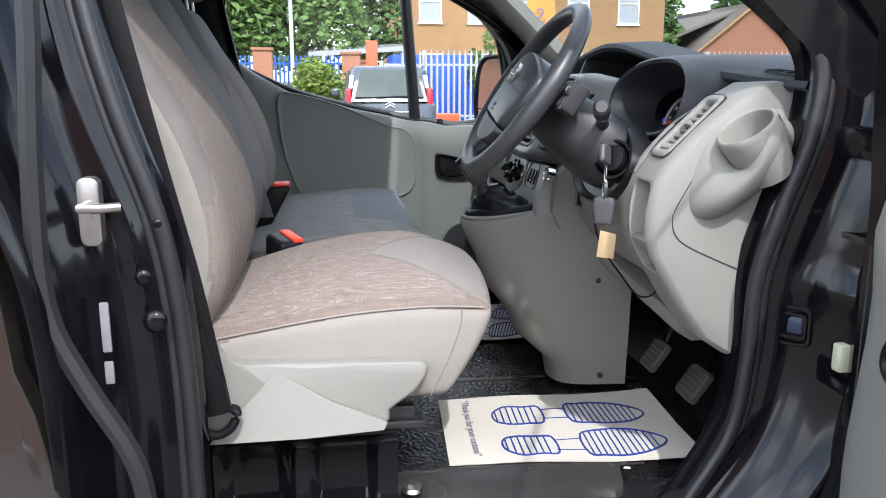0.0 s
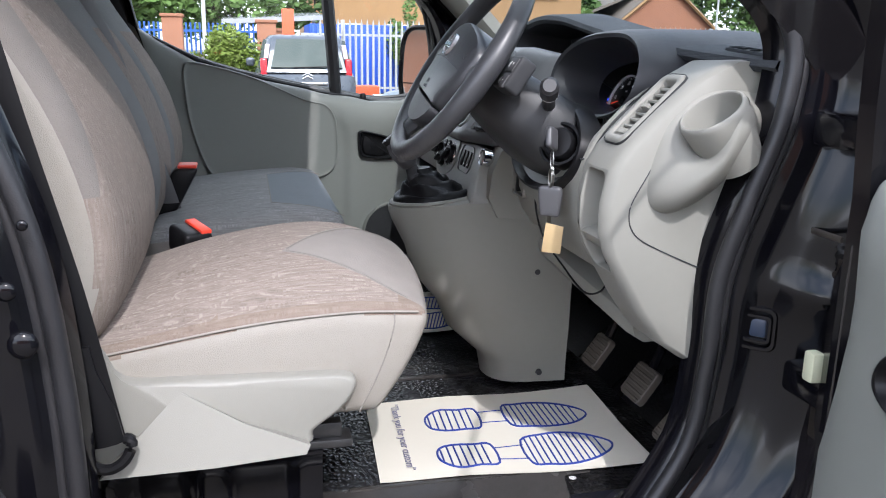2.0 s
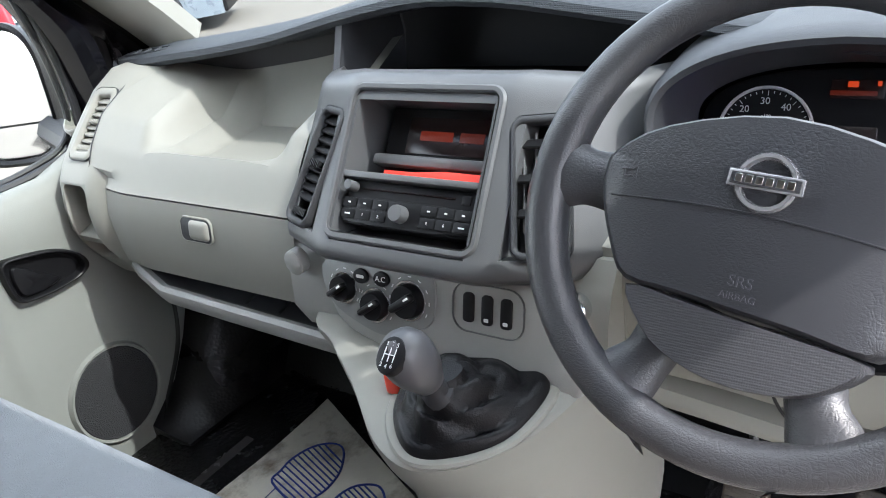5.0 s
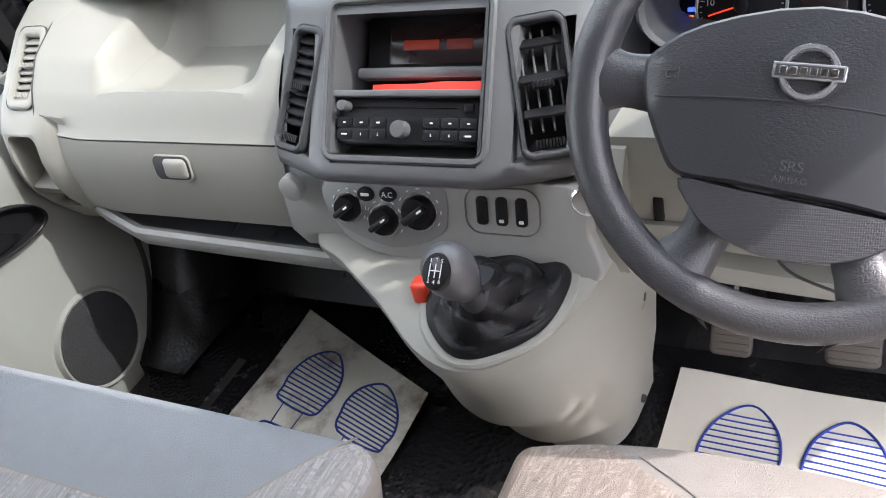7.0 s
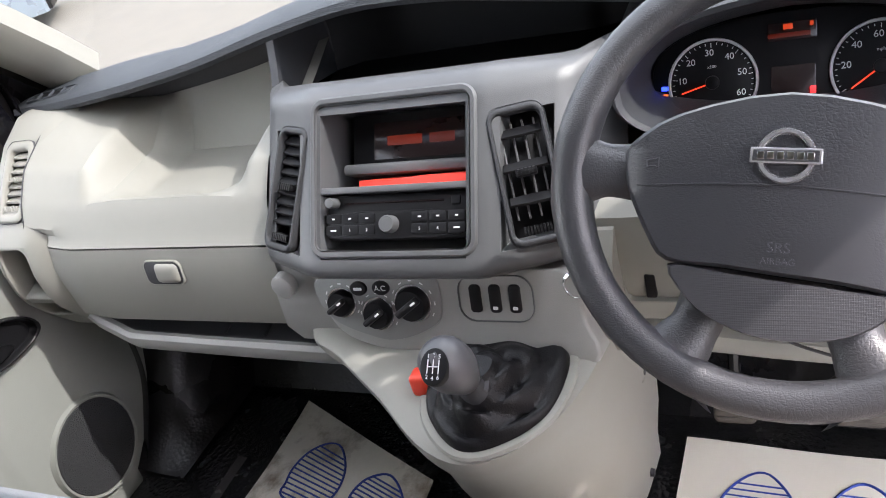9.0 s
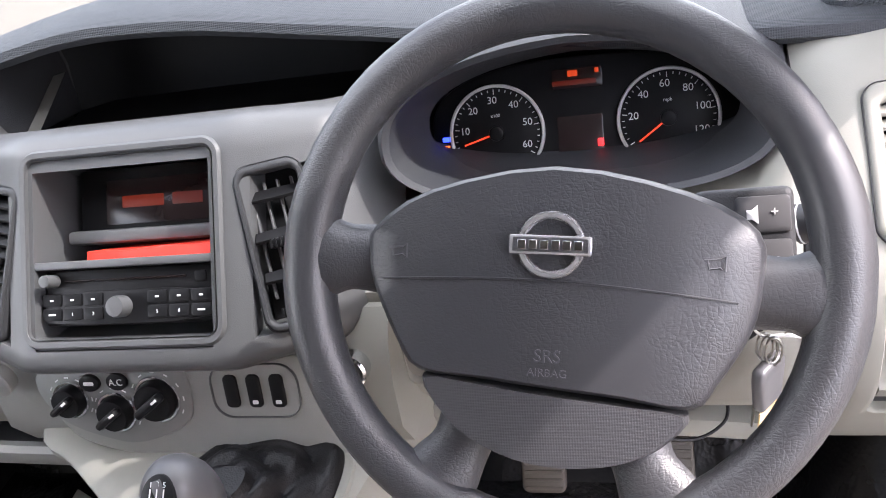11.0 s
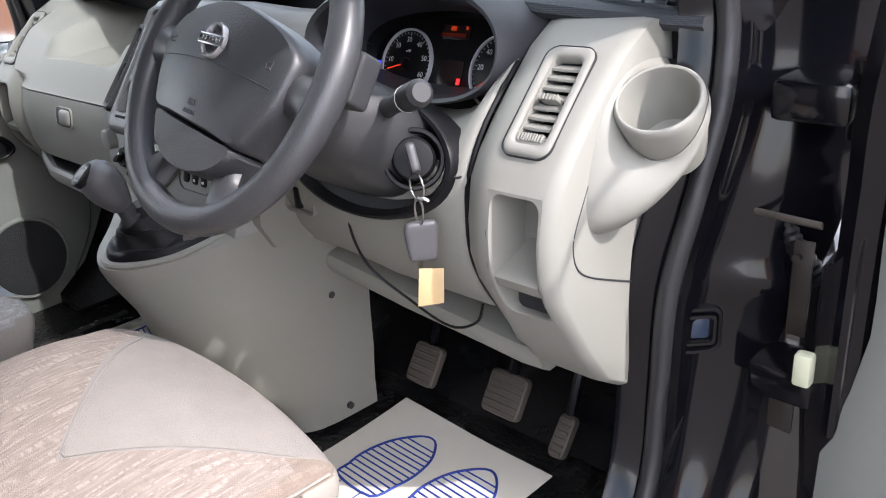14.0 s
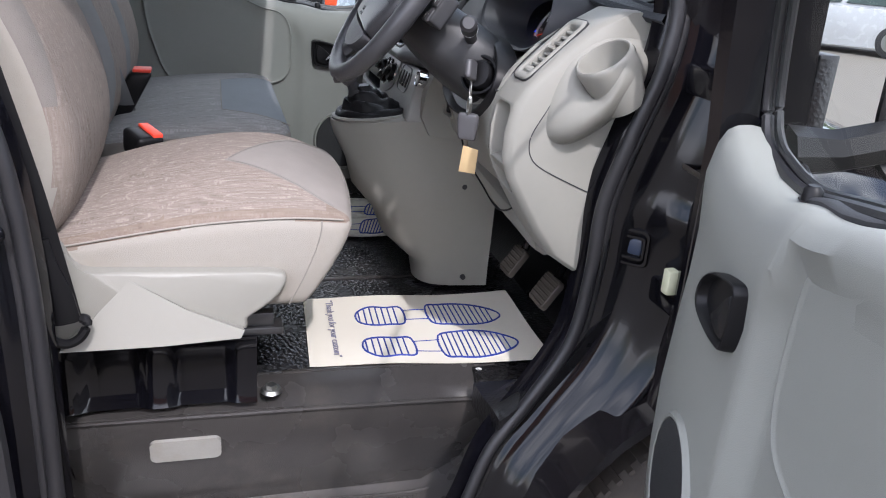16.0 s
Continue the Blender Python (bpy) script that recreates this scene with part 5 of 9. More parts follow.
def bench():
    s = thing("passenger_bench", (0.0, 2.22, FLOOR), "double passenger bench in grey patterned cloth", "seat")
    lo, hi = (-0.22, 1.862, 0.86), (0.228, 2.60, 0.985)
    bm = pillow(lo, hi, 0.04, warp_cushion(lo, hi, 0.020, 0.008), 14, 4)
    top = lambda c, n: n.z > 0.35
    near, far = ((0.058, 1.994), (0.212, 1.894)), ((0.058, 2.408), (0.212, 2.504))
    for a, b in (near, far, ((0.058, 1.5), (0.058, 2.8)), ((0.212, 1.5), (0.212, 2.8))):
        cut(bm, a, b)
    blue = lambda c: 0.058 < c.x < 0.212 and along(near, c.x) < c.y < along(far, c.x)
    part("cushion_cover", keep(bm, lambda c, n: top(c, n) and not blue(c)), BENCHCLOTH, s, "dark grey patterned cloth bench top")
    part("cushion_insert", keep(bm, lambda c, n: top(c, n) and blue(c)), BLUECLOTH, s, "plain blue-grey cloth front insert")
    part("cushion_side", keep(bm, lambda c, n: not top(c, n)), PLAINCLOTH, s, "plain grey cushion side")
    bm2 = bmesh.new()
    ff = warp_cushion(lo, hi, 0.020, 0.008)
    tube(bm2, [ff(Vector((x, y, 0.9845))) for x, y in [(0.058 + 0.154 * (1 - i / 6), along(near, 0.058 + 0.154 * (1 - i / 6))) for i in range(7)] + [(0.058, lerp(1.994, 2.408, i / 14)) for i in range(15)] + [(0.058 + 0.154 * i / 6, along(far, 0.058 + 0.154 * i / 6)) for i in range(7)]], 0.0016, 5)
    part("insert_seam", bm2, SEAM, s)
    bm.free()
    for y0, y1 in ((1.862, 2.225), (2.235, 2.60)):
        def lean(p, yc=(y0 + y1) / 2):
            fy = min(1.0, abs(p.y - yc) / 0.18)
            deep = max(0, (-0.125 - p.x) / 0.145)
            front = eased(BACK_FRONT, p.z) - 0.014 - 0.014 * fy ** 3
            narrow = 1 - 0.20 * max(0, (p.z - 1.25) / 0.31) ** 1.6
            return Vector((front - deep * lerp(0.11, 0.08, max(0, min(1, (p.z - 1.1) / 0.4))), yc + (p.y - yc) * narrow, p.z))
        bm = pillow((-0.27, y0, 0.92), (-0.125, y1, 1.54), 0.05, lean, 10, 4)
        yc = (y0 + y1) / 2
        mid = lambda c, n: n.x > 0.35 and abs(c.y - yc) < 0.12 and c.z < 1.40
        part("backrest_cover", keep(bm, mid), BACKCLOTH, s, "grey patterned cloth backrest centre")
        part("backrest_side", keep(bm, lambda c, n: not mid(c, n)), SHADEGREY, s, "plain grey backrest edge")
        bm.free()
        bm = pillow((-0.43, yc - 0.12, 1.565), (-0.33, yc + 0.12, 1.75), 0.045, None, 5, 4)
        part("headrest", bm, SHADEGREY, s, "grey cloth headrest")
        for y in (yc - 0.05, yc + 0.05):
            bm = bmesh.new()
            tube(bm, [(-0.375, y, 1.50), (-0.385, y, 1.62)], 0.006, 8)
            part("headrest_post", bm, STEEL, s)
    bm = bmesh.new()
    loft(bm, [[(-0.22, y, FLOOR - 0.002), (0.10, y, FLOOR - 0.002), (0.14, y, 0.86), (-0.22, y, 0.86)] for y in (1.84, 2.56)])
    part("bench_box", bm, INNERPAINT, s, "black steel bench frame")
    b = thing("belt_buckle", (-0.12, 2.15, 1.0), "upright black seat-belt buckle with a red button", "buckle")
    bm = pillow((-0.200, 2.04, 0.965), (-0.145, 2.105, 1.085), 0.012, lambda p: Vector((p.x + (p.z - 1.0) * 0.55, p.y, p.z)), 3, 3)
    part("stalk", bm, BLACK, b)
    bm = bmesh.new()
    box(bm, (-0.146, 2.048, 1.083), (-0.104, 2.098, 1.092), 0.003)
    part("button", bm, RED, b, "red release button")
    belt = thing("seat_belt", (-0.35, 2.66, 1.30), "black seat belt with a white-edged tongue by the far pillar", "seat belt")
    bm = bmesh.new()
    tube(bm, curve_points([(-0.40, 2.61, 1.70), (-0.335, 2.60, 1.45), (-0.290, 2.59, 1.31), (-0.25, 2.62, 1.05)], 5), 0.024, 8, flat=0.12, up=Vector((1, 0, 0)))
    part("webbing", bm, BLACK, belt)
    bm = bmesh.new()
    box(bm, (-0.300, 2.572, 1.300), (-0.268, 2.580, 1.318), 0.003)
    box(bm, (-0.292, 2.572, 1.272), (-0.274, 2.580, 1.300), 0.003)
    part("tongue", bm, WHITE, belt, "white and steel belt tongue")
    bm = bmesh.new()
    tube(bm, curve_points([(-0.375, 2.02, 1.56), (-0.315, 1.99, 1.45), (-0.262, 1.97, 1.34), (-0.215, 1.96, 1.20), (-0.180, 1.98, 1.08), (-0.165, 2.06, 0.99)], 6), 0.022, 8, flat=0.12, up=Vector((1, 0, 0)))
    middle = part("middle_webbing", bm, WEBBING, belt, "grey webbing across the middle seat")
    bm = pillow((-0.275, 1.940, 1.285), (-0.250, 1.965, 1.345), 0.006, lambda p: p + Vector((-0.5 * (p.z - 1.31), 0, 0)), 2, 3)
    part("belt_slider", bm, BLACK, middle, "black plastic belt slider")
    return s


bench()

# ---- dashboard ----
PADSMOOTH = material("binnacle_plastic", (0.035, 0.037, 0.042), 0.5, vary=0.1, scale=9, bump=0.2, bump_scale=900)
RADIOLAMP = glowing("radio_display_orange", (0.8, 0.07, 0.01), 0.02)
SHROUD = material("column_shroud_plastic", (0.027, 0.028, 0.030), 0.42, vary=0.1, scale=9, bump=0.12, bump_scale=900)
BADGE = material("worn_badge_metal", (0.52, 0.52, 0.53), 0.26, 0.7, vary=0.1)
dash = thing("dashboard", (0.75, MIDY, 1.0), "two-tone grey moulded dashboard across the cab", "dashboard")
LIP = [(1.10, 1.345), (1.26, 1.362), (1.40, 1.372), (1.66, 1.397), (1.80, 1.424), (1.93, 1.442), (2.06, 1.438), (2.20, 1.400), (2.34, 1.382), (2.50, 1.370), (2.72, 1.345)]
LIPX = [(1.10, 0.700), (1.25, 0.655), (1.45, 0.668), (1.70, 0.690), (MIDY, 0.690), (2.2, 0.680), (2.5, 0.655), (2.72, 0.700)]



def lip_z(y):
    return sum(table(LIP, y + d) for d in (-0.12, -0.08, -0.04, 0.0, 0.04, 0.08, 0.12)) / 7


def lip_x(y):
    return sum(table(LIPX, y + d) for d in (-0.08, -0.04, 0.0, 0.04, 0.08)) / 5


def top_pad():
    bm = bmesh.new()
    rows = []
    for i in range(49):
        y = lerp(1.105, 2.705, i / 48)
        x, z = lip_x(y), lip_z(y)
        edge = table(SCREEN_EDGE, y)
        rows.append([Vector(p) for p in ((x + 0.14, y, z - 0.035), (x + 0.03, y, z - 0.022), (x + 0.004, y, z - 0.020), (x - 0.004, y, z - 0.012), (x, y, z - 0.003), (x + 0.012, y, z), (x + 0.10, y, z + 0.004), (lerp(x, edge, 0.6), y, lerp(z, 1.34, 0.6) + 0.004), (edge, y, 1.325), (edge, y, 1.28))])
    loft(bm, rows, False, False)
    part("top_pad", bm, PAD, dash, "dark textured soft dashboard top")
    # back of the open tray under the lip, coloured black for its shade
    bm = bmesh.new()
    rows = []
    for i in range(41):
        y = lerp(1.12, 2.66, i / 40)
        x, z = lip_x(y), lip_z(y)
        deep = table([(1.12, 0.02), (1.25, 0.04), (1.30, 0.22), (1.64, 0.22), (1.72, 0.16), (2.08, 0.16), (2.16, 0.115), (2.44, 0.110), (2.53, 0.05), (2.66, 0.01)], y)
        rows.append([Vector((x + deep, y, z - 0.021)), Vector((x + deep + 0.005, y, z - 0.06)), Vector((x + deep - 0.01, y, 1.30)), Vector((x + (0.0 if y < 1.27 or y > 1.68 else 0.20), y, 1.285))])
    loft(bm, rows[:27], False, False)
    part("tray_shade", bm, BLACK, dash, "black sheet for the shade in the open tray under the lip")
    # the sheet goes on in dark grey, as shade below the lip
    bm = bmesh.new()
    loft(bm, [[q[0], q[1] + Vector((0, 0, 0.0)), Vector((q[1].x - 0.004, q[1].y, q[1].z - 0.03))] for q in rows[26:38]], False, False)
    part("lip_shade", bm, DARK, dash, "dark sheet for the shade under the dashboard lip")
    bm = bmesh.new()
    x, z = lip_x(2.13), lip_z(2.13)
    loft(bm, [[Vector(p) for p in ((x + 0.004, y, z - 0.019), (x + 0.19, y, z - 0.020), (x + 0.19, y, 1.29), (x - 0.03, y, 1.32), (x - 0.012, y, 1.36))] for y in (2.124, 2.136)])
    part("tray_divider", bm, PADSMOOTH, dash, "dark upright divider under the dashboard lip")
    # demister slots at the driver's end, and at the other
    for f in ((lambda y: y), mirror_y):
        sg = 1 if f(1.0) < 1.5 else -1
        md = Matrix.Translation((lip_x(1.19) + 0.040, f(1.190), lip_z(1.19) + 0.0035)) @ Matrix.Rotation(sg * radians(5), 4, "X") @ Matrix.Rotation(radians(-3), 4, "Y")
        bm = bmesh.new()
        slab(bm, rrect(0.026, 0.112, 0.012), md, 0.006, 0.0006)
        slot = part("demister_slot", bm, BLACK, dash, "black oval demister slot with fins")
        bm = bmesh.new()
        ring(bm, rrect(0.034, 0.120, 0.016), rrect(0.026, 0.112, 0.012), md @ Matrix.Translation((0, 0, 0.0015)), 0.006)
        part("slot_rim", bm, PAD, slot)
        for k in range(3):
            bm = bmesh.new()
            box(bm, (-0.013, -0.001, -0.001), (0.013, 0.001, 0.0032), 0.0005, 1, md @ Matrix.Translation((0, -0.030 + 0.030 * k, 0)) @ Matrix.Rotation(radians(24), 4, "Z"))
            part("fin", bm, PAD, slot)


SCREEN_EDGE = [(1.10, 0.86), (1.25, 0.98), (MIDY, 1.06), (mirror_y(1.25), 0.98), (2.71, 0.86)]
top_pad()

WING = [(0.705, 1.350), (0.650, 1.344), (0.604, 1.319), (0.566, 1.285), (0.548, 1.268), (0.527, 1.247), (0.505, 1.222), (0.489, 1.197), (0.480, 1.150), (0.480, 1.110), (0.489, 1.080), (0.510, 1.044), (0.540, 0.995), (0.577, 0.944), (0.620, 0.915), (0.655, 0.897), (0.700, 0.880)]


def end_panel(f):
    """The light end of the dashboard by a door, with holes for the vent and, at the driver's end, the tray."""
    bm = bmesh.new()
    ys = [1.150, 1.152, 1.158, 1.166, 1.1865, 1.2245, 1.236, 1.246, 1.258, 1.270, 1.280, 1.284]

    def prof(y):
        e = max(0, (1.164 - y) / 0.014)
        g = max(0, (y - 1.242) / 0.042)
        return [(x + 0.014 * e * e + 0.026 * g ** 1.5 + 0.02 * max(0, g - 0.9), z - (0.004 * e if k == 0 else 0)) for k, (x, z) in enumerate(WING)]
    holes = [(4, 5, 2, 5, 0.05)]
    holes.append((3, 6, 7, 11, None))
    g = wall_with_holes(bm, ys, prof, holes)
    # the flank towards the door
    fl = [v.co.copy() for v in g[0]]
    fy = lambda z: 1.149
    rows = [[p for p in fl], [Vector((lerp(p.x, 0.72, 0.35), fy(p.z), lerp(p.z, 1.10, 0.06))) for p in fl], [Vector((0.74, fy(p.z), lerp(p.z, 1.1, 0.05))) for p in fl]]
    loft(bm, rows, False, False)
    if f is mirror_y:
        for v in bm.verts:
            v.co.y = mirror_y(v.co.y)
            if v.co.z < 1.0:
                v.co.x += 0.10 * (1.0 - v.co.z) / 0.12
                v.co.z = lerp(v.co.z, 1.0, 0.7)
    part("end_panel", bm, LIGHT, dash, "light grey moulded dashboard end")
    def sided(mesh):
        for v in mesh.verts:
            v.co.y = f(v.co.y)
    # moulded tray with rounded corners, its shelf and a dark block as the slot's shade
    def skin(y, z):
        return Vector((straight([(b, a) for a, b in reversed(WING[6:13])], z), y, z))
    base_line = rrect(0.060, 0.145, 0.016, 8)

    def dense(line):
        out = []
        for k, a in enumerate(line):
            out.append(a)
            n = (k + 1) % len(line)
            if math.dist(base_line[k], base_line[n]) > 0.012:
                out += [(lerp(a[0], line[n][0], q / 8), lerp(a[1], line[n][1], q / 8)) for q in range(1, 8)]
        return out
    zc, hh, yc = (1.197 + 1.044) / 2, (1.197 - 1.044), (1.166 + 1.236) / 2
    rs = [[skin(yc + x, zc + y) for x, y in dense(rrect(0.0705, hh + 0.0005, 0.0003, 8))]]
    for w, h, r, d in ((0.064, hh - 0.006, 0.014, 0.0), (0.062, hh - 0.008, 0.013, 0.0012), (0.060, hh - 0.010, 0.012, 0.005), (0.052, hh - 0.020, 0.011, 0.056)):
        rs.append([skin(yc + x, zc + y) + Vector((d, 0, -0.1 * d)) for x, y in dense(rrect(w, h, r, 8))])
    bm = bmesh.new()
    loft(bm, rs, True, False)
    bm.faces.new([bm.verts.new(p) for p in rs[-1]])
    sided(bm)
    part("tray", bm, LIGHT, dash, "small tray with rounded corners", 50)
    bm = bmesh.new()
    loft(bm, [[Vector((x, y, z)) for x, z in ((0.484, 1.099), (0.487, 1.103), (0.495, 1.104), (0.545, 1.125), (0.545, 1.080), (0.497, 1.082), (0.490, 1.086))] for y in (1.1715, 1.2305)])
    sided(bm)
    part("tray_shelf", bm, LIGHT, dash, "", 50)
    bm = bmesh.new()
    box(bm, (0.522, 1.172, 1.046), (0.545, 1.230, 1.0810), 0.003)
    sided(bm)
    part("tray_slot_shade", bm, DARK, dash, "dark block for the shade in the slot under the tray shelf")
    # vent: frame, slats, thumb wheel
    m = plane_at((0.5605, 1.2065, 1.2795), 46)
    if f is mirror_y:
        m = plane_at((0.5605, mirror_y(1.2065), 1.2795), 46)
    vent = part_vent("end_vent", m, 0.043, 0.102, 7, LIGHT, LIGHT, True, 0.019)
    return vent


def part_vent(name, m, w, h, slats, frame_mat, slat_mat, wheel=True, rim=0.015):
    bm = bmesh.new()
    ring(bm, rrect(w + rim, h + rim + 0.014, 0.015, 7), rrect(w - 0.003, h + 0.004, 0.009, 7), m @ Matrix.Translation((0, -0.003, 0.003)), 0.012)
    v = part(name, bm, frame_mat, dash, "air vent with tilting slats", 60)
    bm = bmesh.new()
    ring(bm, rrect(w + rim + 0.0022, h + rim + 0.0162, 0.016, 7), rrect(w + rim, h + rim + 0.014, 0.015, 7), m @ Matrix.Translation((0, -0.003, 0.0008)), 0.006)
    part("vent_seam", bm, DARK, v)
    bm = bmesh.new()
    slab(bm, rrect(w, h + 0.008, 0.004), m @ Matrix.Translation((0, 0, -0.030)), 0.004, 0.001)
    part("duct", bm, BLACK, v)
    for i in range(slats):
        y = h / 2 - h * 0.84 * (i + 0.5) / slats - 0.001
        bm = bmesh.new()
        out = [(-w / 2 + 0.003, -0.007), (0, -0.0085), (w / 2 - 0.003, -0.007), (w / 2 - 0.003, 0.005), (0, 0.007), (-w / 2 + 0.003, 0.005)]
        slab(bm, out, m @ Matrix.Translation((0, y, -0.006)) @ Matrix.Rotation(radians(-40), 4, "X"), 0.0032, 0.001, 1)
        part("slat", bm, slat_mat, v)
    if wheel:
        bm = bmesh.new()
        box(bm, (-0.012, -h * 0.03, -0.01), (0.012, h * 0.03, 0.004), 0.002, 2, m)
        for k in range(6):
            box(bm, (-0.011 + k * 0.0042, -h * 0.032, 0.003), (-0.0095 + k * 0.0042, h * 0.032, 0.0052), 0, 1, m)
        part("slider", bm, slat_mat, v)
        bm = bmesh.new()
        for k in range(9):
            box(bm, (-0.016 + k * 0.0036, -h / 2 - 0.001, -0.01), (-0.0138 + k * 0.0036, -h / 2 + 0.008, 0.002), 0.0004, 1, m)
        part("thumb_wheel", bm, slat_mat, v)
    return v


end_panel(lambda y: y)
end_panel(mirror_y)


def cup_holder(f):
    """A round cup held by a pod that swells out of the dashboard's flank."""
    side = (lambda p: p) if f is not mirror_y else (lambda p: Vector((p.x, mirror_y(p.y), p.z)))
    top = Vector((0.604, 1.105, 1.277))
    ax = Vector((-0.74, -0.12, 1.0)).normalized()
    u = Vector((0, 1, 0)).cross(ax).normalized()
    v = ax.cross(u)
    n = 48
    foot = [(0.725, 1.262), (0.725, 1.290), (0.690, 1.305), (0.640, 1.308), (0.600, 1.294), (0.568, 1.264), (0.550, 1.225), (0.540, 1.180), (0.548, 1.146), (0.580, 1.136), (0.628, 1.160), (0.685, 1.210)]
    line = curve_points([(x, z, 0) for x, z in foot], n // 12, True)

    def around(a):
        return u * math.cos(a) + v * math.sin(a)

    def circle(c, r):
        return [c + around(2 * math.pi * i / n) * r for i in range(n)]
    bm = bmesh.new()
    rings = []
    for k in range(17):
        t = k / 16
        row = []
        for i in range(n):
            a = 2 * math.pi * i / n
            deep = 0.003 + 0.036 * max(0.0, math.cos(a - radians(190))) ** 1.2
            p = top - ax * deep + around(a) * (0.0462 - 0.09 * deep + 0.0012)
            end = Vector((line[i].x, 1.1535, line[i].y))
            belly = max(0.0, math.cos(a - radians(285)))
            out = p + Vector((0.006, -0.002, -0.004)) + Vector((0.008, -0.006, -0.024)) * belly - ax * 0.014 * max(0.0, math.cos(a - radians(335)))
            rise = end + Vector((0, -0.014 - 0.030 * belly, 0)) + (p - end) * 0.12
            row.append(side(p * (1 - t) ** 3 + out * 3 * t * (1 - t) ** 2 + rise * 3 * t * t * (1 - t) + end * t ** 3))
        rings.append(row)
    lip = [[lerp(side(top - ax * 0.07), q, 0.93) for q in rings[0]]]
    loft(bm, lip + rings, True, False)
    pod = part("cup_pod", bm, LIGHT, dash, "light grey pod that swells out of the dashboard flank")
    bm = bmesh.new()
    rows = [[side(q) for q in circle(top + ax * d, k)] for d, k in ((-0.082, 0.0345), (-0.060, 0.0385), (-0.030, 0.0430), (-0.008, 0.0455), (-0.001, 0.0458), (0.004, 0.0450), (0.0062, 0.0434), (0.0066, 0.0420), (0.0056, 0.0403), (0.002, 0.0393), (-0.006, 0.0388), (-0.054, 0.0318), (-0.062, 0.0285), (-0.064, 0.022), (-0.064, 0.002))]
    loft(bm, rows, True, False)
    part("cup_ring", bm, LIGHT, pod, "round open cup recess")
    for a in (200, 330):
        bm = bmesh.new()
        w = (u * math.cos(radians(a)) + v * math.sin(radians(a)))
        tube(bm, [side(top + w * 0.0384 - ax * 0.016), side(top + w * 0.0366 - ax * 0.050)], 0.0006, 5)
        part("cup_rib", bm, LIGHT, pod)


cup_holder(lambda y: y)
cup_holder(mirror_y)
# seam of the lower flank cover
bm = bmesh.new()
tube(bm, curve_points([(0.600, 1.1500, 1.290), (0.568, 1.1500, 1.240), (0.540, 1.1500, 1.190), (0.521, 1.1500, 1.155), (0.517, 1.1500, 1.135), (0.523, 1.1495, 1.114), (0.542, 1.1490, 1.097), (0.59, 1.1485, 1.074), (0.655, 1.1480, 1.046)], 5), 0.0011, 6)
part("flank_seam", bm, DARK, dash)

# panel round the steering column, with the slot above its lower lip
bm = bmesh.new()
KNEE = [(0.70, 1.235), (0.636, 1.282), (0.606, 1.300), (0.570, 1.277), (0.542, 1.248), (0.521, 1.220), (0.508, 1.195), (0.501, 1.15), (0.504, 1.10), (0.524, 1.050), (0.546, 1.020), (0.556, 1.012), (0.58, 1.010), (0.70, 1.02)]
ys = [1.288, 1.291, 1.30, 1.32, 1.34, 1.36, 1.40, 1.47, 1.57, 1.63, 1.665, 1.69]


def knee(y):
    e = max(0, (1.298 - y) / 0.010)
    lid = table([(1.295, 1.306), (1.31, 1.278), (1.33, 1.256), (1.36, 1.243), (1.42, 1.234), (1.69, 1.230)], y)
    back = table([(1.50, 0.0), (1.60, 0.016)], y)
    return [(x + 0.008 * e * e + back, z if z < 1.2 else 1.195 + (z - 1.195) * (lid - 1.195) / 0.105) for x, z in KNEE]


wall_with_holes(bm, ys, knee)
part("knee_panel", bm, LIGHT, dash, "light grey knee panel below the wheel")
# lower lip that runs from the dashboard's end to the console, under a dark slot
bm = bmesh.new()
loft(bm, [[Vector((x + dx, y, z + dz)) for x, z in ((0.70, 0.905), (0.612, 0.903), (0.598, 0.912), (0.592, 0.928), (0.596, 0.940), (0.606, 0.944), (0.68, 0.955))] for y, dx, dz in ((1.255, 0.0, 0.002), (1.29, 0.0, 0.0), (1.36, 0.0, 0.006), (1.50, -0.005, 0.02), (1.60, -0.01, 0.035), (1.69, -0.012, 0.045))])
part("lower_lip", bm, LIGHT, dash, "light grey lip under the open slot")
# black block behind the lip, its colour stands for the slot's inner shade
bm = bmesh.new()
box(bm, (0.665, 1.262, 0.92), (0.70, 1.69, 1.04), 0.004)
part("slot_shade", bm, BLACK, dash, "black block for the shade inside the slot below the knee panel")
bm = bmesh.new()
loft(bm, [[Vector((x, y, z)) for x, z in ((0.556, 1.010), (0.585, 0.955), (0.61, 0.930), (0.69, 0.93), (0.69, 1.03))] for y in (1.262, 1.268, 1.284)])
part("slot_end", bm, LIGHT, dash)
bm = bmesh.new()
tube(bm, curve_points([(0.566, 1.2865, 1.00), (0.532, 1.2862, 1.05), (0.511, 1.286, 1.10), (0.508, 1.286, 1.15), (0.515, 1.286, 1.195), (0.548, 1.286, 1.248), (0.61, 1.286, 1.304)], 4), 0.003, 6)
gap = part("panel_gap", bm, BLACK, dash)
bm = bmesh.new()
tube(bm, curve_points([(0.5065, 1.290, 1.196), (0.5055, 1.298, 1.194), (0.5085, 1.312, 1.201), (0.512, 1.335, 1.209), (0.512, 1.36, 1.210)], 4), 0.0014, 6)
part("flap_seam", bm, DARK, gap)
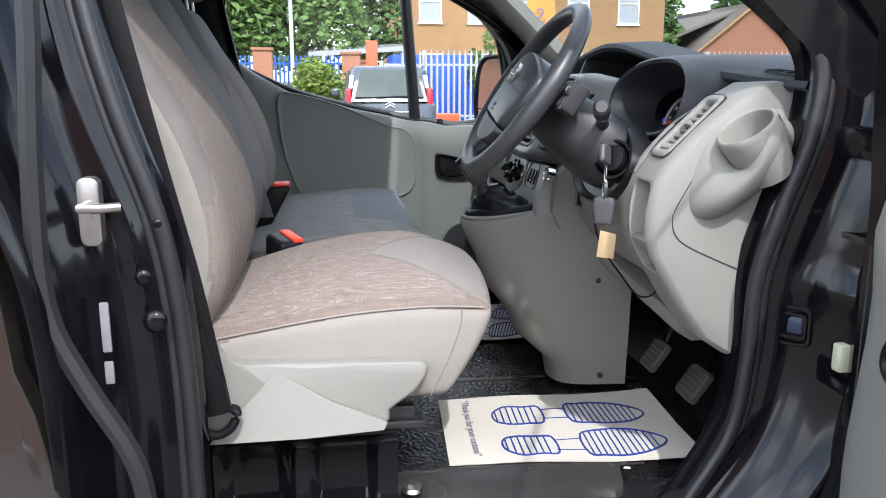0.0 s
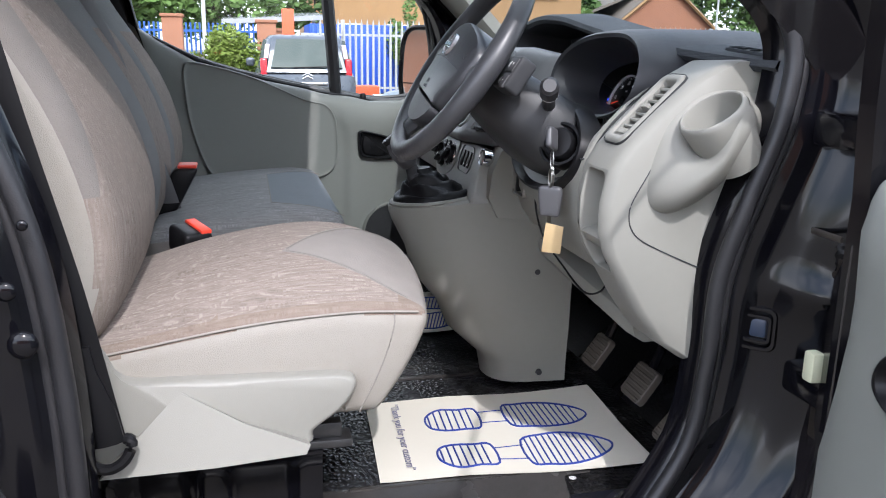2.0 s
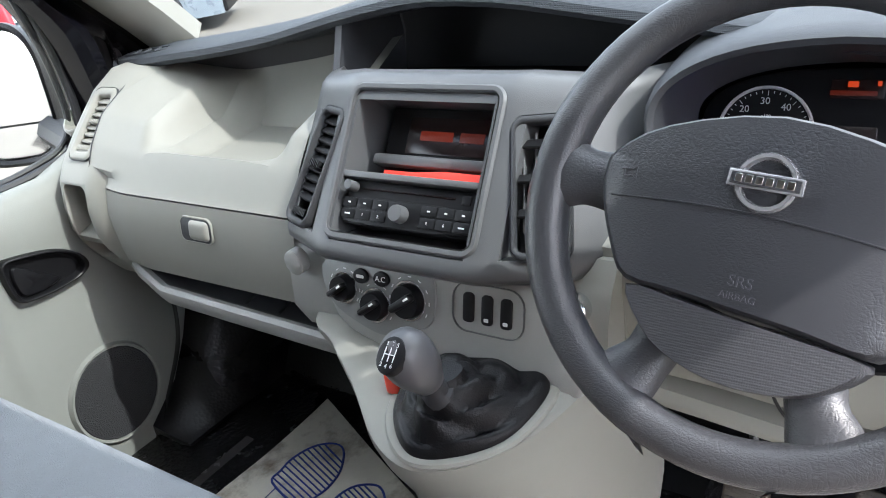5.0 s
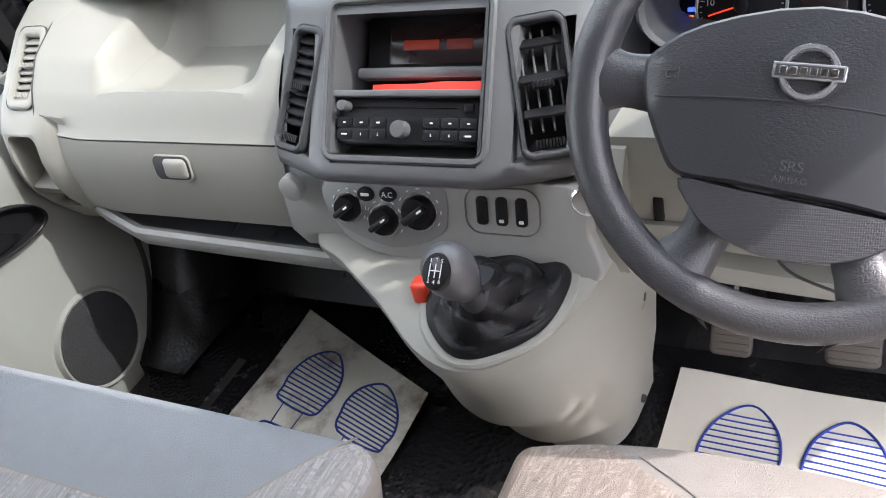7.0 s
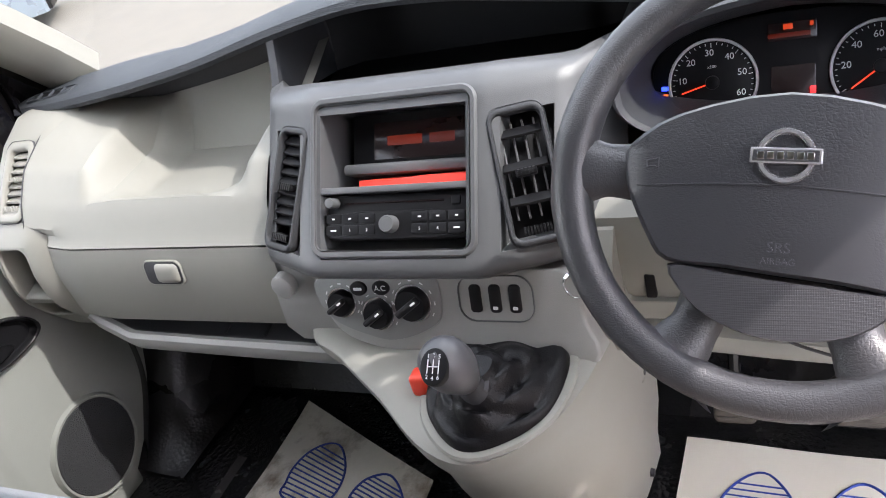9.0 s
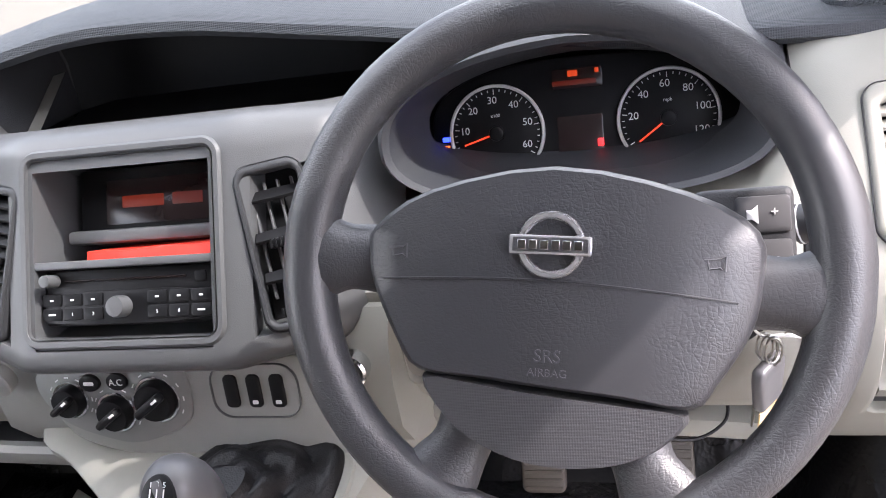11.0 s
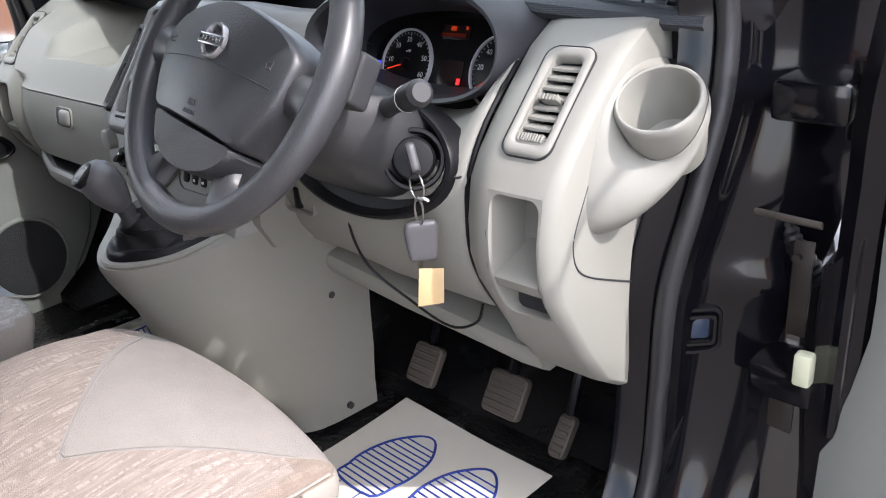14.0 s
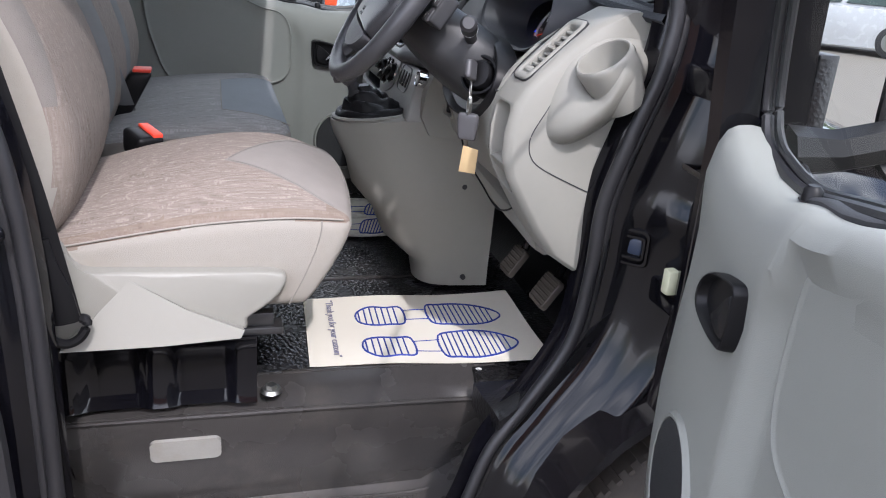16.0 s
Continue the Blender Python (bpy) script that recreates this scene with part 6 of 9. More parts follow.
# headlamp-height switch and bonnet cable
m = plane_at((0.519, 1.622, 1.105), 2)
bm = bmesh.new()
ring(bm, rrect(0.070, 0.050, 0.012), rrect(0.062, 0.042, 0.010), m, 0.01)
part("switch_surround", bm, LIGHT, dash)
bm = bmesh.new()
box(bm, (-0.008, -0.016, -0.01), (0.004, 0.016, 0.003), 0.002, 2, m)
part("levelling_switch", bm, BLACK, dash, "black headlamp levelling switch")
cable = bmesh.new()
tube(cable, curve_points([(0.520, 1.50, 1.14), (0.512, 1.505, 1.09), (0.524, 1.49, 1.03), (0.545, 1.44, 0.985), (0.56, 1.38, 0.955), (0.575, 1.345, 0.965), (0.585, 1.34, 0.99)], 6), 0.0019, 6)
solo("loose_cable", cable, BLACK, "thin black cable hanging under the steering column", "cable")


# glovebox side
def glove_panel():
    bm = bmesh.new()
    PLAIN = [(0.672, 1.338), (0.606, 1.310), (0.560, 1.285), (0.525, 1.245), (0.499, 1.198)]
    SCOOP = [(0.742, 1.318), (0.715, 1.236), (0.592, 1.220), (0.530, 1.250), (0.499, 1.198)]
    top = 31
    REST = [(0.493, 1.190), (0.493, 1.187), (0.484, 1.150), (0.484, 1.115), (0.489, 1.078), (0.498, 1.050), (0.512, 1.040), (0.57, 1.040)]
    ys = [2.105 + 0.0078 * i for i in range(61)]

    def prof(y):
        s = table([(2.47, 0.0), (2.573, 1.0)], y)
        kd = table([(2.43, 1.0), (2.53, 0.0)], y)
        ctrl = [(lip_x(y) + 0.040 + 0.070 * kd, 0, lip_z(y) - 0.024 - 0.040 * kd)]
        for n, (a, b) in enumerate(zip(PLAIN, SCOOP)):
            k = table([(2.13, 0.0), (2.19, 0.7), (2.215, 1.0), (2.385, 1.0), (2.42, 0.65), (2.455, 0.0)], y)
            sink = kd * (0.024, 0.008, 0, 0, 0)[n]
            ctrl.append((lerp(a[0], b[0], k) + sink, 0, lerp(a[1], b[1], k) - sink))
        soft = curve_points(ctrl, 6)
        hard = [Vector(ctrl[i // 6]).lerp(Vector(ctrl[min(i // 6 + 1, len(ctrl) - 1)]), (i % 6) / 6) for i in range(len(soft))]
        g = [(lerp(p.x, q.x, 0.75), lerp(p.z, q.z, 0.75)) for p, q in zip(soft, hard)] + REST
        return [(x + (0.012 * s if i >= top - 2 else 0), z + 0.010 * s * (1 if 6 < i < top - 2 else 0)) for i, (x, z) in enumerate(g)]
    wall_with_holes(bm, ys, prof, [(1, 56, top, top + 1, 0.012)])
    gb = part("glovebox", bm, LIGHT, dash, "light grey glovebox with a scooped tray above it", 30)
    m = plane_at((0.4835, 2.305, 1.152), 10)
    bm = bmesh.new()
    ring(bm, rrect(0.072, 0.040, 0.012), rrect(0.067, 0.035, 0.011), m @ Matrix.Translation((0, 0, 0.0005)), 0.010)
    part("latch_surround", bm, LIGHT, gb)
    bm = bmesh.new()
    slab(bm, rrect(0.068, 0.036, 0.009), m @ Matrix.Translation((0, 0, 0.001)), 0.004, 0.0005)
    part("latch_recess", bm, DARK, gb)
    bm = pillow((-0.014, -0.0155, -0.01), (0.030, 0.0155, 0.007), 0.009, lambda p: m @ p, 3, 3)
    part("latch", bm, LIGHT, gb, "light grey push latch")
    bm = bmesh.new()
    tube(bm, [(x - 0.0004, 2.572, z) for x, z in prof(2.572)[3:]], 0.0012, 6)
    part("side_seam", bm, DARK, gb)
    # open shelf under it
    bm = bmesh.new()
    rows = []
    for y, d in ((2.06, 0.0), (2.10, 0.0), (2.30, 0.0), (2.45, 0.0), (2.53, 0.02), (2.60, 0.05), (2.67, 0.12)):
        zz = table([(2.06, 0.0), (2.40, 0.008), (2.60, 0.035), (2.67, 0.06)], y)
        rows.append([Vector((x + d - 0.014, y, z + zz)) for x, z in ((0.82, 1.045), (0.60, 1.015), (0.525, 1.008), (0.512, 1.014), (0.502, 1.017), (0.495, 1.012), (0.494, 1.000), (0.505, 0.982), (0.56, 0.968), (0.70, 0.965), (0.85, 1.0))])
    loft(bm, [r[3:] for r in rows], False, False)
    part("under_shelf", bm, MID, dash, "grey lip of the open shelf below the glovebox")
    bm = bmesh.new()
    loft(bm, [r[:4] for r in rows], False, False)
    part("shelf_floor", bm, DARK, dash, "dark floor of the open shelf")
    for k in range(6):
        bm = bmesh.new()
        y = 2.13 + 0.075 * k
        tube(bm, [(0.512, y, 1.0135), (0.60, y + 0.01, 1.0215)], 0.0028, 6)
        part("shelf_rib", bm, DARK, dash)
    # black block that gives the open shelf its shaded depth
    bm = bmesh.new()
    box(bm, (0.56, 2.07, 1.03), (0.90, 2.66, 1.20), 0.01)
    part("shelf_shade", bm, BLACK, dash)


glove_panel()


# ---- centre stack ----
FACEGREY = material("heater_face_plastic", (0.20, 0.205, 0.20), 0.4, vary=0.08, scale=6, bump=0.08, bump_scale=1000)


def centre_stack():
    a = 36
    o = Vector((0.508, 1.902, 1.276))
    m = plane_at(o, a)
    # one moulded body with openings for the niche and two vents
    def setback(y):
        q = abs(y - 1.902)
        return 0.0 if q < 0.112 else 0.42 * (q - 0.112) + (1.6 * (q - 0.205) if q > 0.205 else 0)

    def prof(y):
        d = setback(y)
        q = abs(y - 1.902)
        low = 0.010 * max(0, (q - 0.12) / 0.12)
        line = [(1.350, 0), (1.338, 0), (1.322, 0), (1.205, 0), (1.196, 0), (1.186, 0)]
        pts = [(0.72, 1.305 - low * 2), (0.66, 1.340 - low * 2), (0.600 + d, 1.362 - low * 2), (0.576 + d, 1.361 - low * 2)]
        pts += [(0.448 + 0.734 * (z - 1.195) + d, z - low * (1 if z > 1.3 else -0.3)) for z, _ in line]
        return pts + [(0.441 + d, 1.176), (0.448 + d, 1.168), (0.52 + d, 1.160)]
    bm = bmesh.new()
    ys = [2.142, 2.138, 2.125, 2.098, 2.082, 2.034, 2.028, 2.019, 2.008, 1.999, 1.95, 1.902, 1.85, 1.805, 1.797, 1.786, 1.778, 1.767, 1.711, 1.694, 1.670, 1.652, 1.648]
    wall_with_holes(bm, ys, prof, [(4, 5, 6, 8, 0.05), (9, 13, 5, 8, 0.125), (17, 18, 6, 8, 0.05)])
    part("stack_body", bm, STACK, dash, "dark grey moulded centre stack", 62)
    for y, tn, nm, wide in ((2.058, -20, "left", 0.049), (1.739, 20, "right", 0.057)):
        z = 1.2635
        mm = plane_at((0.448 + 0.734 * (z - 1.195) + setback(y) - 0.002, y, z), a, tn)
        vent = part_vent("centre_vent", mm, wide, 0.136, 9 if nm == "left" else 3, DARK, BLACK, True, 0.008)
        for k in range(0 if nm == "left" else 4):
            bm = bmesh.new()
            box(bm, (-0.020 + 0.013 * k - 0.0012, -0.050, -0.020), (-0.020 + 0.013 * k + 0.0012, 0.060, -0.011), 0.0006, 1, mm)
            part("vane", bm, STACK, vent, "upright vane behind the slats")
    # bezel round the niche
    n = 6
    w, h = 0.222, 0.196
    bm = bmesh.new()
    ring(bm, rrect(w, h, 0.020, n), rrect(w - 0.018, h - 0.020, 0.010, n), m @ Matrix.Translation((0, 0, 0.003)), 0.02)
    part("bezel", bm, STACK, dash, "dark grey bezel round the radio", 25)
    # niche walls
    bm = bmesh.new()
    iw, ih = w - 0.018, h - 0.020
    rs = [[m @ Vector((x, y, 0.004)) for x, y in rrect(iw, ih, 0.010, n)], [m @ Vector((x * 0.96, y * 0.96, -0.11)) for x, y in rrect(iw, ih, 0.010, n)]]
    loft(bm, rs, True, False)
    bm.faces.new([bm.verts.new(p + Vector((0.0005, 0, 0))) for p in rs[1]])
    part("niche", bm, STACK, dash, "deep dark niche above the radio")
    # display unit in the niche
    bm = bmesh.new()
    box(bm, (-iw / 2 + 0.02, 0.005, -0.105), (iw / 2 - 0.004, ih / 2 - 0.004, -0.050), 0.004, 2, m)
    disp = part("display_unit", bm, BLACK, dash, "black radio display unit")
    bm = bmesh.new()
    slab(bm, rrect(0.135, 0.046, 0.003), m @ Matrix.Translation((0.018, 0.048, -0.0485)), 0.002, 0.0005)
    part("screen", bm, SCREEN, disp)
    bm = bmesh.new()
    slab(bm, rrect(0.048, 0.012, 0.001), m @ Matrix.Translation((-0.006, 0.048, -0.0478)), 0.001, 0.0002)
    part("lit_readout", bm, RADIOLAMP, disp, "glowing orange display digits")
    bm = bmesh.new()
    slab(bm, rrect(0.034, 0.012, 0.001), m @ Matrix.Translation((0.045, 0.048, -0.0478)), 0.001, 0.0002)
    part("lit_readout", bm, DIMORANGE, disp, "dim orange display digits")
    bm = bmesh.new()
    box(bm, (-iw / 2 + 0.016, 0.006, -0.105), (iw / 2 - 0.003, 0.020, -0.034), 0.004, 2, m)
    part("display_sill", bm, STACK, disp)
    # shelf over the radio with the red folder
    bm = bmesh.new()
    box(bm, (-iw / 2, -0.020, -0.11), (iw / 2, -0.012, 0.000), 0.002, 2, m)
    part("niche_shelf", bm, STACK, dash)
    bm = bmesh.new()
    out = [(-0.060, -0.030), (-0.01, -0.022), (0.04, -0.014), (0.098, -0.010), (0.098, -0.09), (0.0, -0.09)]
    rs = []
    for th in (-0.0115, -0.0060):
        rs.append([m @ Vector((x, th + (0.004 if x > 0 and th > -0.01 else 0) - (0.20 * (z + 0.01) if th > -0.01 else 0.0), z)) for x, z in out])
    loft(bm, rs)
    fo = solo("red_folder", bm, REDCARD, "bright red document folder lying in the radio niche", "folder")
    bm = bmesh.new()
    loft(bm, [[m @ Vector((x, th, z)) for x, z in [(-0.070, -0.034), (-0.052, -0.026), (-0.03, -0.030), (-0.03, -0.08), (-0.05, -0.08)]] for th in (-0.0117, -0.0108)])
    solo("paper_sheet", bm, PAPER, "white paper edge sticking out under the red folder", "paper")
    # radio
    rd = thing("car_radio", m @ Vector((0, -0.06, -0.1)), "black car radio with a round volume knob and button rows", "radio")
    bm = bmesh.new()
    box(bm, (-0.093, -0.076, -0.10), (0.095, -0.021, -0.010), 0.003, 2, m)
    part("radio_body", bm, BLACK, rd)
    bm = bmesh.new()
    box(bm, (-0.070, -0.0325, -0.012), (0.065, -0.0305, -0.0085), 0.0005, 1, m)
    part("disc_slot", bm, SCREEN, rd)
    bm = bmesh.new()
    slab(bm, [(-0.090, -0.082), (-0.05, -0.0845), (0.05, -0.0845), (0.092, -0.080), (0.092, -0.056), (0.05, -0.052), (-0.05, -0.052), (-0.090, -0.056)], m @ Matrix.Translation((0, 0.010, -0.006)), 0.004, 0.001)
    part("button_panel", bm, BLACK, rd)
    for kx, ky, r, mm in ((-0.002, -0.058, 0.0105, STACK), (-0.080, -0.031, 0.0065, STACK)):
        bm = bmesh.new()
        loft(bm, [[m @ Vector((kx + r * k * math.cos(t), ky + r * k * math.sin(t), z)) for t in [2 * math.pi * i / 20 for i in range(20)]] for k, z in ((1.0, -0.008), (1.0, 0.004), (0.9, 0.008), (0.5, 0.0085), (0.02, 0.0083))])
        part("knob", bm, mm, rd, "dark grey turning knob")
    for row, yy in ((0, -0.050), (1, -0.064)):
        for k in range(8):
            x = -0.082 + k * 0.0235
            if abs(x + 0.002) < 0.014:
                continue
            bm = bmesh.new()
            slab(bm, rrect(0.0215, 0.012, 0.002), m @ Matrix.Translation((x, yy, -0.0050)), 0.003, 0.0005)
            b = part("button", bm, BLACK, rd)
            if row == 1 and 1 <= k <= 6:
                lettering(("1", "2", "3", "4", "5", "6")[k - 1], 0.0048, m @ Matrix.Translation((x, yy, -0.0047)), WHITEPRINT, b, "numeral", 0.0002)
            else:
                bm = bmesh.new()
                slab(bm, rrect(0.004 if row == 0 else 0.008, 0.0018, 0.0005), m @ Matrix.Translation((x, yy, -0.0046)), 0.0004, 0.0001)
                part("print_bar", bm, WHITEPRINT, b)
    bm = bmesh.new()
    slab(bm, rrect(0.012, 0.010, 0.002), m @ Matrix.Translation((0.080, -0.032, -0.0085)), 0.003, 0.0008)
    part("eject_button", bm, BLACK, rd)
    # heater panel
    mh = plane_at((0.4525, 1.870, 1.108), 17)
    bm = bmesh.new()
    out = curve_points([(-0.155, 0.058, 0), (0.0, 0.054, 0), (0.165, 0.058, 0), (0.185, 0.0, 0), (0.195, -0.052, 0), (0.10, -0.056, 0), (0.0, -0.054, 0), (-0.10, -0.042, 0), (-0.150, -0.012, 0)], 4, True)
    slab(bm, [(p.x, p.y) for p in out], mh, 0.08, 0.006, 3)
    heat = part("heater_panel", bm, MID, dash, "mid grey heater control panel")
    bm = bmesh.new()
    out = curve_points([(-0.156, 0.052, 0), (-0.02, 0.054, 0), (0.008, 0.050, 0), (0.010, 0.006, 0), (-0.006, -0.014, 0), (-0.05, -0.031, 0), (-0.09, -0.029, 0), (-0.150, -0.002, 0)], 4, True)
    slab(bm, [(p.x, p.y) for p in out], mh @ Matrix.Translation((0, 0, 0.003)), 0.006, 0.002)
    part("heater_face", bm, FACEGREY, heat, "dark face behind the heater knobs")
    for kx, ky, r in ((-0.127, 0.018, 0.0170), (-0.076, 0.004, 0.0185), (-0.026, 0.018, 0.0215)):
        bm = bmesh.new()
        ring(bm, ellipse(r + 0.004, r + 0.004), ellipse(r, r), mh @ Matrix.Translation((kx, ky, 0.005)), 0.004)
        kn = part("knob_ring", bm, CHROME, heat)
        bm = bmesh.new()
        loft(bm, [[mh @ Vector((kx + r * k * math.cos(t), ky + r * k * math.sin(t), z)) for t in [2 * math.pi * i / 24 for i in range(24)]] for k, z in ((0.98, 0.002), (0.97, 0.012), (0.90, 0.015), (0.02, 0.015))])
        box(bm, (-r * 0.85, -r * 0.24, 0.012), (r * 0.85, r * 0.24, 0.026), 0.004, 2, mh @ Matrix.Translation((kx, ky, 0)) @ Matrix.Rotation(radians(35), 4, "Z"))
        kk = part("knob", bm, BLACK, heat, "round black heater knob with a grip bar")
        bm = bmesh.new()
        box(bm, (r * 0.45, -0.0012, 0.0258), (r * 0.80, 0.0012, 0.0266), 0, 1, mh @ Matrix.Translation((kx, ky, 0)) @ Matrix.Rotation(radians(35), 4, "Z"))
        part("pointer", bm, WHITEPRINT, kk)
        bm = bmesh.new()
        for i in range(9):
            t = radians(-30 + 240 * i / 8)
            box(bm, (-0.0022, -0.0006, 0.0030), (0.0022, 0.0006, 0.0036), 0, 1, mh @ Matrix.Translation((kx + (r + 0.0075) * math.cos(t), ky + (r + 0.0075) * math.sin(t), 0)) @ Matrix.Rotation(t + radians(90), 4, "Z"))
        part("dial_marks", bm, WHITEPRINT, heat)
    for kx, ky, body in ((-0.099, 0.037, ""), (-0.067, 0.038, "A.C")):
        bm = bmesh.new()
        slab(bm, ellipse(0.012, 0.0095, 20), mh @ Matrix.Translation((kx, ky, 0.007)), 0.006, 0.002)
        b = part("push_button", bm, BLACK, heat, "oval black push button")
        if body:
            lettering(body, 0.010, mh @ Matrix.Translation((kx, ky, 0.0073)), WHITEPRINT, b, "lettering", 0.0002)
        else:
            bm = bmesh.new()
            slab(bm, rrect(0.012, 0.004, 0.0015), mh @ Matrix.Translation((kx, ky, 0.0073)), 0.0003, 0.0001)
            part("print_bar", bm, WHITEPRINT, b)
    bm = bmesh.new()
    ring(bm, rrect(0.094, 0.058, 0.020), rrect(0.091, 0.055, 0.0185), mh @ Matrix.Translation((0.081, 0.024, 0.0015)), 0.004)
    part("switch_outline", bm, STACK, heat)
    for k in range(3):
        bm = bmesh.new()
        slab(bm, rrect(0.0145, 0.035, 0.005), mh @ Matrix.Translation((0.056 + 0.0245 * k, 0.024, 0.003)), 0.006, 0.002)
        b = part("rocker_switch", bm, BLACK, heat, "black rocker switch")
        if k:
            bm = bmesh.new()
            slab(bm, rrect(0.006, 0.004, 0.001), mh @ Matrix.Translation((0.056 + 0.0245 * k, 0.013, 0.0034)), 0.0004, 0.0001)
            part("print_bar", bm, WHITEPRINT, b)
    # blank on the left and the lighter socket on the right of it
    bm = bmesh.new()
    loft(bm, [[Vector((0.466, 2.088 + 0.016 * k * math.cos(t), 1.142 + 0.018 * k * math.sin(t))) - Vector((d, 0, 0)) for i, t in enumerate([2 * math.pi * j / 20 for j in range(20)])] for k, d in ((1, -0.01), (1, 0.004), (0.85, 0.006), (0.02, 0.006))])
    part("blank_plug", bm, MID, heat)
    # light cheeks on both sides of the heater panel
    for y0, y1 in ((2.03, 2.115), (1.655, 1.71)):
        bm = bmesh.new()
        loft(bm, [[Vector((x, y, z)) for x, z in ((0.515, 1.185), (0.492, 1.16), (0.476, 1.12), (0.470, 1.07), (0.49, 1.03), (0.60, 1.02), (0.60, 1.185))] for y in (y0, (y0 + y1) / 2, y1)])
        part("cheek", bm, MID if y0 > 1.9 else LIGHT, dash)
    bm = bmesh.new()
    ml = plane_at((0.470, 1.690, 1.146), 12)
    loft(bm, [[ml @ Vector((0.0175 * k * math.cos(t), 0.0175 * k * math.sin(t), d)) for t in [2 * math.pi * j / 20 for j in range(20)]] for k, d in ((1, -0.01), (1, 0.006), (0.85, 0.008), (0.72, 0.004), (0.70, -0.02), (0.02, -0.02))])
    part("lighter_socket", bm, CHROME, dash, "chrome lighter socket")


DIMORANGE = glowing("dim_orange_display", (0.6, 0.05, 0.01), 0.012)
centre_stack()


# ---- gear console ----
NOSE = [(0.655, 1.0), (0.681, 1.0), (0.774, 0.60), (0.909, 0.21), (1.037, 0.0), (1.10, 0.0)]
CT = [(0.66, 1.655), (0.54, 1.660), (0.44, 1.675), (0.37, 1.700), (0.315, 1.745), (0.292, 1.800), (0.312, 1.862), (0.37, 1.935), (0.43, 2.02), (0.48, 2.085), (0.66, 2.095)]
CB = [(0.665, 1.685), (0.60, 1.690), (0.565, 1.695), (0.53, 1.708), (0.508, 1.735), (0.500, 1.775), (0.512, 1.82), (0.55, 1.86), (0.60, 1.885), (0.65, 1.90), (0.72, 1.91)]


def console():
    c = thing("gear_console", (0.5, 1.8, FLOOR), "light grey gear-lever console that tapers to the floor", "console")
    bm = bmesh.new()
    rings = []
    top_z = lambda x: 1.037 + 0.16 * (x - 0.29)
    for z in (0.655, 0.70, 0.76, 0.82, 0.88, 0.94, 1.0, 1.02):
        t = table(NOSE, z)
        raw = [(lerp(a[0], b[0], t), lerp(a[1], b[1], t)) for a, b in zip(CT, CB)]
        f = (z - 0.655) / (1.02 - 0.655)
        rings.append([Vector((p.x, p.y, lerp(0.655, top_z(p.x) - 0.014, f))) for p in curve_points([(x, y, 0) for x, y in raw], 4)])
    full = [Vector((p.x, p.y, 0)) for p in curve_points([(x, y, 0) for x, y in CT], 4)]
    cx, cy = 0.45, 1.84
    for k, dz in ((0.985, -0.004), (0.94, 0.0), (0.80, 0.002), (0.4, 0.004), (0.05, 0.004)):
        rings.append([Vector((cx + (p.x - cx) * k, cy + (p.y - cy) * k, top_z(cx + (p.x - cx) * k) + dz)) for p in full])
    loft(bm, rings, True, False)
    part("shell", bm, LIGHT, c)
    for x, y, z in ((0.605, 1.686, 0.678), (0.584, 1.668, 0.910)):
        bm = bmesh.new()
        bmesh.ops.create_cone(bm, cap_ends=True, segments=12, radius1=0.007, radius2=0.006, depth=0.006, matrix=Matrix.Translation((x, y, z)) @ Matrix.Rotation(radians(90), 4, "X"))
        part("screw", bm, DARK, c, "dark cross-head screw")
    bm = bmesh.new()
    ring(bm, rrect(0.030, 0.030, 0.008), rrect(0.024, 0.024, 0.006), Matrix.Translation((0.584, 1.668, 0.910)) @ Matrix.Rotation(radians(90), 4, "X"), 0.006)
    part("screw_boss", bm, LIGHT, c)
    # hazard switch
    bm = pillow((0.372, 1.864, 1.050), (0.396, 1.886, 1.080), 0.006, None, 2, 3)
    part("red_switch", bm, RED, c, "small red switch beside the gaiter")
    # gear lever
    g = thing("gear_lever", (0.39, 1.785, 1.05), "grey gear knob on a black leatherette gaiter", "gear lever")
    bm = bmesh.new()
    n = 32
    rings = []
    base = curve_points([(0.306, 1.808, 0), (0.318, 1.757, 0), (0.365, 1.714, 0), (0.44, 1.708, 0), (0.468, 1.765, 0), (0.462, 1.828, 0), (0.42, 1.868, 0), (0.350, 1.858, 0)], 12, True)
    bc = Vector((0.390, 1.788, 0))
    tip = Vector((0.362, 1.786, 1.076))
    prof = [(1.0, -0.006), (1.0, 0.002), (0.985, 0.008), (0.95, 0.013), (0.90, 0.016), (0.85, 0.017), (0.80, 0.0165), (0.76, 0.018), (0.71, 0.024), (0.655, 0.032), (0.60, 0.038), (0.55, 0.0395), (0.505, 0.0385), (0.47, 0.040), (0.43, 0.046), (0.385, 0.053), (0.34, 0.0575), (0.30, 0.058), (0.265, 0.0575), (0.235, 0.061), (0.205, 0.066)]
    for k, (s, lift) in enumerate(prof):
        f = min(1, max(0, (1.0 - s) / 0.75))
        cen = bc.lerp(Vector((tip.x, tip.y, 0)), f)
        amp = math.sin(math.pi * k / (len(prof) - 1)) ** 1.2
        ring_pts = []
        for i, p in enumerate(base):
            a = 2 * math.pi * i / len(base)
            pleat = abs(math.sin(2.5 * a + 0.35 * k + 0.6)) - 0.6
            sag = 0.5 + 0.5 * math.cos(a - 2.6)
            q = cen + (p - bc) * s * (1 + 0.075 * pleat * amp)
            ring_pts.append(Vector((q.x, q.y, top_z(q.x) + lift * (1 - 0.18 * sag * amp) + 0.010 * pleat * amp)))
        rings.append(ring_pts)
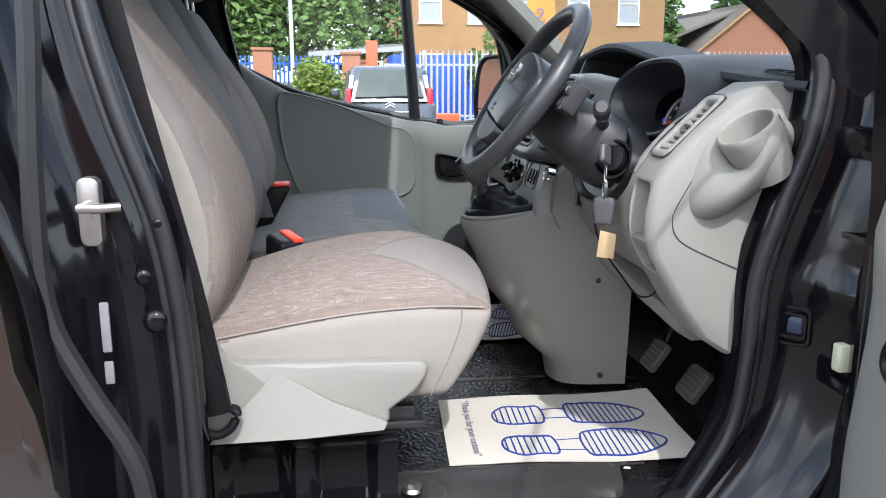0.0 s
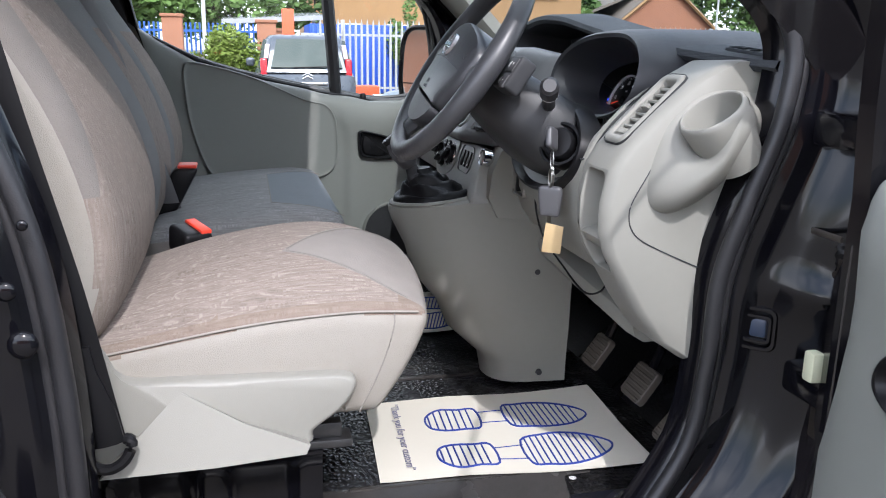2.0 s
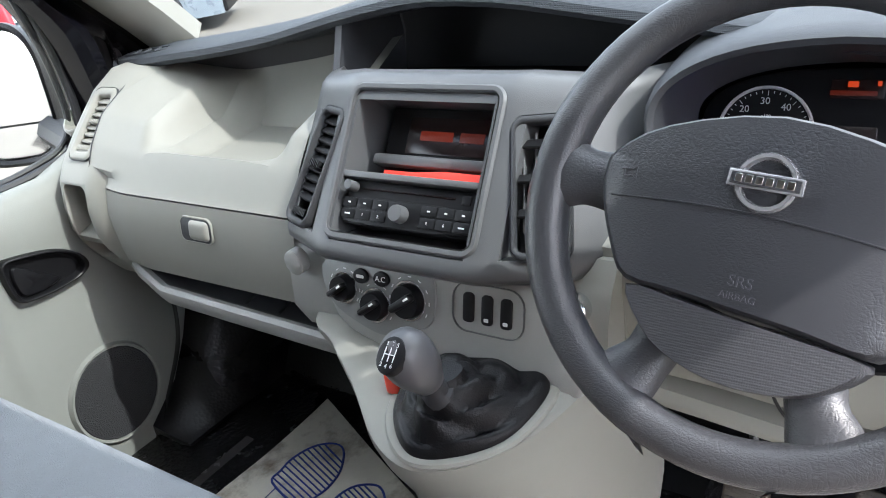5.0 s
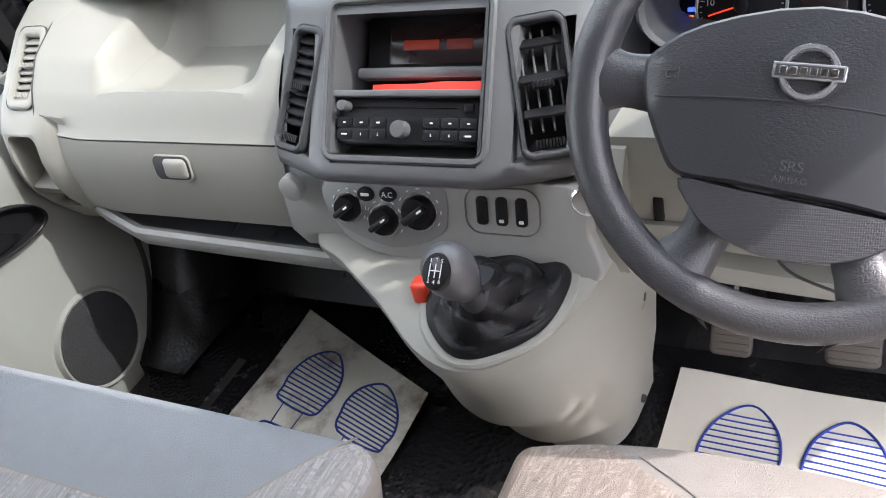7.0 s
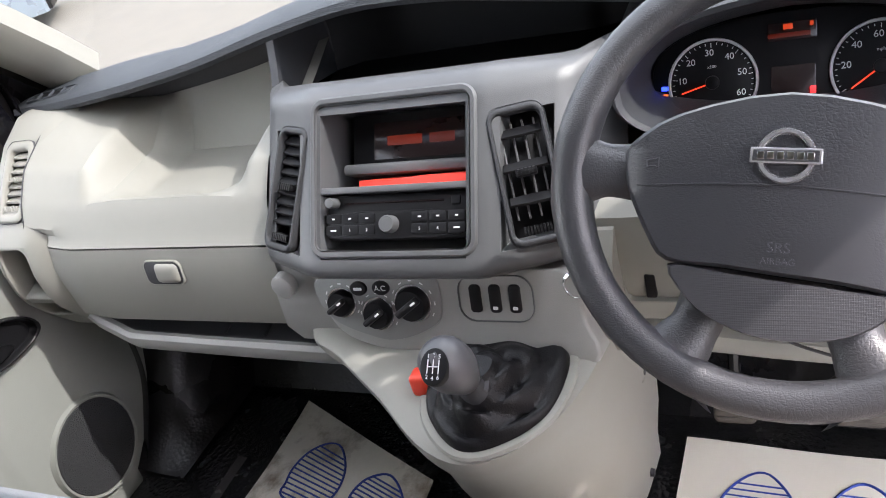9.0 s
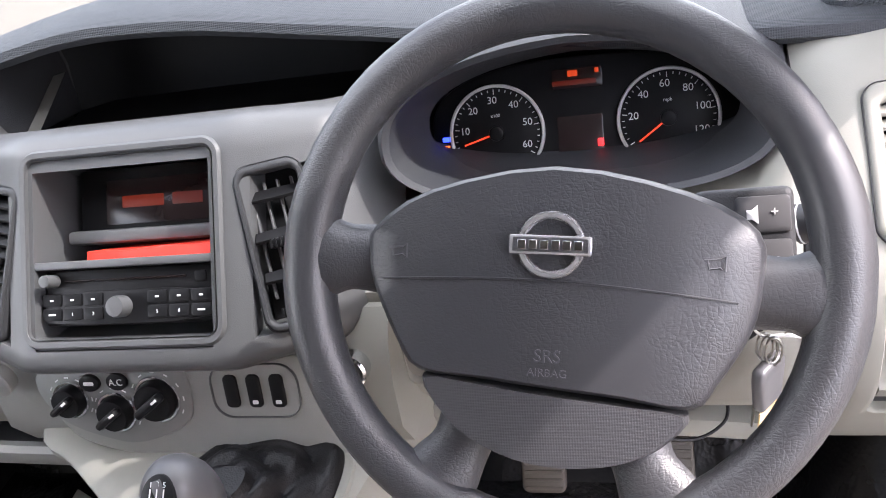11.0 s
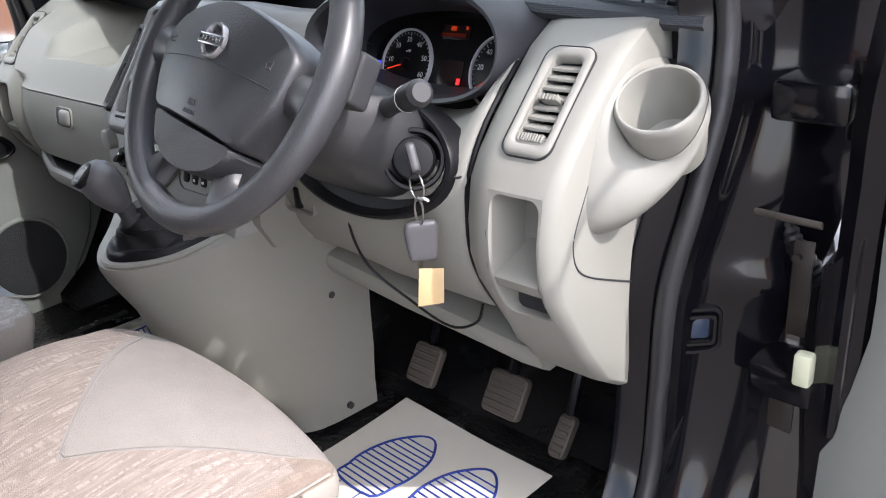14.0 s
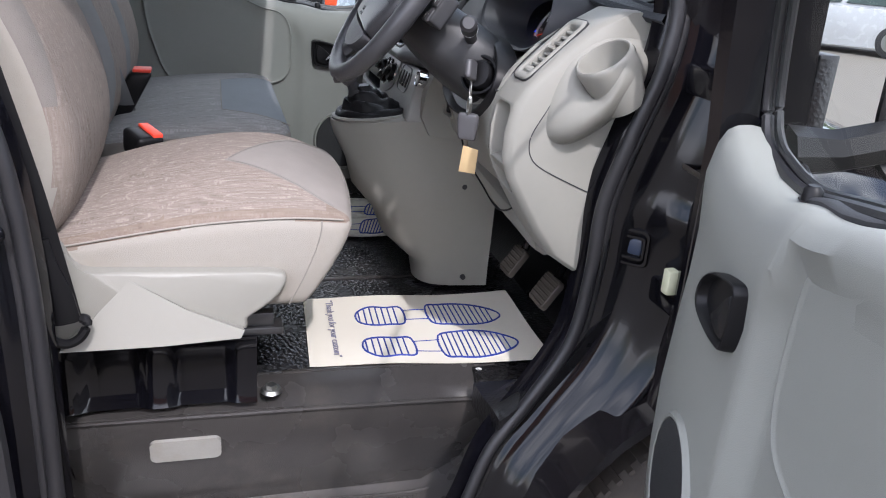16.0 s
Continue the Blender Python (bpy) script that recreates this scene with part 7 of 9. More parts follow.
    loft(bm, rings)
    part("gaiter", bm, GAITER, g, "creased black leatherette gaiter", 55)
    bm = bmesh.new()
    tube(bm, [Vector((bc.x + (p.x - bc.x) * 1.03, bc.y + (p.y - bc.y) * 1.03, top_z(bc.x + (p.x - bc.x) * 1.03) + 0.001)) for p in base], 0.0045, 8, True, 1.6)
    part("gaiter_edge", bm, LIGHT, g, "pale rim round the gaiter")
    bm = bmesh.new()
    tube(bm, [(0.366, 1.786, 1.062), (0.354, 1.786, 1.086), (0.352, 1.786, 1.090), (0.346, 1.786, 1.102), (0.344, 1.786, 1.104), (0.336, 1.786, 1.124)], [0.016, 0.014, 0.019, 0.018, 0.014, 0.012], 16)
    part("collar", bm, DARK, g)
    ax = Vector((-0.42, 0.10, 0.90)).normalized()
    k0 = Vector((0.338, 1.786, 1.116))
    bm = bmesh.new()
    prof = [(0.0, 0.012), (0.004, 0.0165), (0.014, 0.0205), (0.028, 0.0255), (0.042, 0.0280), (0.056, 0.0275), (0.067, 0.0235), (0.075, 0.0155), (0.079, 0.004)]
    tube(bm, [k0 + ax * h for h, r in prof], [r for h, r in prof], 20)
    part("knob", bm, KNOB, g, "rounded dark grey gear knob")
    km = Matrix.Translation(k0 + ax * 0.072 + Vector((-0.012, 0, 0))) @ look((0, 0, 0), -Vector((-0.75, 0, 0.66))).to_3x3().to_4x4()
    km = Matrix.Translation(k0 + ax * 0.060 + Vector((-0.0195, -0.001, 0.008))) @ plane_at((0, 0, 0), 50)
    bm = bmesh.new()
    slab(bm, ellipse(0.015, 0.019), km, 0.010, 0.002)
    cap = part("shift_plate", bm, BLACK, g, "glossy black gear pattern plate")
    bm = bmesh.new()
    for x in (-0.006, 0.0, 0.006):
        box(bm, (x - 0.0005, -0.007, 0.0002), (x + 0.0005, 0.007, 0.0006), 0, 1, km)
    box(bm, (-0.006, -0.0005, 0.0002), (0.006, 0.0005, 0.0006), 0, 1, km)
    part("shift_pattern", bm, WHITEPRINT, cap)
    for ch, x, y in (("1", -0.006, 0.010), ("3", 0.0, 0.0105), ("5", 0.006, 0.010), ("2", -0.006, -0.0105), ("4", 0.0, -0.0115), ("6", 0.006, -0.0105)):
        lettering(ch, 0.006, km @ Matrix.Translation((x, y, 0.0003)), WHITEPRINT, cap, "numeral", 0.0002)


KNOB = material("gear_knob_plastic", (0.075, 0.075, 0.08), 0.38, vary=0.08, scale=20)
console()


# ---- instrument binnacle ----
def binnacle():
    b = thing("instrument_cluster", (0.68, 1.473, 1.24), "dark instrument cluster with two dials under an oval hood", "instrument cluster")
    n = 48
    yc = 1.473

    def oval(x, ay, top, bot, zc):
        pts = []
        for i in range(n):
            t = 2 * math.pi * i / n
            c, s = math.cos(t), math.sin(t)
            e = 0.86
            u = math.copysign(abs(c) ** e, c)
            v = math.copysign(abs(s) ** e, s)
            z = zc + (top if v > 0 else bot) * v
            pts.append(Vector((x + 0.28 * (z - zc) - 0.02 * abs(u), yc - ay * u, z)))
        return pts
    bm = bmesh.new()
    rings = [oval(0.84, 0.200, 0.085, 0.060, 1.31), oval(0.72, 0.196, 0.085, 0.066, 1.31), oval(0.640, 0.186, 0.082, 0.068, 1.312), oval(0.612, 0.180, 0.079, 0.068, 1.312), oval(0.606, 0.175, 0.075, 0.065, 1.312), oval(0.610, 0.169, 0.069, 0.060, 1.311),
             oval(0.66, 0.158, 0.060, 0.056, 1.300), oval(0.700, 0.152, 0.052, 0.052, 1.288)]
    loft(bm, rings, True, False)
    part("hood", bm, PADSMOOTH, b, "dark oval instrument hood")
    a = 22
    m = plane_at((0.700, yc, 1.272), a)
    bm = bmesh.new()
    slab(bm, [(0.155 * math.copysign(abs(math.cos(t)) ** 0.8, math.cos(t)), 0.064 * math.copysign(abs(math.sin(t)) ** 0.8, math.sin(t))) for t in [2 * math.pi * i / 40 for i in range(40)]], m, 0.01, 0.002)
    face = part("face", bm, BLACK, b, "matt black instrument face")
    for u, nums, ang0, step in ((-0.086, ("", "10", "20", "30", "40", "50", "60"), 215, 0), (0.087, ("", "20", "40", "60", "80", "100", "120"), 215, 0)):
        mm = m @ Matrix.Translation((u, -0.006, 0.002))
        r = 0.047
        bm = bmesh.new()
        ring(bm, ellipse(r + 0.0035, r + 0.0035, 48), ellipse(r, r, 48), mm @ Matrix.Translation((0, 0, 0.003)), 0.005)
        part("dial_ring", bm, SATIN, b, "bright dial ring")
        bm = bmesh.new()
        slab(bm, ellipse(r, r, 48), mm, 0.002, 0.0002)
        dial = part("dial", bm, BLACK, b)
        bm = bmesh.new()
        for i in range(31):
            t = radians(212 - 244 * i / 30)
            L = 0.006 if i % 5 == 0 else 0.0035
            box(bm, (r - 0.001 - L, -0.0004, 0.0004), (r - 0.002, 0.0004, 0.0008), 0, 1, mm @ Matrix.Rotation(t, 4, "Z"))
        part("dial_marks", bm, WHITEPRINT, dial)
        for i, s in enumerate(nums):
            if s:
                t = radians(212 - 244 * i / 6.2)
                lettering(s, 0.0105, mm @ Matrix.Translation((0.034 * math.cos(t), 0.034 * math.sin(t), 0.0005)), WHITEPRINT, dial, "numeral", 0.0002)
        bm = bmesh.new()
        t = radians(196 if u < 0 else 216)
        box(bm, (0.0, -0.0008, 0.003), (0.036, 0.0008, 0.004), 0, 1, mm @ Matrix.Rotation(t, 4, "Z"))
        part("needle", bm, NEEDLE, dial, "red dial needle")
        bm = bmesh.new()
        slab(bm, ellipse(0.008, 0.008, 20), mm @ Matrix.Translation((0, 0, 0.006)), 0.006, 0.002)
        part("needle_cap", bm, BLACK, dial)
        lettering("x100" if u < 0 else "mph", 0.005, mm @ Matrix.Translation((0.0, 0.018, 0.0005)), WHITEPRINT, dial, "numeral", 0.0002)
    for x, y, w, h, mt in ((0.0, 0.042, 0.050, 0.020, SCREEN), (0.0, -0.018, 0.046, 0.045, SCREEN)):
        bm = bmesh.new()
        slab(bm, rrect(w, h, 0.002), m @ Matrix.Translation((x, y, 0.0022)), 0.002, 0.0005)
        part("display", bm, mt, face)
    for x, y, w, h, mt in ((-0.004, 0.047, 0.010, 0.006, ORANGELAMP), (0.020, 0.048, 0.004, 0.005, ORANGELAMP), (-0.003, 0.038, 0.044, 0.005, DIMORANGE), (-0.140, -0.008, 0.008, 0.005, BLUELAMP), (-0.140, -0.018, 0.006, 0.007, ORTELL), (0.020, -0.024, 0.006, 0.008, REDLAMP), (0.078, -0.046, 0.009, 0.006, REDLAMP)):
        bm = bmesh.new()
        slab(bm, rrect(w, h, 0.001), m @ Matrix.Translation((x, y, 0.0050)), 0.0006, 0.0001)
        part("telltale", bm, mt, face, "small glowing warning lamp")


NEEDLE = glowing("needle_red", (1.0, 0.06, 0.02), 0.22)
SATIN = material("satin_silver_ring", (0.60, 0.60, 0.61), 0.35, 0.2, vary=0.04)
binnacle()


# ---- steering wheel and column ----
WC = Vector((0.356, 1.471, 1.330))
WM = plane_at(WC, 34.3) @ Matrix.Rotation(radians(-5.5), 4, "Z")     # x to the right, y up, z towards the driver


def steering_wheel():
    w = thing("steering_wheel", WC, "dark grey four-spoke steering wheel with a large airbag pad", "steering wheel")
    R, r = 0.168, 0.0165
    bm = bmesh.new()
    n = 72
    rings = []
    for i in range(n):
        a = 2 * math.pi * i / n
        grip = 1.0 + 0.10 * math.exp(-((abs(math.degrees(math.atan2(math.sin(a), abs(math.cos(a))))) - 8) / 16) ** 2)
        ring_pts = []
        for j in range(14):
            b = 2 * math.pi * j / 14
            rr = R + r * grip * math.cos(b)
            ring_pts.append(WM @ Vector((rr * math.cos(a), rr * math.sin(a), r * grip * math.sin(b))))
        rings.append(ring_pts)
    rings.append(rings[0])
    loft(bm, rings, True, False)
    part("rim", bm, LEATHER, w, "grained dark grey wheel rim")
    # airbag pad
    out = [(-0.118, 0.026), (-0.080, 0.050), (0.0, 0.066), (0.080, 0.052), (0.120, 0.030), (0.124, 0.0), (0.118, -0.030), (0.100, -0.062), (0.086, -0.078), (0.045, -0.074), (0.0, -0.071), (-0.045, -0.068), (-0.084, -0.066), (-0.100, -0.048), (-0.118, -0.012), (-0.122, 0.010)]
    pts = [(p.x, p.y) for p in curve_points([(x, y, 0) for x, y in out], 3, True)]

    def dome(x, y):
        return 0.030 - 0.9 * (x * x) - 0.6 * y * y

    def pad_mesh(pts, cx, cy, dz):
        bm = bmesh.new()
        rg = []
        for k, z in ((1.0, -0.045), (1.0, -0.012), (0.985, -0.004), (0.95, 0.0), (0.8, 0.0), (0.6, 0.0), (0.35, 0.0), (0.03, 0.0)):
            rg.append([WM @ Vector((cx + (x - cx) * k, cy + (y - cy) * k, dome(cx + (x - cx) * k, cy + (y - cy) * k) + z + dz)) for x, y in pts])
        loft(bm, rg)
        return bm
    pad = part("airbag_pad", pad_mesh(pts, 0.0, 0.0, 0.0), HUBMAT, w, "grained airbag pad")
    low = [(-0.082, -0.069), (-0.04, -0.0705), (0.0, -0.0735), (0.045, -0.0765), (0.084, -0.0805), (0.074, -0.098), (0.052, -0.112), (0.022, -0.119), (-0.01, -0.119), (-0.04, -0.111), (-0.064, -0.096)]
    part("lower_cover", pad_mesh([(p.x, p.y) for p in curve_points([(x, y, 0) for x, y in low], 3, True)], 0.0, -0.092, -0.0015), HUBDOT, w, "finely dotted lower hub cover")
    # crease across the pad
    bm = bmesh.new()
    tube(bm, [WM @ Vector((x, y, dome(x, y) + 0.0004)) for x, y in [(-0.108 + 0.216 * i / 14, -0.008 - 0.006 * math.sin(math.pi * i / 14) * -1 - 0.004 * i / 14) for i in range(15)]], 0.0007, 5)
    part("crease", bm, DARK, pad)
    # spokes
    def spoke(path, wid, th, name="spoke"):
        bm = bmesh.new()
        rg = []
        cp = curve_points(path, 5)
        for i, p in enumerate(cp):
            f = i / (len(cp) - 1)
            d = (cp[min(i + 1, len(cp) - 1)] - cp[max(i - 1, 0)]).normalized()
            s = Vector((-d.y, d.x, 0)).normalized()
            ww = table(wid, f)
            rg.append([WM @ (p + s * ww * math.cos(a) + Vector((0, 0, th * math.sin(a)))) for a in [2 * math.pi * j / 12 for j in range(12)]])
        loft(bm, rg)
        part(name, bm, LEATHER, w)
    spoke([(-0.090, 0.002, -0.004), (-0.125, 0.004, -0.002), (-0.150, 0.004, 0.0), (-0.164, 0.004, 0.0)], [(0, 0.025), (0.45, 0.022), (0.7, 0.027), (0.87, 0.037), (1, 0.052)], 0.0135)
    spoke([(0.090, -0.004, -0.004), (0.125, -0.006, -0.002), (0.150, -0.006, 0.0), (0.164, -0.006, 0.0)], [(0, 0.025), (0.45, 0.022), (0.7, 0.027), (0.87, 0.037), (1, 0.052)], 0.0135)
    spoke([(-0.050, -0.085, -0.012), (-0.058, -0.115, -0.010), (-0.072, -0.140, -0.004), (-0.080, -0.150, 0.0)], [(0, 0.021), (0.35, 0.020), (0.6, 0.025), (0.8, 0.035), (1, 0.054)], 0.0125)
    spoke([(0.050, -0.085, -0.012), (0.058, -0.115, -0.010), (0.072, -0.140, -0.004), (0.080, -0.150, 0.0)], [(0, 0.021), (0.35, 0.020), (0.6, 0.025), (0.8, 0.035), (1, 0.054)], 0.0125)
    # round badge with a bar across it, plain
    bz = dome(0, 0.018) + 0.001
    bmx = WM @ Matrix.Translation((0.0, 0.0175, bz))
    bm = bmesh.new()
    ring(bm, ellipse(0.0205, 0.0205, 36), ellipse(0.0155, 0.0155, 36), bmx @ Matrix.Translation((0, 0, 0.003)), 0.005)
    bd = part("badge", bm, BADGE, w, "chrome ring badge with a bar across it")
    bm = bmesh.new()
    box(bm, (-0.0245, -0.0058, 0.0), (0.0245, 0.0058, 0.005), 0.001, 2, bmx)
    part("badge_bar", bm, BADGE, bd)
    bm = bmesh.new()
    box(bm, (-0.0225, -0.0042, 0.003), (0.0225, 0.0042, 0.0054), 0.0004, 1, bmx)
    bar = part("badge_field", bm, DARK, bd)
    for k in range(6):
        bm = bmesh.new()
        box(bm, (-0.0195 + k * 0.0067, -0.0028, 0.005), (-0.0145 + k * 0.0067, 0.0028, 0.0060), 0.0002, 1, bmx)
        part("badge_relief", bm, CHROME, bd)
    lettering("SRS", 0.011, WM @ Matrix.Translation((0.0, -0.050, dome(0, -0.050) + 0.0003)), EMBOSS, pad, "lettering", 0.0004)
    lettering("AIRBAG", 0.007, WM @ Matrix.Translation((0.0, -0.060, dome(0, -0.060) + 0.0003)), EMBOSS, pad, "lettering", 0.0004)
    for x in (-0.098, 0.094):
        bm = bmesh.new()
        tube(bm, [WM @ Vector((x + a, 0.010 + b, dome(x, 0.01) + 0.0006)) for a, b in ((-0.006, 0.002), (0.003, 0.003), (0.006, 0.005), (0.006, -0.004), (0.003, -0.002), (-0.003, -0.003), (-0.004, 0.002))], 0.0006, 5)
        part("horn_mark", bm, EMBOSS, pad, "small embossed horn symbol")
    # column shroud
    c = thing("steering_column", (0.5, 1.47, 1.2), "dark plastic steering column shroud with stalks and ignition lock", "steering column")
    bm = bmesh.new()
    rg = []
    for d, wy, up, dn, off in ((-0.040, 0.058, 0.043, 0.046, 0.0), (-0.075, 0.074, 0.050, 0.056, 0.002), (-0.12, 0.098, 0.053, 0.066, 0.012), (-0.155, 0.110, 0.055, 0.070, 0.008), (-0.18, 0.116, 0.056, 0.072, 0.006), (-0.22, 0.116, 0.050, 0.070, 0.004)):
        pts2 = []
        for i in range(28):
            t = 2 * math.pi * i / 28
            cc, ss_ = math.cos(t), math.sin(t)
            u, v = math.copysign(abs(cc) ** 0.7, cc), math.copysign(abs(ss_) ** 0.7, ss_)
            pts2.append(plane_at(WC, 34.3) @ Vector((off + wy * u, (up if v > 0 else dn) * v, d)))
        rg.append(pts2)
    loft(bm, rg)
    part("shroud", bm, SHROUD, c, "dark grey column shroud")
    CM = plane_at(WC, 34.3)
    # broad black ring where the column meets the panel
    RM = plane_at((0.509, 1.455, 1.200), 16)
    bm = bmesh.new()
    loft(bm, [[RM @ Vector((0.156 * k * math.cos(t), 0.080 * k * math.sin(t) * (1 + 0.12 * (k - 1)), d)) for t in [2 * math.pi * i / 48 for i in range(48)]] for k, d in ((1.0, -0.03), (1.0, 0.004), (0.985, 0.008), (0.95, 0.009), (0.92, 0.005), (0.86, -0.004), (0.5, -0.01))], True, False)
    part("column_boot", bm, BLACK, c, "black ring round the steering column")
    # stalks: wiper on the right, lamps on the left
    tip = Vector((0.439, 1.272, 1.306))
    for end, root in ((tip, Vector((0.478, 1.376, 1.268))), (Vector((0.45, 1.665, 1.30)), Vector((0.462, 1.56, 1.29)))):
        bm = bmesh.new()
        tube(bm, [root, root.lerp(end, 0.35), root.lerp(end, 0.62), root.lerp(end, 0.64), root.lerp(end, 0.96), end], [0.012, 0.010, 0.012, 0.0145, 0.0145, 0.010], 14)
        part("stalk", bm, STALKS, c, "black control stalk")
        bm = bmesh.new()
        tube(bm, [root.lerp(end, 0.66), root.lerp(end, 0.67)], 0.0148, 14)
        part("stalk_mark", bm, WHITEPRINT, c)
    # audio remote
    bm = pillow((0, 0, 0), (0.062, 0.056, 0.030), 0.006, lambda p: CM @ Vector((p.x + 0.088, p.y - 0.008, p.z - 0.068)), 4, 3)
    rem = part("audio_remote", bm, DARK, c, "dark audio remote with volume keys")
    for k, y in enumerate((0.034, 0.006)):
        bm = bmesh.new()
        slab(bm, rrect(0.034, 0.024, 0.003), CM @ Matrix.Translation((0.130, y - 0.004 + 0.0, -0.0365)), 0.004, 0.002)
        key = part("volume_key", bm, MIDDARK, rem)
        lettering("+" if k == 0 else "-", 0.009, CM @ Matrix.Translation((0.137, y - 0.003, -0.036)), WHITEPRINT, key, "lettering", 0.0003)
        bm = bmesh.new()
        slab(bm, [(-0.004, -0.003), (-0.001, -0.003), (0.003, -0.006), (0.003, 0.006), (-0.001, 0.003), (-0.004, 0.003)], CM @ Matrix.Translation((0.124, y - 0.004, -0.0358)), 0.0004, 0.0001)
        part("speaker_symbol", bm, WHITEPRINT, key)
    # ignition lock, key, ring, fob, tag
    ig = Vector((0.482, 1.338, 1.216))
    d = Vector((-0.62, -0.62, 0.30)).normalized()
    bm = bmesh.new()
    tube(bm, [ig - d * 0.05, ig - d * 0.004, ig, ig + d * 0.001], [0.026, 0.025, 0.022, 0.016], 20)
    lock = part("ignition_lock", bm, BLACK, c, "black ignition lock")
    bm = bmesh.new()
    q = d.to_track_quat("Z", "X").to_matrix().to_4x4()
    loft(bm, [[Matrix.Translation(ig) @ q @ Vector((r * math.cos(t), r * math.sin(t), h)) for t in [2 * math.pi * i / 28 for i in range(28)]] for r, h in ((0.036, -0.045), (0.036, -0.010), (0.0345, -0.007), (0.031, -0.007), (0.029, -0.011), (0.029, -0.02))], True, False)
    part("lock_bezel", bm, BLACK, lock, "round black bezel")
    k = thing("key_bunch", ig, "car key in the ignition with a fob and card tag", "keys")
    bm = pillow((-0.018, -0.0055, 0.0), (0.018, 0.0055, 0.032), 0.005, lambda p: Vector((p.x * (1.0 - 9.0 * max(0.0, p.z - 0.016)), p.y, p.z)), 6, 3)
    bm.transform(Matrix.Translation(ig + d * 0.008) @ q @ Matrix.Rotation(radians(10), 4, "Z"))
    part("key_head", bm, KNOB, k, "dark grey plastic key head")
    hang = Vector((0.468, 1.322, 1.206))
    bm = bmesh.new()
    tube(bm, [hang + Vector((0.008 * math.cos(t) * 0.4, 0.014 * math.cos(t), -0.016 + 0.016 * math.sin(t))) for t in [2 * math.pi * i / 24 for i in range(24)]], 0.0012, 6, True)
    part("split_ring", bm, STEEL, k)
    bm = bmesh.new()
    for s in (-0.003, 0.0, 0.003):
        tube(bm, [hang + Vector((s, 0.0065 * math.cos(t) + s, -0.044 + 0.015 * math.sin(t))) for t in [2 * math.pi * i / 16 for i in range(16)]], 0.0011, 6, True)
    part("link", bm, STEEL, k)
    bm = bmesh.new()
    for s in ((0.012, -0.010), (0.016, -0.014)):
        tube(bm, [hang + Vector((0, 0, -0.03)), hang + Vector((-0.004, -s[0], -0.026)), hang + Vector((-0.006, -s[0] - 0.006, -0.022 + s[1] * 0.3))], 0.0016, 6)
    part("cable_tie", bm, WHITE, k, "white cable tie")
    bm = pillow((-0.006, -0.0185, -0.105), (0.006, 0.0185, -0.056), 0.0055, lambda p: hang + Matrix.Rotation(radians(52), 3, "Z") @ Vector((p.x, p.y * (1.02 + 0.16 * ((p.z + 0.08) / 0.025) - 0.5 * max(0.0, (p.z + 0.072) / 0.016) ** 2 * 0.5), p.z)), 6, 3)
    part("fob", bm, KNOB, k, "rounded dark grey key fob")
    bm = bmesh.new()
    slab(bm, [(-0.017, -0.024), (0.014, -0.024), (0.017, 0.02), (-0.012, 0.024)], Matrix.Translation(hang + Vector((0.006, -0.002, -0.140))) @ Matrix(((0.80, 0, -0.60, 0), (-0.60, 0, -0.80, 0), (0, 1, 0, 0), (0, 0, 0, 1))), 0.0016, 0.0003)
    part("card_tag", bm, TAG, k, "folded brown card tag")
    bm = bmesh.new()
    tube(bm, [hang + Vector((0.002, 0.008, -0.10)), hang + Vector((0.003, 0.011, -0.135))], 0.004, 6, flat=0.3)
    part("key_blade", bm, STEEL, k, "steel key blade")


STALKS = material("stalk_plastic", (0.022, 0.022, 0.024), 0.4, vary=0.15, scale=20)
EMBOSS = material("embossed_plastic", (0.062, 0.064, 0.070), 0.5, vary=0.1)
MIDDARK = material("remote_key_plastic", (0.06, 0.06, 0.064), 0.5, vary=0.1)
HUBDOT = material("dotted_hub_plastic", (0.042, 0.043, 0.047), 0.48, vary=0.1, scale=10, bump=0.22, bump_scale=620, even=True, spec=0.4)
steering_wheel()


# ---- pedals ----
def pedal(x, y, z, w, h, tilt, nm, label):
    p = thing(nm, (x, y, z), label, "pedal", "driver's pedals")
    m = plane_at((x, y, z), tilt)
    bm = bmesh.new()
    slab(bm, rrect(w, h, 0.010), m, 0.014, 0.004, 3)
    part("pad", bm, PEDAL, p, "worn ribbed rubber pad")
    bm = bmesh.new()
    for k in range(6):
        yy = -h / 2 + h * (k + 0.7) / 6.4
        box(bm, (-w / 2 + 0.004, yy - 0.002, -0.001), (w / 2 - 0.004, yy + 0.002, 0.002), 0.0006, 1, m)
    part("ribs", bm, PEDAL, p)
    bm = bmesh.new()
    tube(bm, curve_points([m @ Vector((0, h / 2 - 0.01, -0.012)), Vector((x + 0.06, y, z + 0.10)), Vector((x + 0.14, y, z + 0.26)), Vector((x + 0.15, y, z + 0.40))], 4), 0.009, 8)
    part("arm", bm, INNERPAINT, p)


PEDAL = material("worn_pedal_rubber", (0.060, 0.050, 0.040), 0.6, vary=0.35, scale=30)
pedal(0.678, 1.567, 0.770, 0.060, 0.070, 35, "clutch_pedal", "worn dark rubber clutch pedal")
pedal(0.690, 1.404, 0.768, 0.072, 0.070, 35, "brake_pedal", "worn dark rubber brake pedal")
pedal(0.690, 1.296, 0.738, 0.028, 0.068, 40, "accelerator_pedal", "narrow worn accelerator pedal")


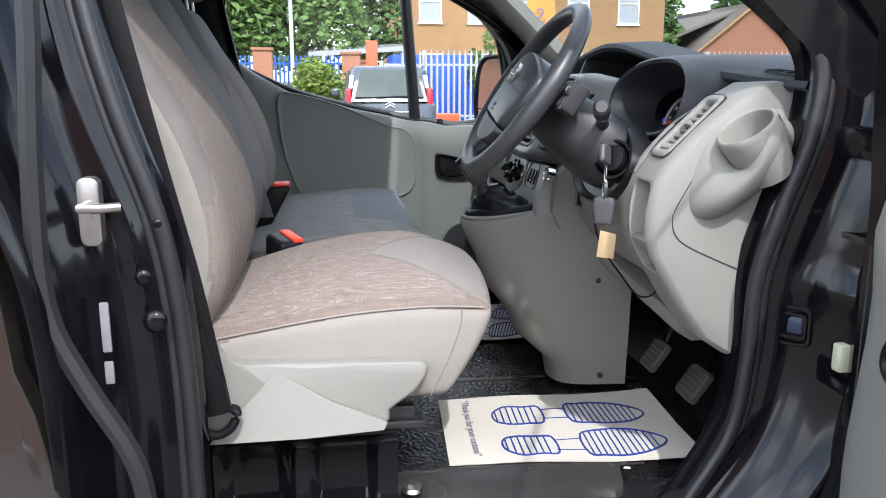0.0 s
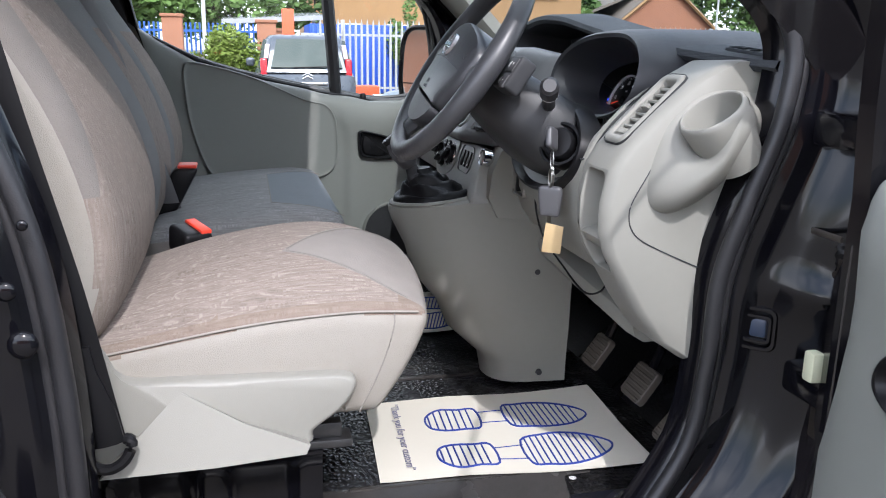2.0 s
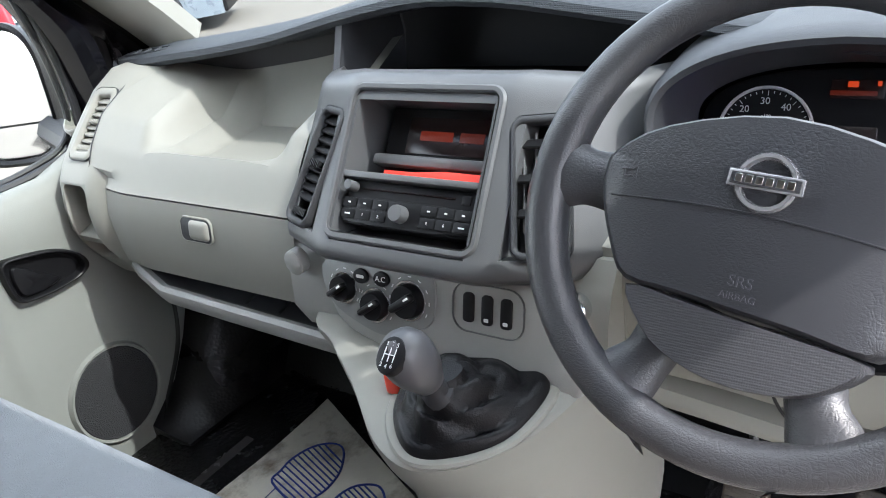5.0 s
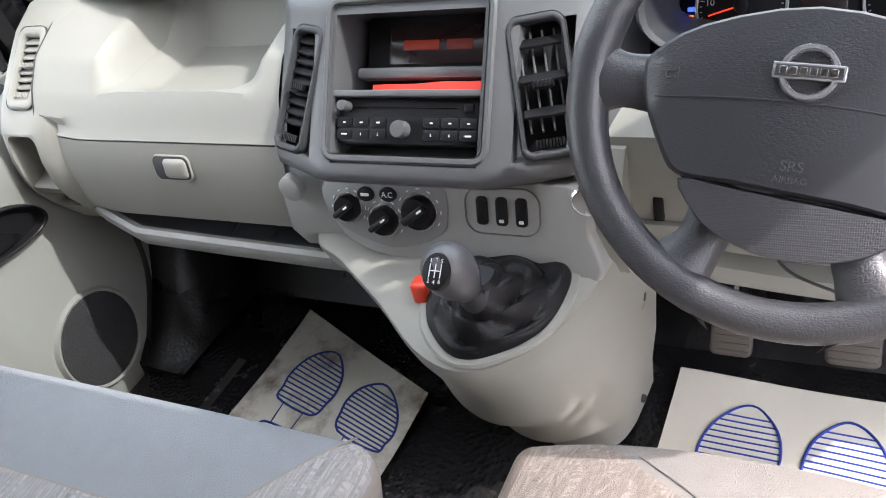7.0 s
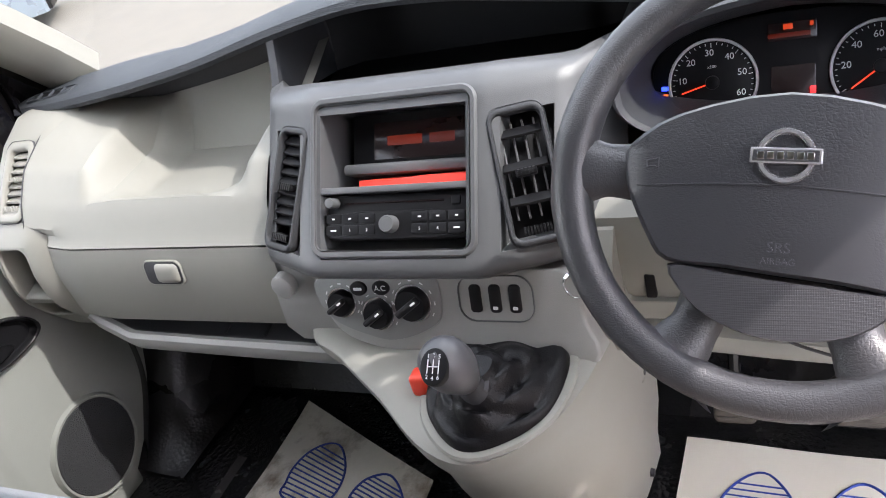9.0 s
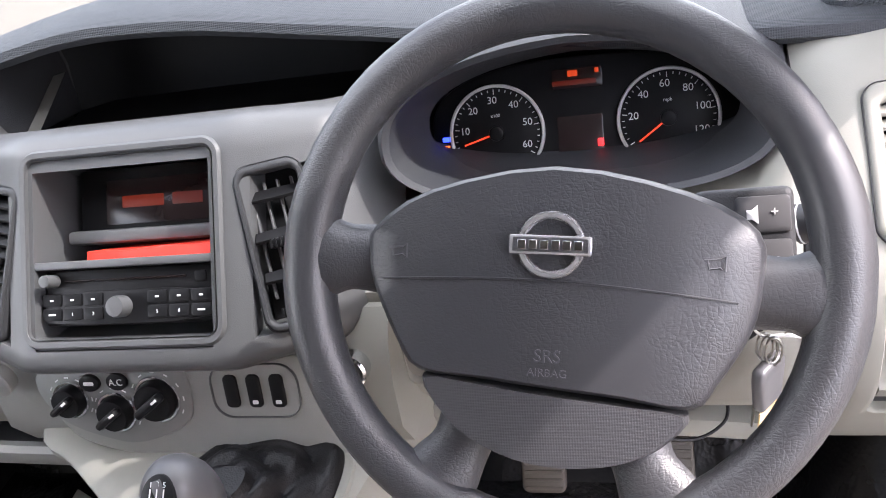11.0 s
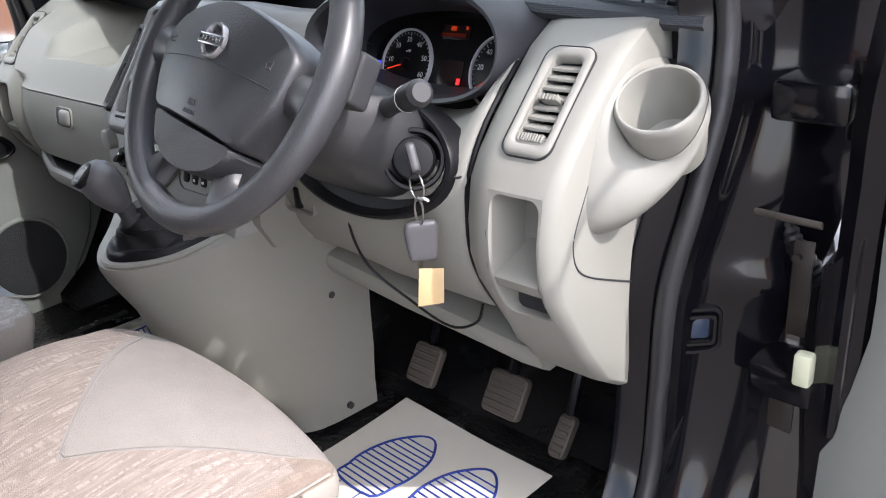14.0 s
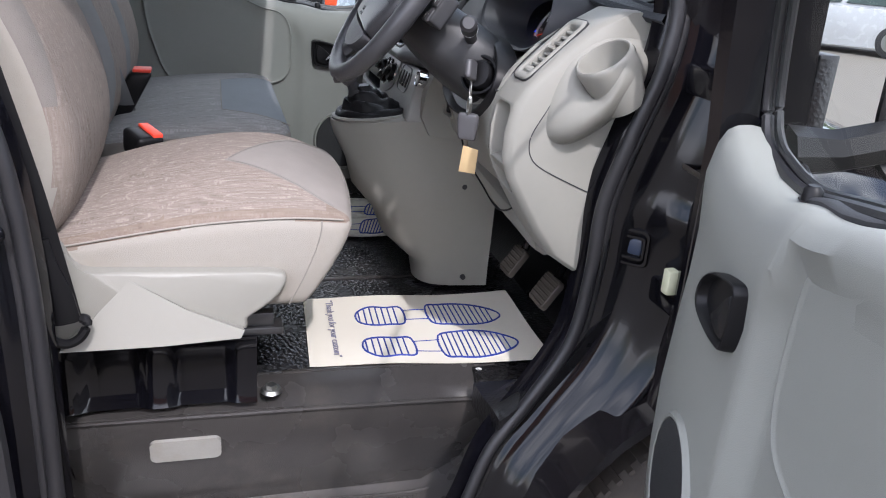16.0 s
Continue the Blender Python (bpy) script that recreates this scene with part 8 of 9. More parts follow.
# ---- paper floor mats ----
def paper_mat(corners, mat, label, letters):
    """corners: heel-right, heel-left, toe-left, toe-right, seen by the sitter."""
    a, b, c, d = [Vector(p) for p in corners]
    t = thing("paper_floor_mat", (a + b + c + d) / 4, label, "paper mat", "paper floor mats")
    S = lambda u, v: (a.lerp(b, u)).lerp(d.lerp(c, u), v) + Vector((0, 0, 0.004 * math.sin(3 * u + 5 * v) ** 2 + 0.02 * max(0, v - 0.9) * 2))
    bm = bmesh.new()
    n = 14
    for w in (0.0, 0.0012):
        g = [[bm.verts.new(S(i / n, j / n) + Vector((0, 0, w))) for j in range(n + 1)] for i in range(n + 1)]
        for i in range(n):
            for j in range(n):
                bm.faces.new((g[i][j], g[i + 1][j], g[i + 1][j + 1], g[i][j + 1]))
    part("sheet", bm, mat, t, "creased white paper sheet")

    def sole(pts, stripes, v0, v1, cu):
        bm = bmesh.new()
        cp = curve_points([(x, y, 0) for x, y in pts], 4, True)
        tube(bm, [S(p.x, p.y) + Vector((0, 0, 0.002)) for p in cp], 0.0022, 5, True)
        outline = part("printed_sole", bm, INK, t, "blue striped shoe-sole print")
        for k in range(stripes):
            v = lerp(v0, v1, (k + 0.5) / stripes)
            xs = []
            for i in range(len(cp)):
                p, q = cp[i], cp[(i + 1) % len(cp)]
                if (p.y - v) * (q.y - v) < 0:
                    xs.append(lerp(p.x, q.x, (v - p.y) / (q.y - p.y)))
            if len(xs) >= 2:
                lo, hi = min(xs), max(xs)
                bm = bmesh.new()
                tube(bm, [S(lerp(lo, hi, i / 5), v) + Vector((0, 0, 0.002)) for i in range(6)], 0.0017, 4)
                part("printed_stripe", bm, INK, outline)
    for uc, s, dv in ((0.225, 1, 0.02), (0.665, -1, 0.02)):
        f = lambda pts: [(uc + s * x * 1.45, y + dv) for x, y in pts]
        sole(f([(-0.10, 0.27), (-0.085, 0.35), (-0.075, 0.42), (0.075, 0.42), (0.085, 0.35), (0.085, 0.27), (0.05, 0.215), (-0.04, 0.21)]), 8, 0.20, 0.42, uc)
        sole(f([(-0.085, 0.54), (0.085, 0.54), (0.115, 0.63), (0.12, 0.71), (0.095, 0.80), (0.03, 0.875), (-0.03, 0.86), (-0.09, 0.78), (-0.115, 0.68), (-0.105, 0.60)]), 13, 0.54, 0.86, uc)
        for x0, x1 in ((-0.075, -0.085), (0.075, 0.085)):
            bm = bmesh.new()
            tube(bm, [S(uc + s * 1.1 * lerp(x0 * 0.8, x1 * 0.8, k / 4), dv + lerp(0.42, 0.54, k / 4)) + Vector((0, 0, 0.002)) for k in range(5)], 0.0011, 4)
            part("printed_waist", bm, INK, t)
    if letters:
        e = (S(1, 0.1) - S(0, 0.1)).normalized()
        up = Vector((0, 0, 1))
        v = up.cross(e)
        o = S(0.5, 0.115) + Vector((0, 0, 0.004))
        m = Matrix((-e, -v, up)).transposed().to_4x4()
        lettering("\u201cThank you for your custom\u201d", 0.022, Matrix.Translation(o) @ m, GREYINK, t, "lettering", 0.0003, "grey printed lettering")
    return t


paper_mat([(0.203, 1.355, 0.647), (0.222, 1.664, 0.647), (0.702, 1.648, 0.648), (0.688, 1.312, 0.648)], PAPER, "white paper floor mat printed with two blue shoe soles", True)
paper_mat([(0.235, 2.060, 0.650), (0.245, 2.400, 0.650), (0.712, 2.385, 0.652), (0.555, 2.045, 0.652)], DIRTYPAPER, "soiled white paper floor mat with blue shoe-sole print", False)

# ---- outside: ground, cars, fence, houses, trees ----
def outside():
    bm = bmesh.new()
    n = 40
    g = [[bm.verts.new((lerp(-400, 400, i / n), lerp(-400, 400, j / n), 0)) for j in range(n + 1)] for i in range(n + 1)]
    for i in range(n):
        for j in range(n):
            bm.faces.new((g[i][j], g[i + 1][j], g[i + 1][j + 1], g[i][j + 1]))
    solo("ground", bm, GRAVEL, "pale gravelly yard ground", "ground", kind="structure")


GRAVEL = material("pale_gravel", (0.135, 0.121, 0.101), 0.9, vary=0.3, scale=3, bump=0.8, bump_scale=60)
BRICKM = material("yellow_brick", (0.34, 0.20, 0.095), 0.9, vary=0.25, scale=2.0, bump=0.3, bump_scale=14)
REDBRICK = material("red_brick", (0.33, 0.15, 0.09), 0.9, vary=0.2, scale=2.5, bump=0.3, bump_scale=14)
ROOF = material("grey_roof_tile", (0.17, 0.145, 0.125), 0.85, vary=0.2, scale=3, bump=0.4, bump_scale=9)
FENCE = material("galvanised_fence", (0.42, 0.43, 0.43), 0.5, 0.3, vary=0.1)
BLUEFENCE = material("blue_fence_paint", (0.03, 0.12, 0.42), 0.45, vary=0.1)
BLUECONT = material("blue_container_paint", (0.02, 0.09, 0.50), 0.5, vary=0.1, scale=2)
BLUEVAN = material("bright_blue_paint", (0.02, 0.25, 0.75), 0.4, vary=0.05)
ORANGE = material("orange_red_paint", (0.80, 0.10, 0.03), 0.5, vary=0.05)
FLAG = material("orange_flag_cloth", (0.85, 0.36, 0.08), 0.8, vary=0.1, scale=2)
FLAGINK = material("violet_grey_print", (0.22, 0.20, 0.30), 0.8, vary=0.1)
YELLOWPLATE = material("yellow_plate", (0.80, 0.55, 0.02), 0.4, vary=0.05)
BARK = material("bark", (0.11, 0.085, 0.06), 0.95, vary=0.3, scale=10)
LEAF = material("green_leaves", (0.11, 0.19, 0.05), 0.65, vary=0.45, scale=0.9, spec=0.3)
LEAFDARK = material("dark_green_leaves", (0.085, 0.15, 0.045), 0.65, vary=0.45, scale=0.9, spec=0.3)
LEAFLIGHT = material("yellow_green_leaves", (0.16, 0.22, 0.04), 0.65, vary=0.4, scale=1.5, spec=0.3)
CARGREY = material("blue_grey_car_paint", (0.085, 0.10, 0.125), 0.28, 0.2, vary=0.05, coat=0.3)
CARSILVER = material("pale_blue_silver_car_paint", (0.22, 0.26, 0.30), 0.28, 0.3, vary=0.05, coat=0.3)
CARDARK = material("dark_grey_car_paint", (0.06, 0.065, 0.07), 0.22, 0.4, vary=0.05, coat=0.5)
CARWHITE = material("white_car_paint", (0.36, 0.37, 0.38), 0.25, vary=0.04, coat=0.3)
LAMPRED = material("red_lamp_lens", (0.55, 0.02, 0.03), 0.2, vary=0.1)
LAMPWHITE = material("white_lamp_lens", (0.7, 0.55, 0.55), 0.2, vary=0.1)
CURTAIN = material("net_curtain_behind_glass", (0.35, 0.38, 0.40), 0.3, vary=0.3, scale=3)
CONCRETE = material("concrete", (0.42, 0.42, 0.40), 0.85, vary=0.12, scale=3)
outside()


def car(name, length, width, height, paint, label, rear=0.0, beltline=0.56, wheel_r=0.31, shape="hatch", seats=True):
    """A parked car round its own origin: nose to +x, on the ground."""
    e = thing(name, (0, 0, 0), label, "car")
    L, W, H = length, width, height
    b = H * beltline
    bm = bmesh.new()
    prof = [(-0.50, 0.22), (-0.50, 0.55), (-0.485, 0.92), (-0.40, 1.0), (0.0, 1.02), (0.24, 1.0), (0.40, 0.90), (0.485, 0.72), (0.50, 0.45), (0.495, 0.20), (0.0, 0.16)]
    if shape == "van":
        prof = [(-0.50, 0.22), (-0.50, 0.60), (-0.495, 0.98), (-0.45, 1.0), (0.0, 1.02), (0.34, 1.0), (0.44, 0.86), (0.49, 0.66), (0.50, 0.45), (0.495, 0.20), (0.0, 0.16)]
    rings = []
    for y, k, dz in ((-0.5, 0.955, 0.86), (-0.485, 0.985, 0.96), (-0.42, 1, 1), (0, 1.0, 1.02), (0.42, 1, 1), (0.485, 0.985, 0.96), (0.5, 0.955, 0.86)):
        rings.append([Vector((x * L * k, y * W, 0.16 * b + (z - 0.16) * b * dz)) for x, z in prof])
    loft(bm, rings)
    part("body", bm, paint, e)
    # cabin
    bm = bmesh.new()
    x0, x1 = (-0.47, 0.27) if shape == "hatch" else (-0.49, 0.36)
    t0, t1 = (-0.40, 0.08) if shape == "hatch" else (-0.475, 0.20)
    base = [(x0 * L, -0.46 * W), (x1 * L, -0.44 * W), (x1 * L, 0.44 * W), (x0 * L, 0.46 * W)]
    roof = [(t0 * L, -0.37 * W), (t1 * L, -0.36 * W), (t1 * L, 0.36 * W), (t0 * L, 0.37 * W)]
    rg = []
    for f, z in ((0.0, b * 0.97), (0.5, lerp(b, H, 0.5)), (0.86, lerp(b, H, 0.86)), (0.96, lerp(b, H, 0.965)), (0.99, H * 0.997)):
        ring_pts = []
        k = 1.0 if f < 0.95 else 0.94 if f < 0.98 else 0.7
        for (ax_, ay), (bx, by) in zip(base, roof):
            ring_pts.append((lerp(ax_, bx, f), lerp(ay, by, f)))
        cx = sum(p[0] for p in ring_pts) / 4
        pts = []
        for i in range(4):
            p, q = Vector(ring_pts[i]), Vector(ring_pts[(i + 1) % 4])
            for t in (0.06, 0.5, 0.94):
                m_ = p.lerp(q, t)
                bow = 0.03 if i in (1, 3) and t == 0.5 else 0.02 if t == 0.5 else 0
                d = Vector((m_.x - cx, m_.y)).normalized() * bow
                pts.append(Vector((cx + (m_.x + d.x - cx) * k, (m_.y + d.y) * k, z)))
        rg.append(pts)
    loft(bm, rg)
    part("cabin", bm, paint, e)

    def pane(pts, name="window"):
        bm = bmesh.new()
        c = sum((Vector(p) for p in pts), Vector()) / len(pts)
        nrm = (Vector(pts[1]) - Vector(pts[0])).cross(Vector(pts[2]) - Vector(pts[0])).normalized()
        if nrm.dot(c - Vector((0, 0, b))) < 0:
            nrm = -nrm
        fr = [Vector(p) + nrm * 0.055 for p in pts]
        loft(bm, [[Vector(p) - nrm * 0.02 for p in pts], fr])
        part(name, bm, CARGLASS, e, "dark car window with its reflection put into the colour")

    def on(f, s, side):
        """A point on a cabin face: side 0 right, 1 front, 2 left, 3 rear; s along it, f up."""
        p, q = [(lerp(base[k][0], roof[k][0], f), lerp(base[k][1], roof[k][1], f)) for k in (side, (side + 1) % 4)]
        return Vector((lerp(p[0], q[0], s), lerp(p[1], q[1], s), lerp(b * 0.97, H, f)))
    for side in (0, 2):
        for s0, s1 in ((0.06, 0.40), (0.44, 0.90)):
            pane([on(0.12, s0, side), on(0.12, s1, side), on(0.84, s1 - (0.0 if s1 < 0.8 else 0.04), side), on(0.84, s0 + 0.02, side)])
    for side in (1, 3):
        pane([on(0.10, 0.10, side), on(0.10, 0.90, side), on(0.84, 0.88, side), on(0.84, 0.12, side)], "rear_window" if side == 3 else "windscreen")
    # lamps, plate, bumper, mirrors
    for sy in (-1, 1):
        bm = pillow((-0.46 * L - 0.02, sy * 0.43 * W - 0.06, b * 0.86), (-0.46 * L + 0.10, sy * 0.43 * W + 0.06, b * 1.22), 0.03, lambda p: p + Vector((-0.10 * L * 0.0 + 0.10 * (p.z - b), 0, 0)), 3, 3)
        part("tail_lamp", bm, LAMPRED, e, "red tail lamp")
        if shape == "hatch":
            bm = pillow((-0.45 * L - 0.03, sy * 0.405 * W - 0.04, b * 1.22), (-0.45 * L + 0.06, sy * 0.405 * W + 0.04, b * 1.48), 0.02, lambda p: p + Vector((0.25 * (p.z - b * 1.2), -sy * 0.12 * (p.z - b * 1.2), 0)), 3, 3)
            part("upper_lamp", bm, LAMPWHITE, e, "pale upper lamp strip")
        bm = pillow((0.475 * L - 0.08, sy * 0.37 * W - 0.14, b * 0.66), (0.475 * L + 0.02, sy * 0.37 * W + 0.14, b * 0.84), 0.03, None, 3, 3)
        part("head_lamp", bm, CHROME, e, "clear headlamp")
        bm = pillow((0.20 * L - 0.08, sy * (0.5 * W + 0.10) - 0.10, b * 1.02), (0.20 * L + 0.08, sy * (0.5 * W + 0.10) + 0.08, b * 1.20), 0.05, None, 3, 3)
        part("door_mirror", bm, paint, e)
        bm = pillow((-0.50 * L - 0.015, sy * 0.40 * W - 0.07, b * 0.36), (-0.50 * L + 0.04, sy * 0.40 * W + 0.07, b * 0.48), 0.02, None, 2, 3)
        part("reflector", bm, LAMPRED, e)
        for fx in (-0.31, 0.31):
            bm = bmesh.new()
            for r0, r1, w0 in ((wheel_r, wheel_r, 0.11), ):
                tube(bm, [(fx * L, sy * (0.5 * W - 0.17), wheel_r), (fx * L, sy * (0.5 * W + 0.005), wheel_r), (fx * L, sy * (0.5 * W + 0.01), wheel_r)], [wheel_r, wheel_r, wheel_r * 0.9], 24)
            ty = part("wheel", bm, RUBBER, e)
            bm = bmesh.new()
            tube(bm, [(fx * L, sy * (0.5 * W - 0.02), wheel_r), (fx * L, sy * (0.5 * W + 0.016), wheel_r), (fx * L, sy * (0.5 * W + 0.02), wheel_r)], [wheel_r * 0.66, wheel_r * 0.64, wheel_r * 0.15], 20)
            part("wheel_cover", bm, STEEL, ty)
            bm = bmesh.new()
            ring_o = [(wheel_r * 1.16 * math.cos(t), wheel_r * 1.16 * math.sin(t)) for t in [math.pi * i / 16 for i in range(17)]]
            rows = [[Vector((fx * L + x, sy * (0.5 * W + dy), wheel_r + z)) for x, z in ring_o] for dy in (-0.05, 0.006)]
            loft(bm, rows, False, False)
            part("arch_edge", bm, BLACK, e)
    bm = bmesh.new()
    box(bm, (-0.50 * L - 0.03, -0.47 * W, 0.20), (-0.49 * L + 0.05, 0.47 * W, 0.44), 0.03)
    part("rear_bumper", bm, BLACK if shape == "hatch" else paint, e, "dark lower bumper")
    bm = bmesh.new()
    box(bm, (-0.50 * L - 0.022, -0.26, b * 0.60), (-0.50 * L + 0.02, 0.26, b * 0.60 + 0.115), 0.004)
    pl = part("plate", bm, YELLOWPLATE, e, "yellow rear plate")
    bm = bmesh.new()
    for k in range(7):
        yy = -0.21 + k * 0.066 + (0.02 if k > 3 else 0)
        box(bm, (-0.50 * L - 0.027, yy - 0.022, b * 0.60 + 0.022), (-0.50 * L - 0.020, yy + 0.022, b * 0.60 + 0.094), 0)
    part("plate_bars", bm, BLACK, pl)
    bm = bmesh.new()
    box(bm, (-0.50 * L - 0.03, -0.36, b * 0.60 + 0.14), (-0.50 * L + 0.02, 0.36, b * 0.60 + 0.19), 0.01)
    part("tailgate_strip", bm, CHROME, e, "chrome strip over the plate")
    bm = bmesh.new()
    for dz in (0.0, 0.05):
        tube(bm, [(-0.495 * L - 0.01, -0.09, b * 0.86 + dz), (-0.495 * L - 0.015, 0.0, b * 0.86 + 0.05 + dz), (-0.495 * L - 0.01, 0.09, b * 0.86 + dz)], 0.012, 6)
    part("rear_emblem", bm, CHROME, e, "two plain chrome chevrons") if shape == "hatch" and paint is CARGREY else bm.free()
    bm = bmesh.new()
    tube(bm, [on(0.13, 0.35, 3) + Vector((-0.06, 0, 0)), on(0.16, 0.75, 3) + Vector((-0.06, 0, 0))], 0.012, 6)
    part("rear_wiper", bm, BLACK, e)
    return e


def put(e, x, y, turn):
    e.matrix_basis = pose(x, y, 0, 0, 0, turn)
    return e


put(car("parked_hatchback", 4.05, 1.76, 1.60, CARGREY, "blue-grey tall hatchback seen from behind", beltline=0.60), 1.12, 17.0, 90)
put(car("parked_hatchback", 3.6, 1.63, 1.47, CARSILVER, "pale silver-blue small round hatchback", beltline=0.60), 3.35, 10.6, 125)
put(car("parked_hatchback", 4.3, 1.76, 1.50, CARDARK, "dark grey hatchback behind the fence line", beltline=0.60), 3.9, 15.0, 80)
put(car("parked_saloon", 4.4, 1.78, 1.45, CARDARK, "dark saloon beyond the fence", beltline=0.60), 5.5, 25.5, 5)
put(car("parked_estate", 4.5, 1.80, 1.48, CARSILVER, "silver estate car in the next bay", beltline=0.60), 6.6, 12.5, 130)
put(car("parked_van", 4.9, 1.95, 1.95, CARWHITE, "white panel van parked ahead", beltline=0.55, shape="van"), 16.5, 9.0, 170)
put(car("parked_hatchback", 4.1, 1.75, 1.50, CARWHITE, "white hatchback parked ahead", beltline=0.60), 9.8, 16.0, 120)
put(car("parked_hatchback", 4.1, 1.75, 1.50, CARWHITE, "white hatchback parked ahead", beltline=0.60), 12.6, 14.5, 125)
put(car("parked_saloon", 4.4, 1.78, 1.45, CARSILVER, "silver saloon parked ahead", beltline=0.60), 13.5, 5.5, 160)
put(car("parked_hatchback", 4.1, 1.75, 1.50, CARDARK, "dark hatchback parked opposite", beltline=0.60), 2.5, -8.5, 100)

# palisade fence: pales on two rails
fence = thing("palisade_fence", (8, 22, 0), "galvanised steel palisade fence with pointed pales", "fence")
pale = bmesh.new()
loft(pale, [[(x * s, y, z) for x, y in ((-0.034, 0.0), (-0.012, -0.02), (0.012, -0.02), (0.034, 0.0))] for z, s in ((0.05, 1), (1.85, 1), (2.02, 0.75), (2.12, 0.1))], False, False)
first = part("pale", pale, FENCE, None)
first.parent = fence
first.matrix_parent_inverse = Matrix.Translation(-fence.location)
first.location = (2.0, 22.0, 0)
for k in range(1, 150):
    o = bpy.data.objects.new("pale", first.data)
    scene.collection.objects.link(o)
    o.parent = fence
    o.matrix_parent_inverse = Matrix.Translation(-fence.location)
    x = 2.0 + k * 0.155
    o.location = (x, 22.0 + (0.0 if x < 12 else (x - 12) * -0.08), 0)
for z in (0.35, 1.72):
    bm = bmesh.new()
    loft(bm, [[(x, y, zz) for y, zz in ((yy + 0.02, z - 0.03), (yy + 0.02, z + 0.03), (yy + 0.06, z + 0.03), (yy + 0.06, z - 0.03))] for x, yy in ((1.5, 22.0), (12, 22.0), (25.5, 20.92))])
    part("rail", bm, FENCE, fence)
for x in (2.6, 5.3, 8.0, 10.7, 13.4, 16.1, 18.8, 21.5):
    bm = bmesh.new()
    yy = 22.05 + (0.0 if x < 12 else (x - 12) * -0.08)
    box(bm, (x - 0.05, yy + 0.02, 0), (x + 0.05, yy + 0.12, 2.1), 0.005)
    part("post", bm, FENCE, fence)

blue = thing("blue_railing", (-1.5, 24, 0), "blue painted railing between brick piers", "fence")
for k in range(34):
    bm = bmesh.new()
    tube(bm, [(-3.4 + k * 0.12, 24.0, 0.0), (-3.4 + k * 0.12, 24.0, 2.0)], 0.028, 5)
    part("bar", bm, BLUEFENCE, blue)
bm = bmesh.new()
for z in (0.4, 1.75):
    box(bm, (-3.5, 23.98, z), (0.7, 24.03, z + 0.06))
part("rail", bm, BLUEFENCE, blue)
for x, y, w, h in ((-1.75, 23.0, 0.5, 2.1), (0.65, 23.0, 0.5, 2.0), (1.05, 23.6, 0.4, 1.8)):
    bm = bmesh.new()
    box(bm, (x - w / 2, y - w / 2, 0), (x + w / 2, y + w / 2, h), 0.01)
    box(bm, (x - w / 2 - 0.04, y - w / 2 - 0.04, h), (x + w / 2 + 0.04, y + w / 2 + 0.04, h + 0.08), 0.01)
    solo("brick_pier", bm, REDBRICK, "square red-brick gate pier with a cap", "pier", "gate piers")

bm = bmesh.new()
box(bm, (1.9, 24.2, 0.1), (5.4, 26.5, 2.05), 0.02)
for k in range(24):
    box(bm, (1.95 + k * 0.145, 24.16, 0.15), (2.02 + k * 0.145, 24.21, 2.0), 0.005)
solo("blue_container", bm, BLUECONT, "bright blue ribbed steel container behind the fence", "container")
bm = bmesh.new()
box(bm, (0.95, 16.95, 0), (1.11, 17.11, 0.1)), box(bm, (0.93, 20.0, 0.0), (1.21, 20.1, 2.25), 0.02)
solo("red_sign_post", bm, ORANGE, "plain orange-red upright sign board", "sign")
bm = bmesh.new()
box(bm, (2.15, 17.0, 0.0), (2.75, 17.5, 0.62), 0.03)
solo("red_bollard", bm, ORANGE, "low orange-red plastic barrier block", "barrier")
bm = bmesh.new()
loft(bm, [[(-0.6, 27, 2.05), (2.6, 27, 2.25), (2.6, 30, 2.45), (-0.6, 30, 2.25)], [(-0.6, 27, 2.2), (2.6, 27, 2.4), (2.6, 30, 2.6), (-0.6, 30, 2.4)]])
for x in (-0.4, 2.4):
    box(bm, (x, 27.2, 0), (x + 0.12, 27.32, 2.2))
    box(bm, (x, 29.5, 0), (x + 0.12, 29.62, 2.4))
solo("white_canopy", bm, CARWHITE, "flat white canopy on posts", "canopy")
for x, y in ((-0.83, 20.0), (24.5, 33.0), (21.0, 34.0), (31, 30), (33, 21.0), (45, 24.0)):
    p = thing("lamp_post", (x, y, 0), "slim pale grey street lamp post", "lamp post", "street lamps")
    bm = bmesh.new()
    tube(bm, [(x, y, 0), (x, y, 1.2), (x, y, 1.25), (x, y, 7.5)], [0.07, 0.07, 0.05, 0.04], 10)
    part("column", bm, FENCE, p)
    bm = pillow((x - 0.1, y - 0.6, 7.4), (x + 0.1, y + 0.05, 7.52), 0.05, None, 2, 2)
    part("lantern", bm, CONCRETE, p)

# feather flag
fl = thing("feather_flag", (3.3, 13, 0), "orange advertising flag with dark letters on a thin pole", "flag")
bm = bmesh.new()
loft(bm, [[Vector((xc - w / 2 + w * i / 6 , 13.0 + 0.03 * math.sin(i + z * 2), z)) for i in range(7)] for z, xc, w in ((1.33, 3.58, 0.40), (2.0, 3.48, 0.43), (2.8, 3.36, 0.46), (3.6, 3.20, 0.42), (4.0, 3.08, 0.2))], False, False)
r_ = bmesh.ops.solidify(bm, geom=bm.faces[:], thickness=0.006)
part("cloth", bm, FLAG, fl, "orange flag cloth")
bm = bmesh.new()
tube(bm, curve_points([(3.83, 13.02, 0), (3.75, 13.02, 1.5), (3.62, 13.02, 2.6), (3.45, 13.02, 3.6), (3.1, 13.02, 4.05)], 4), 0.012, 6)
part("pole", bm, STEEL, fl)
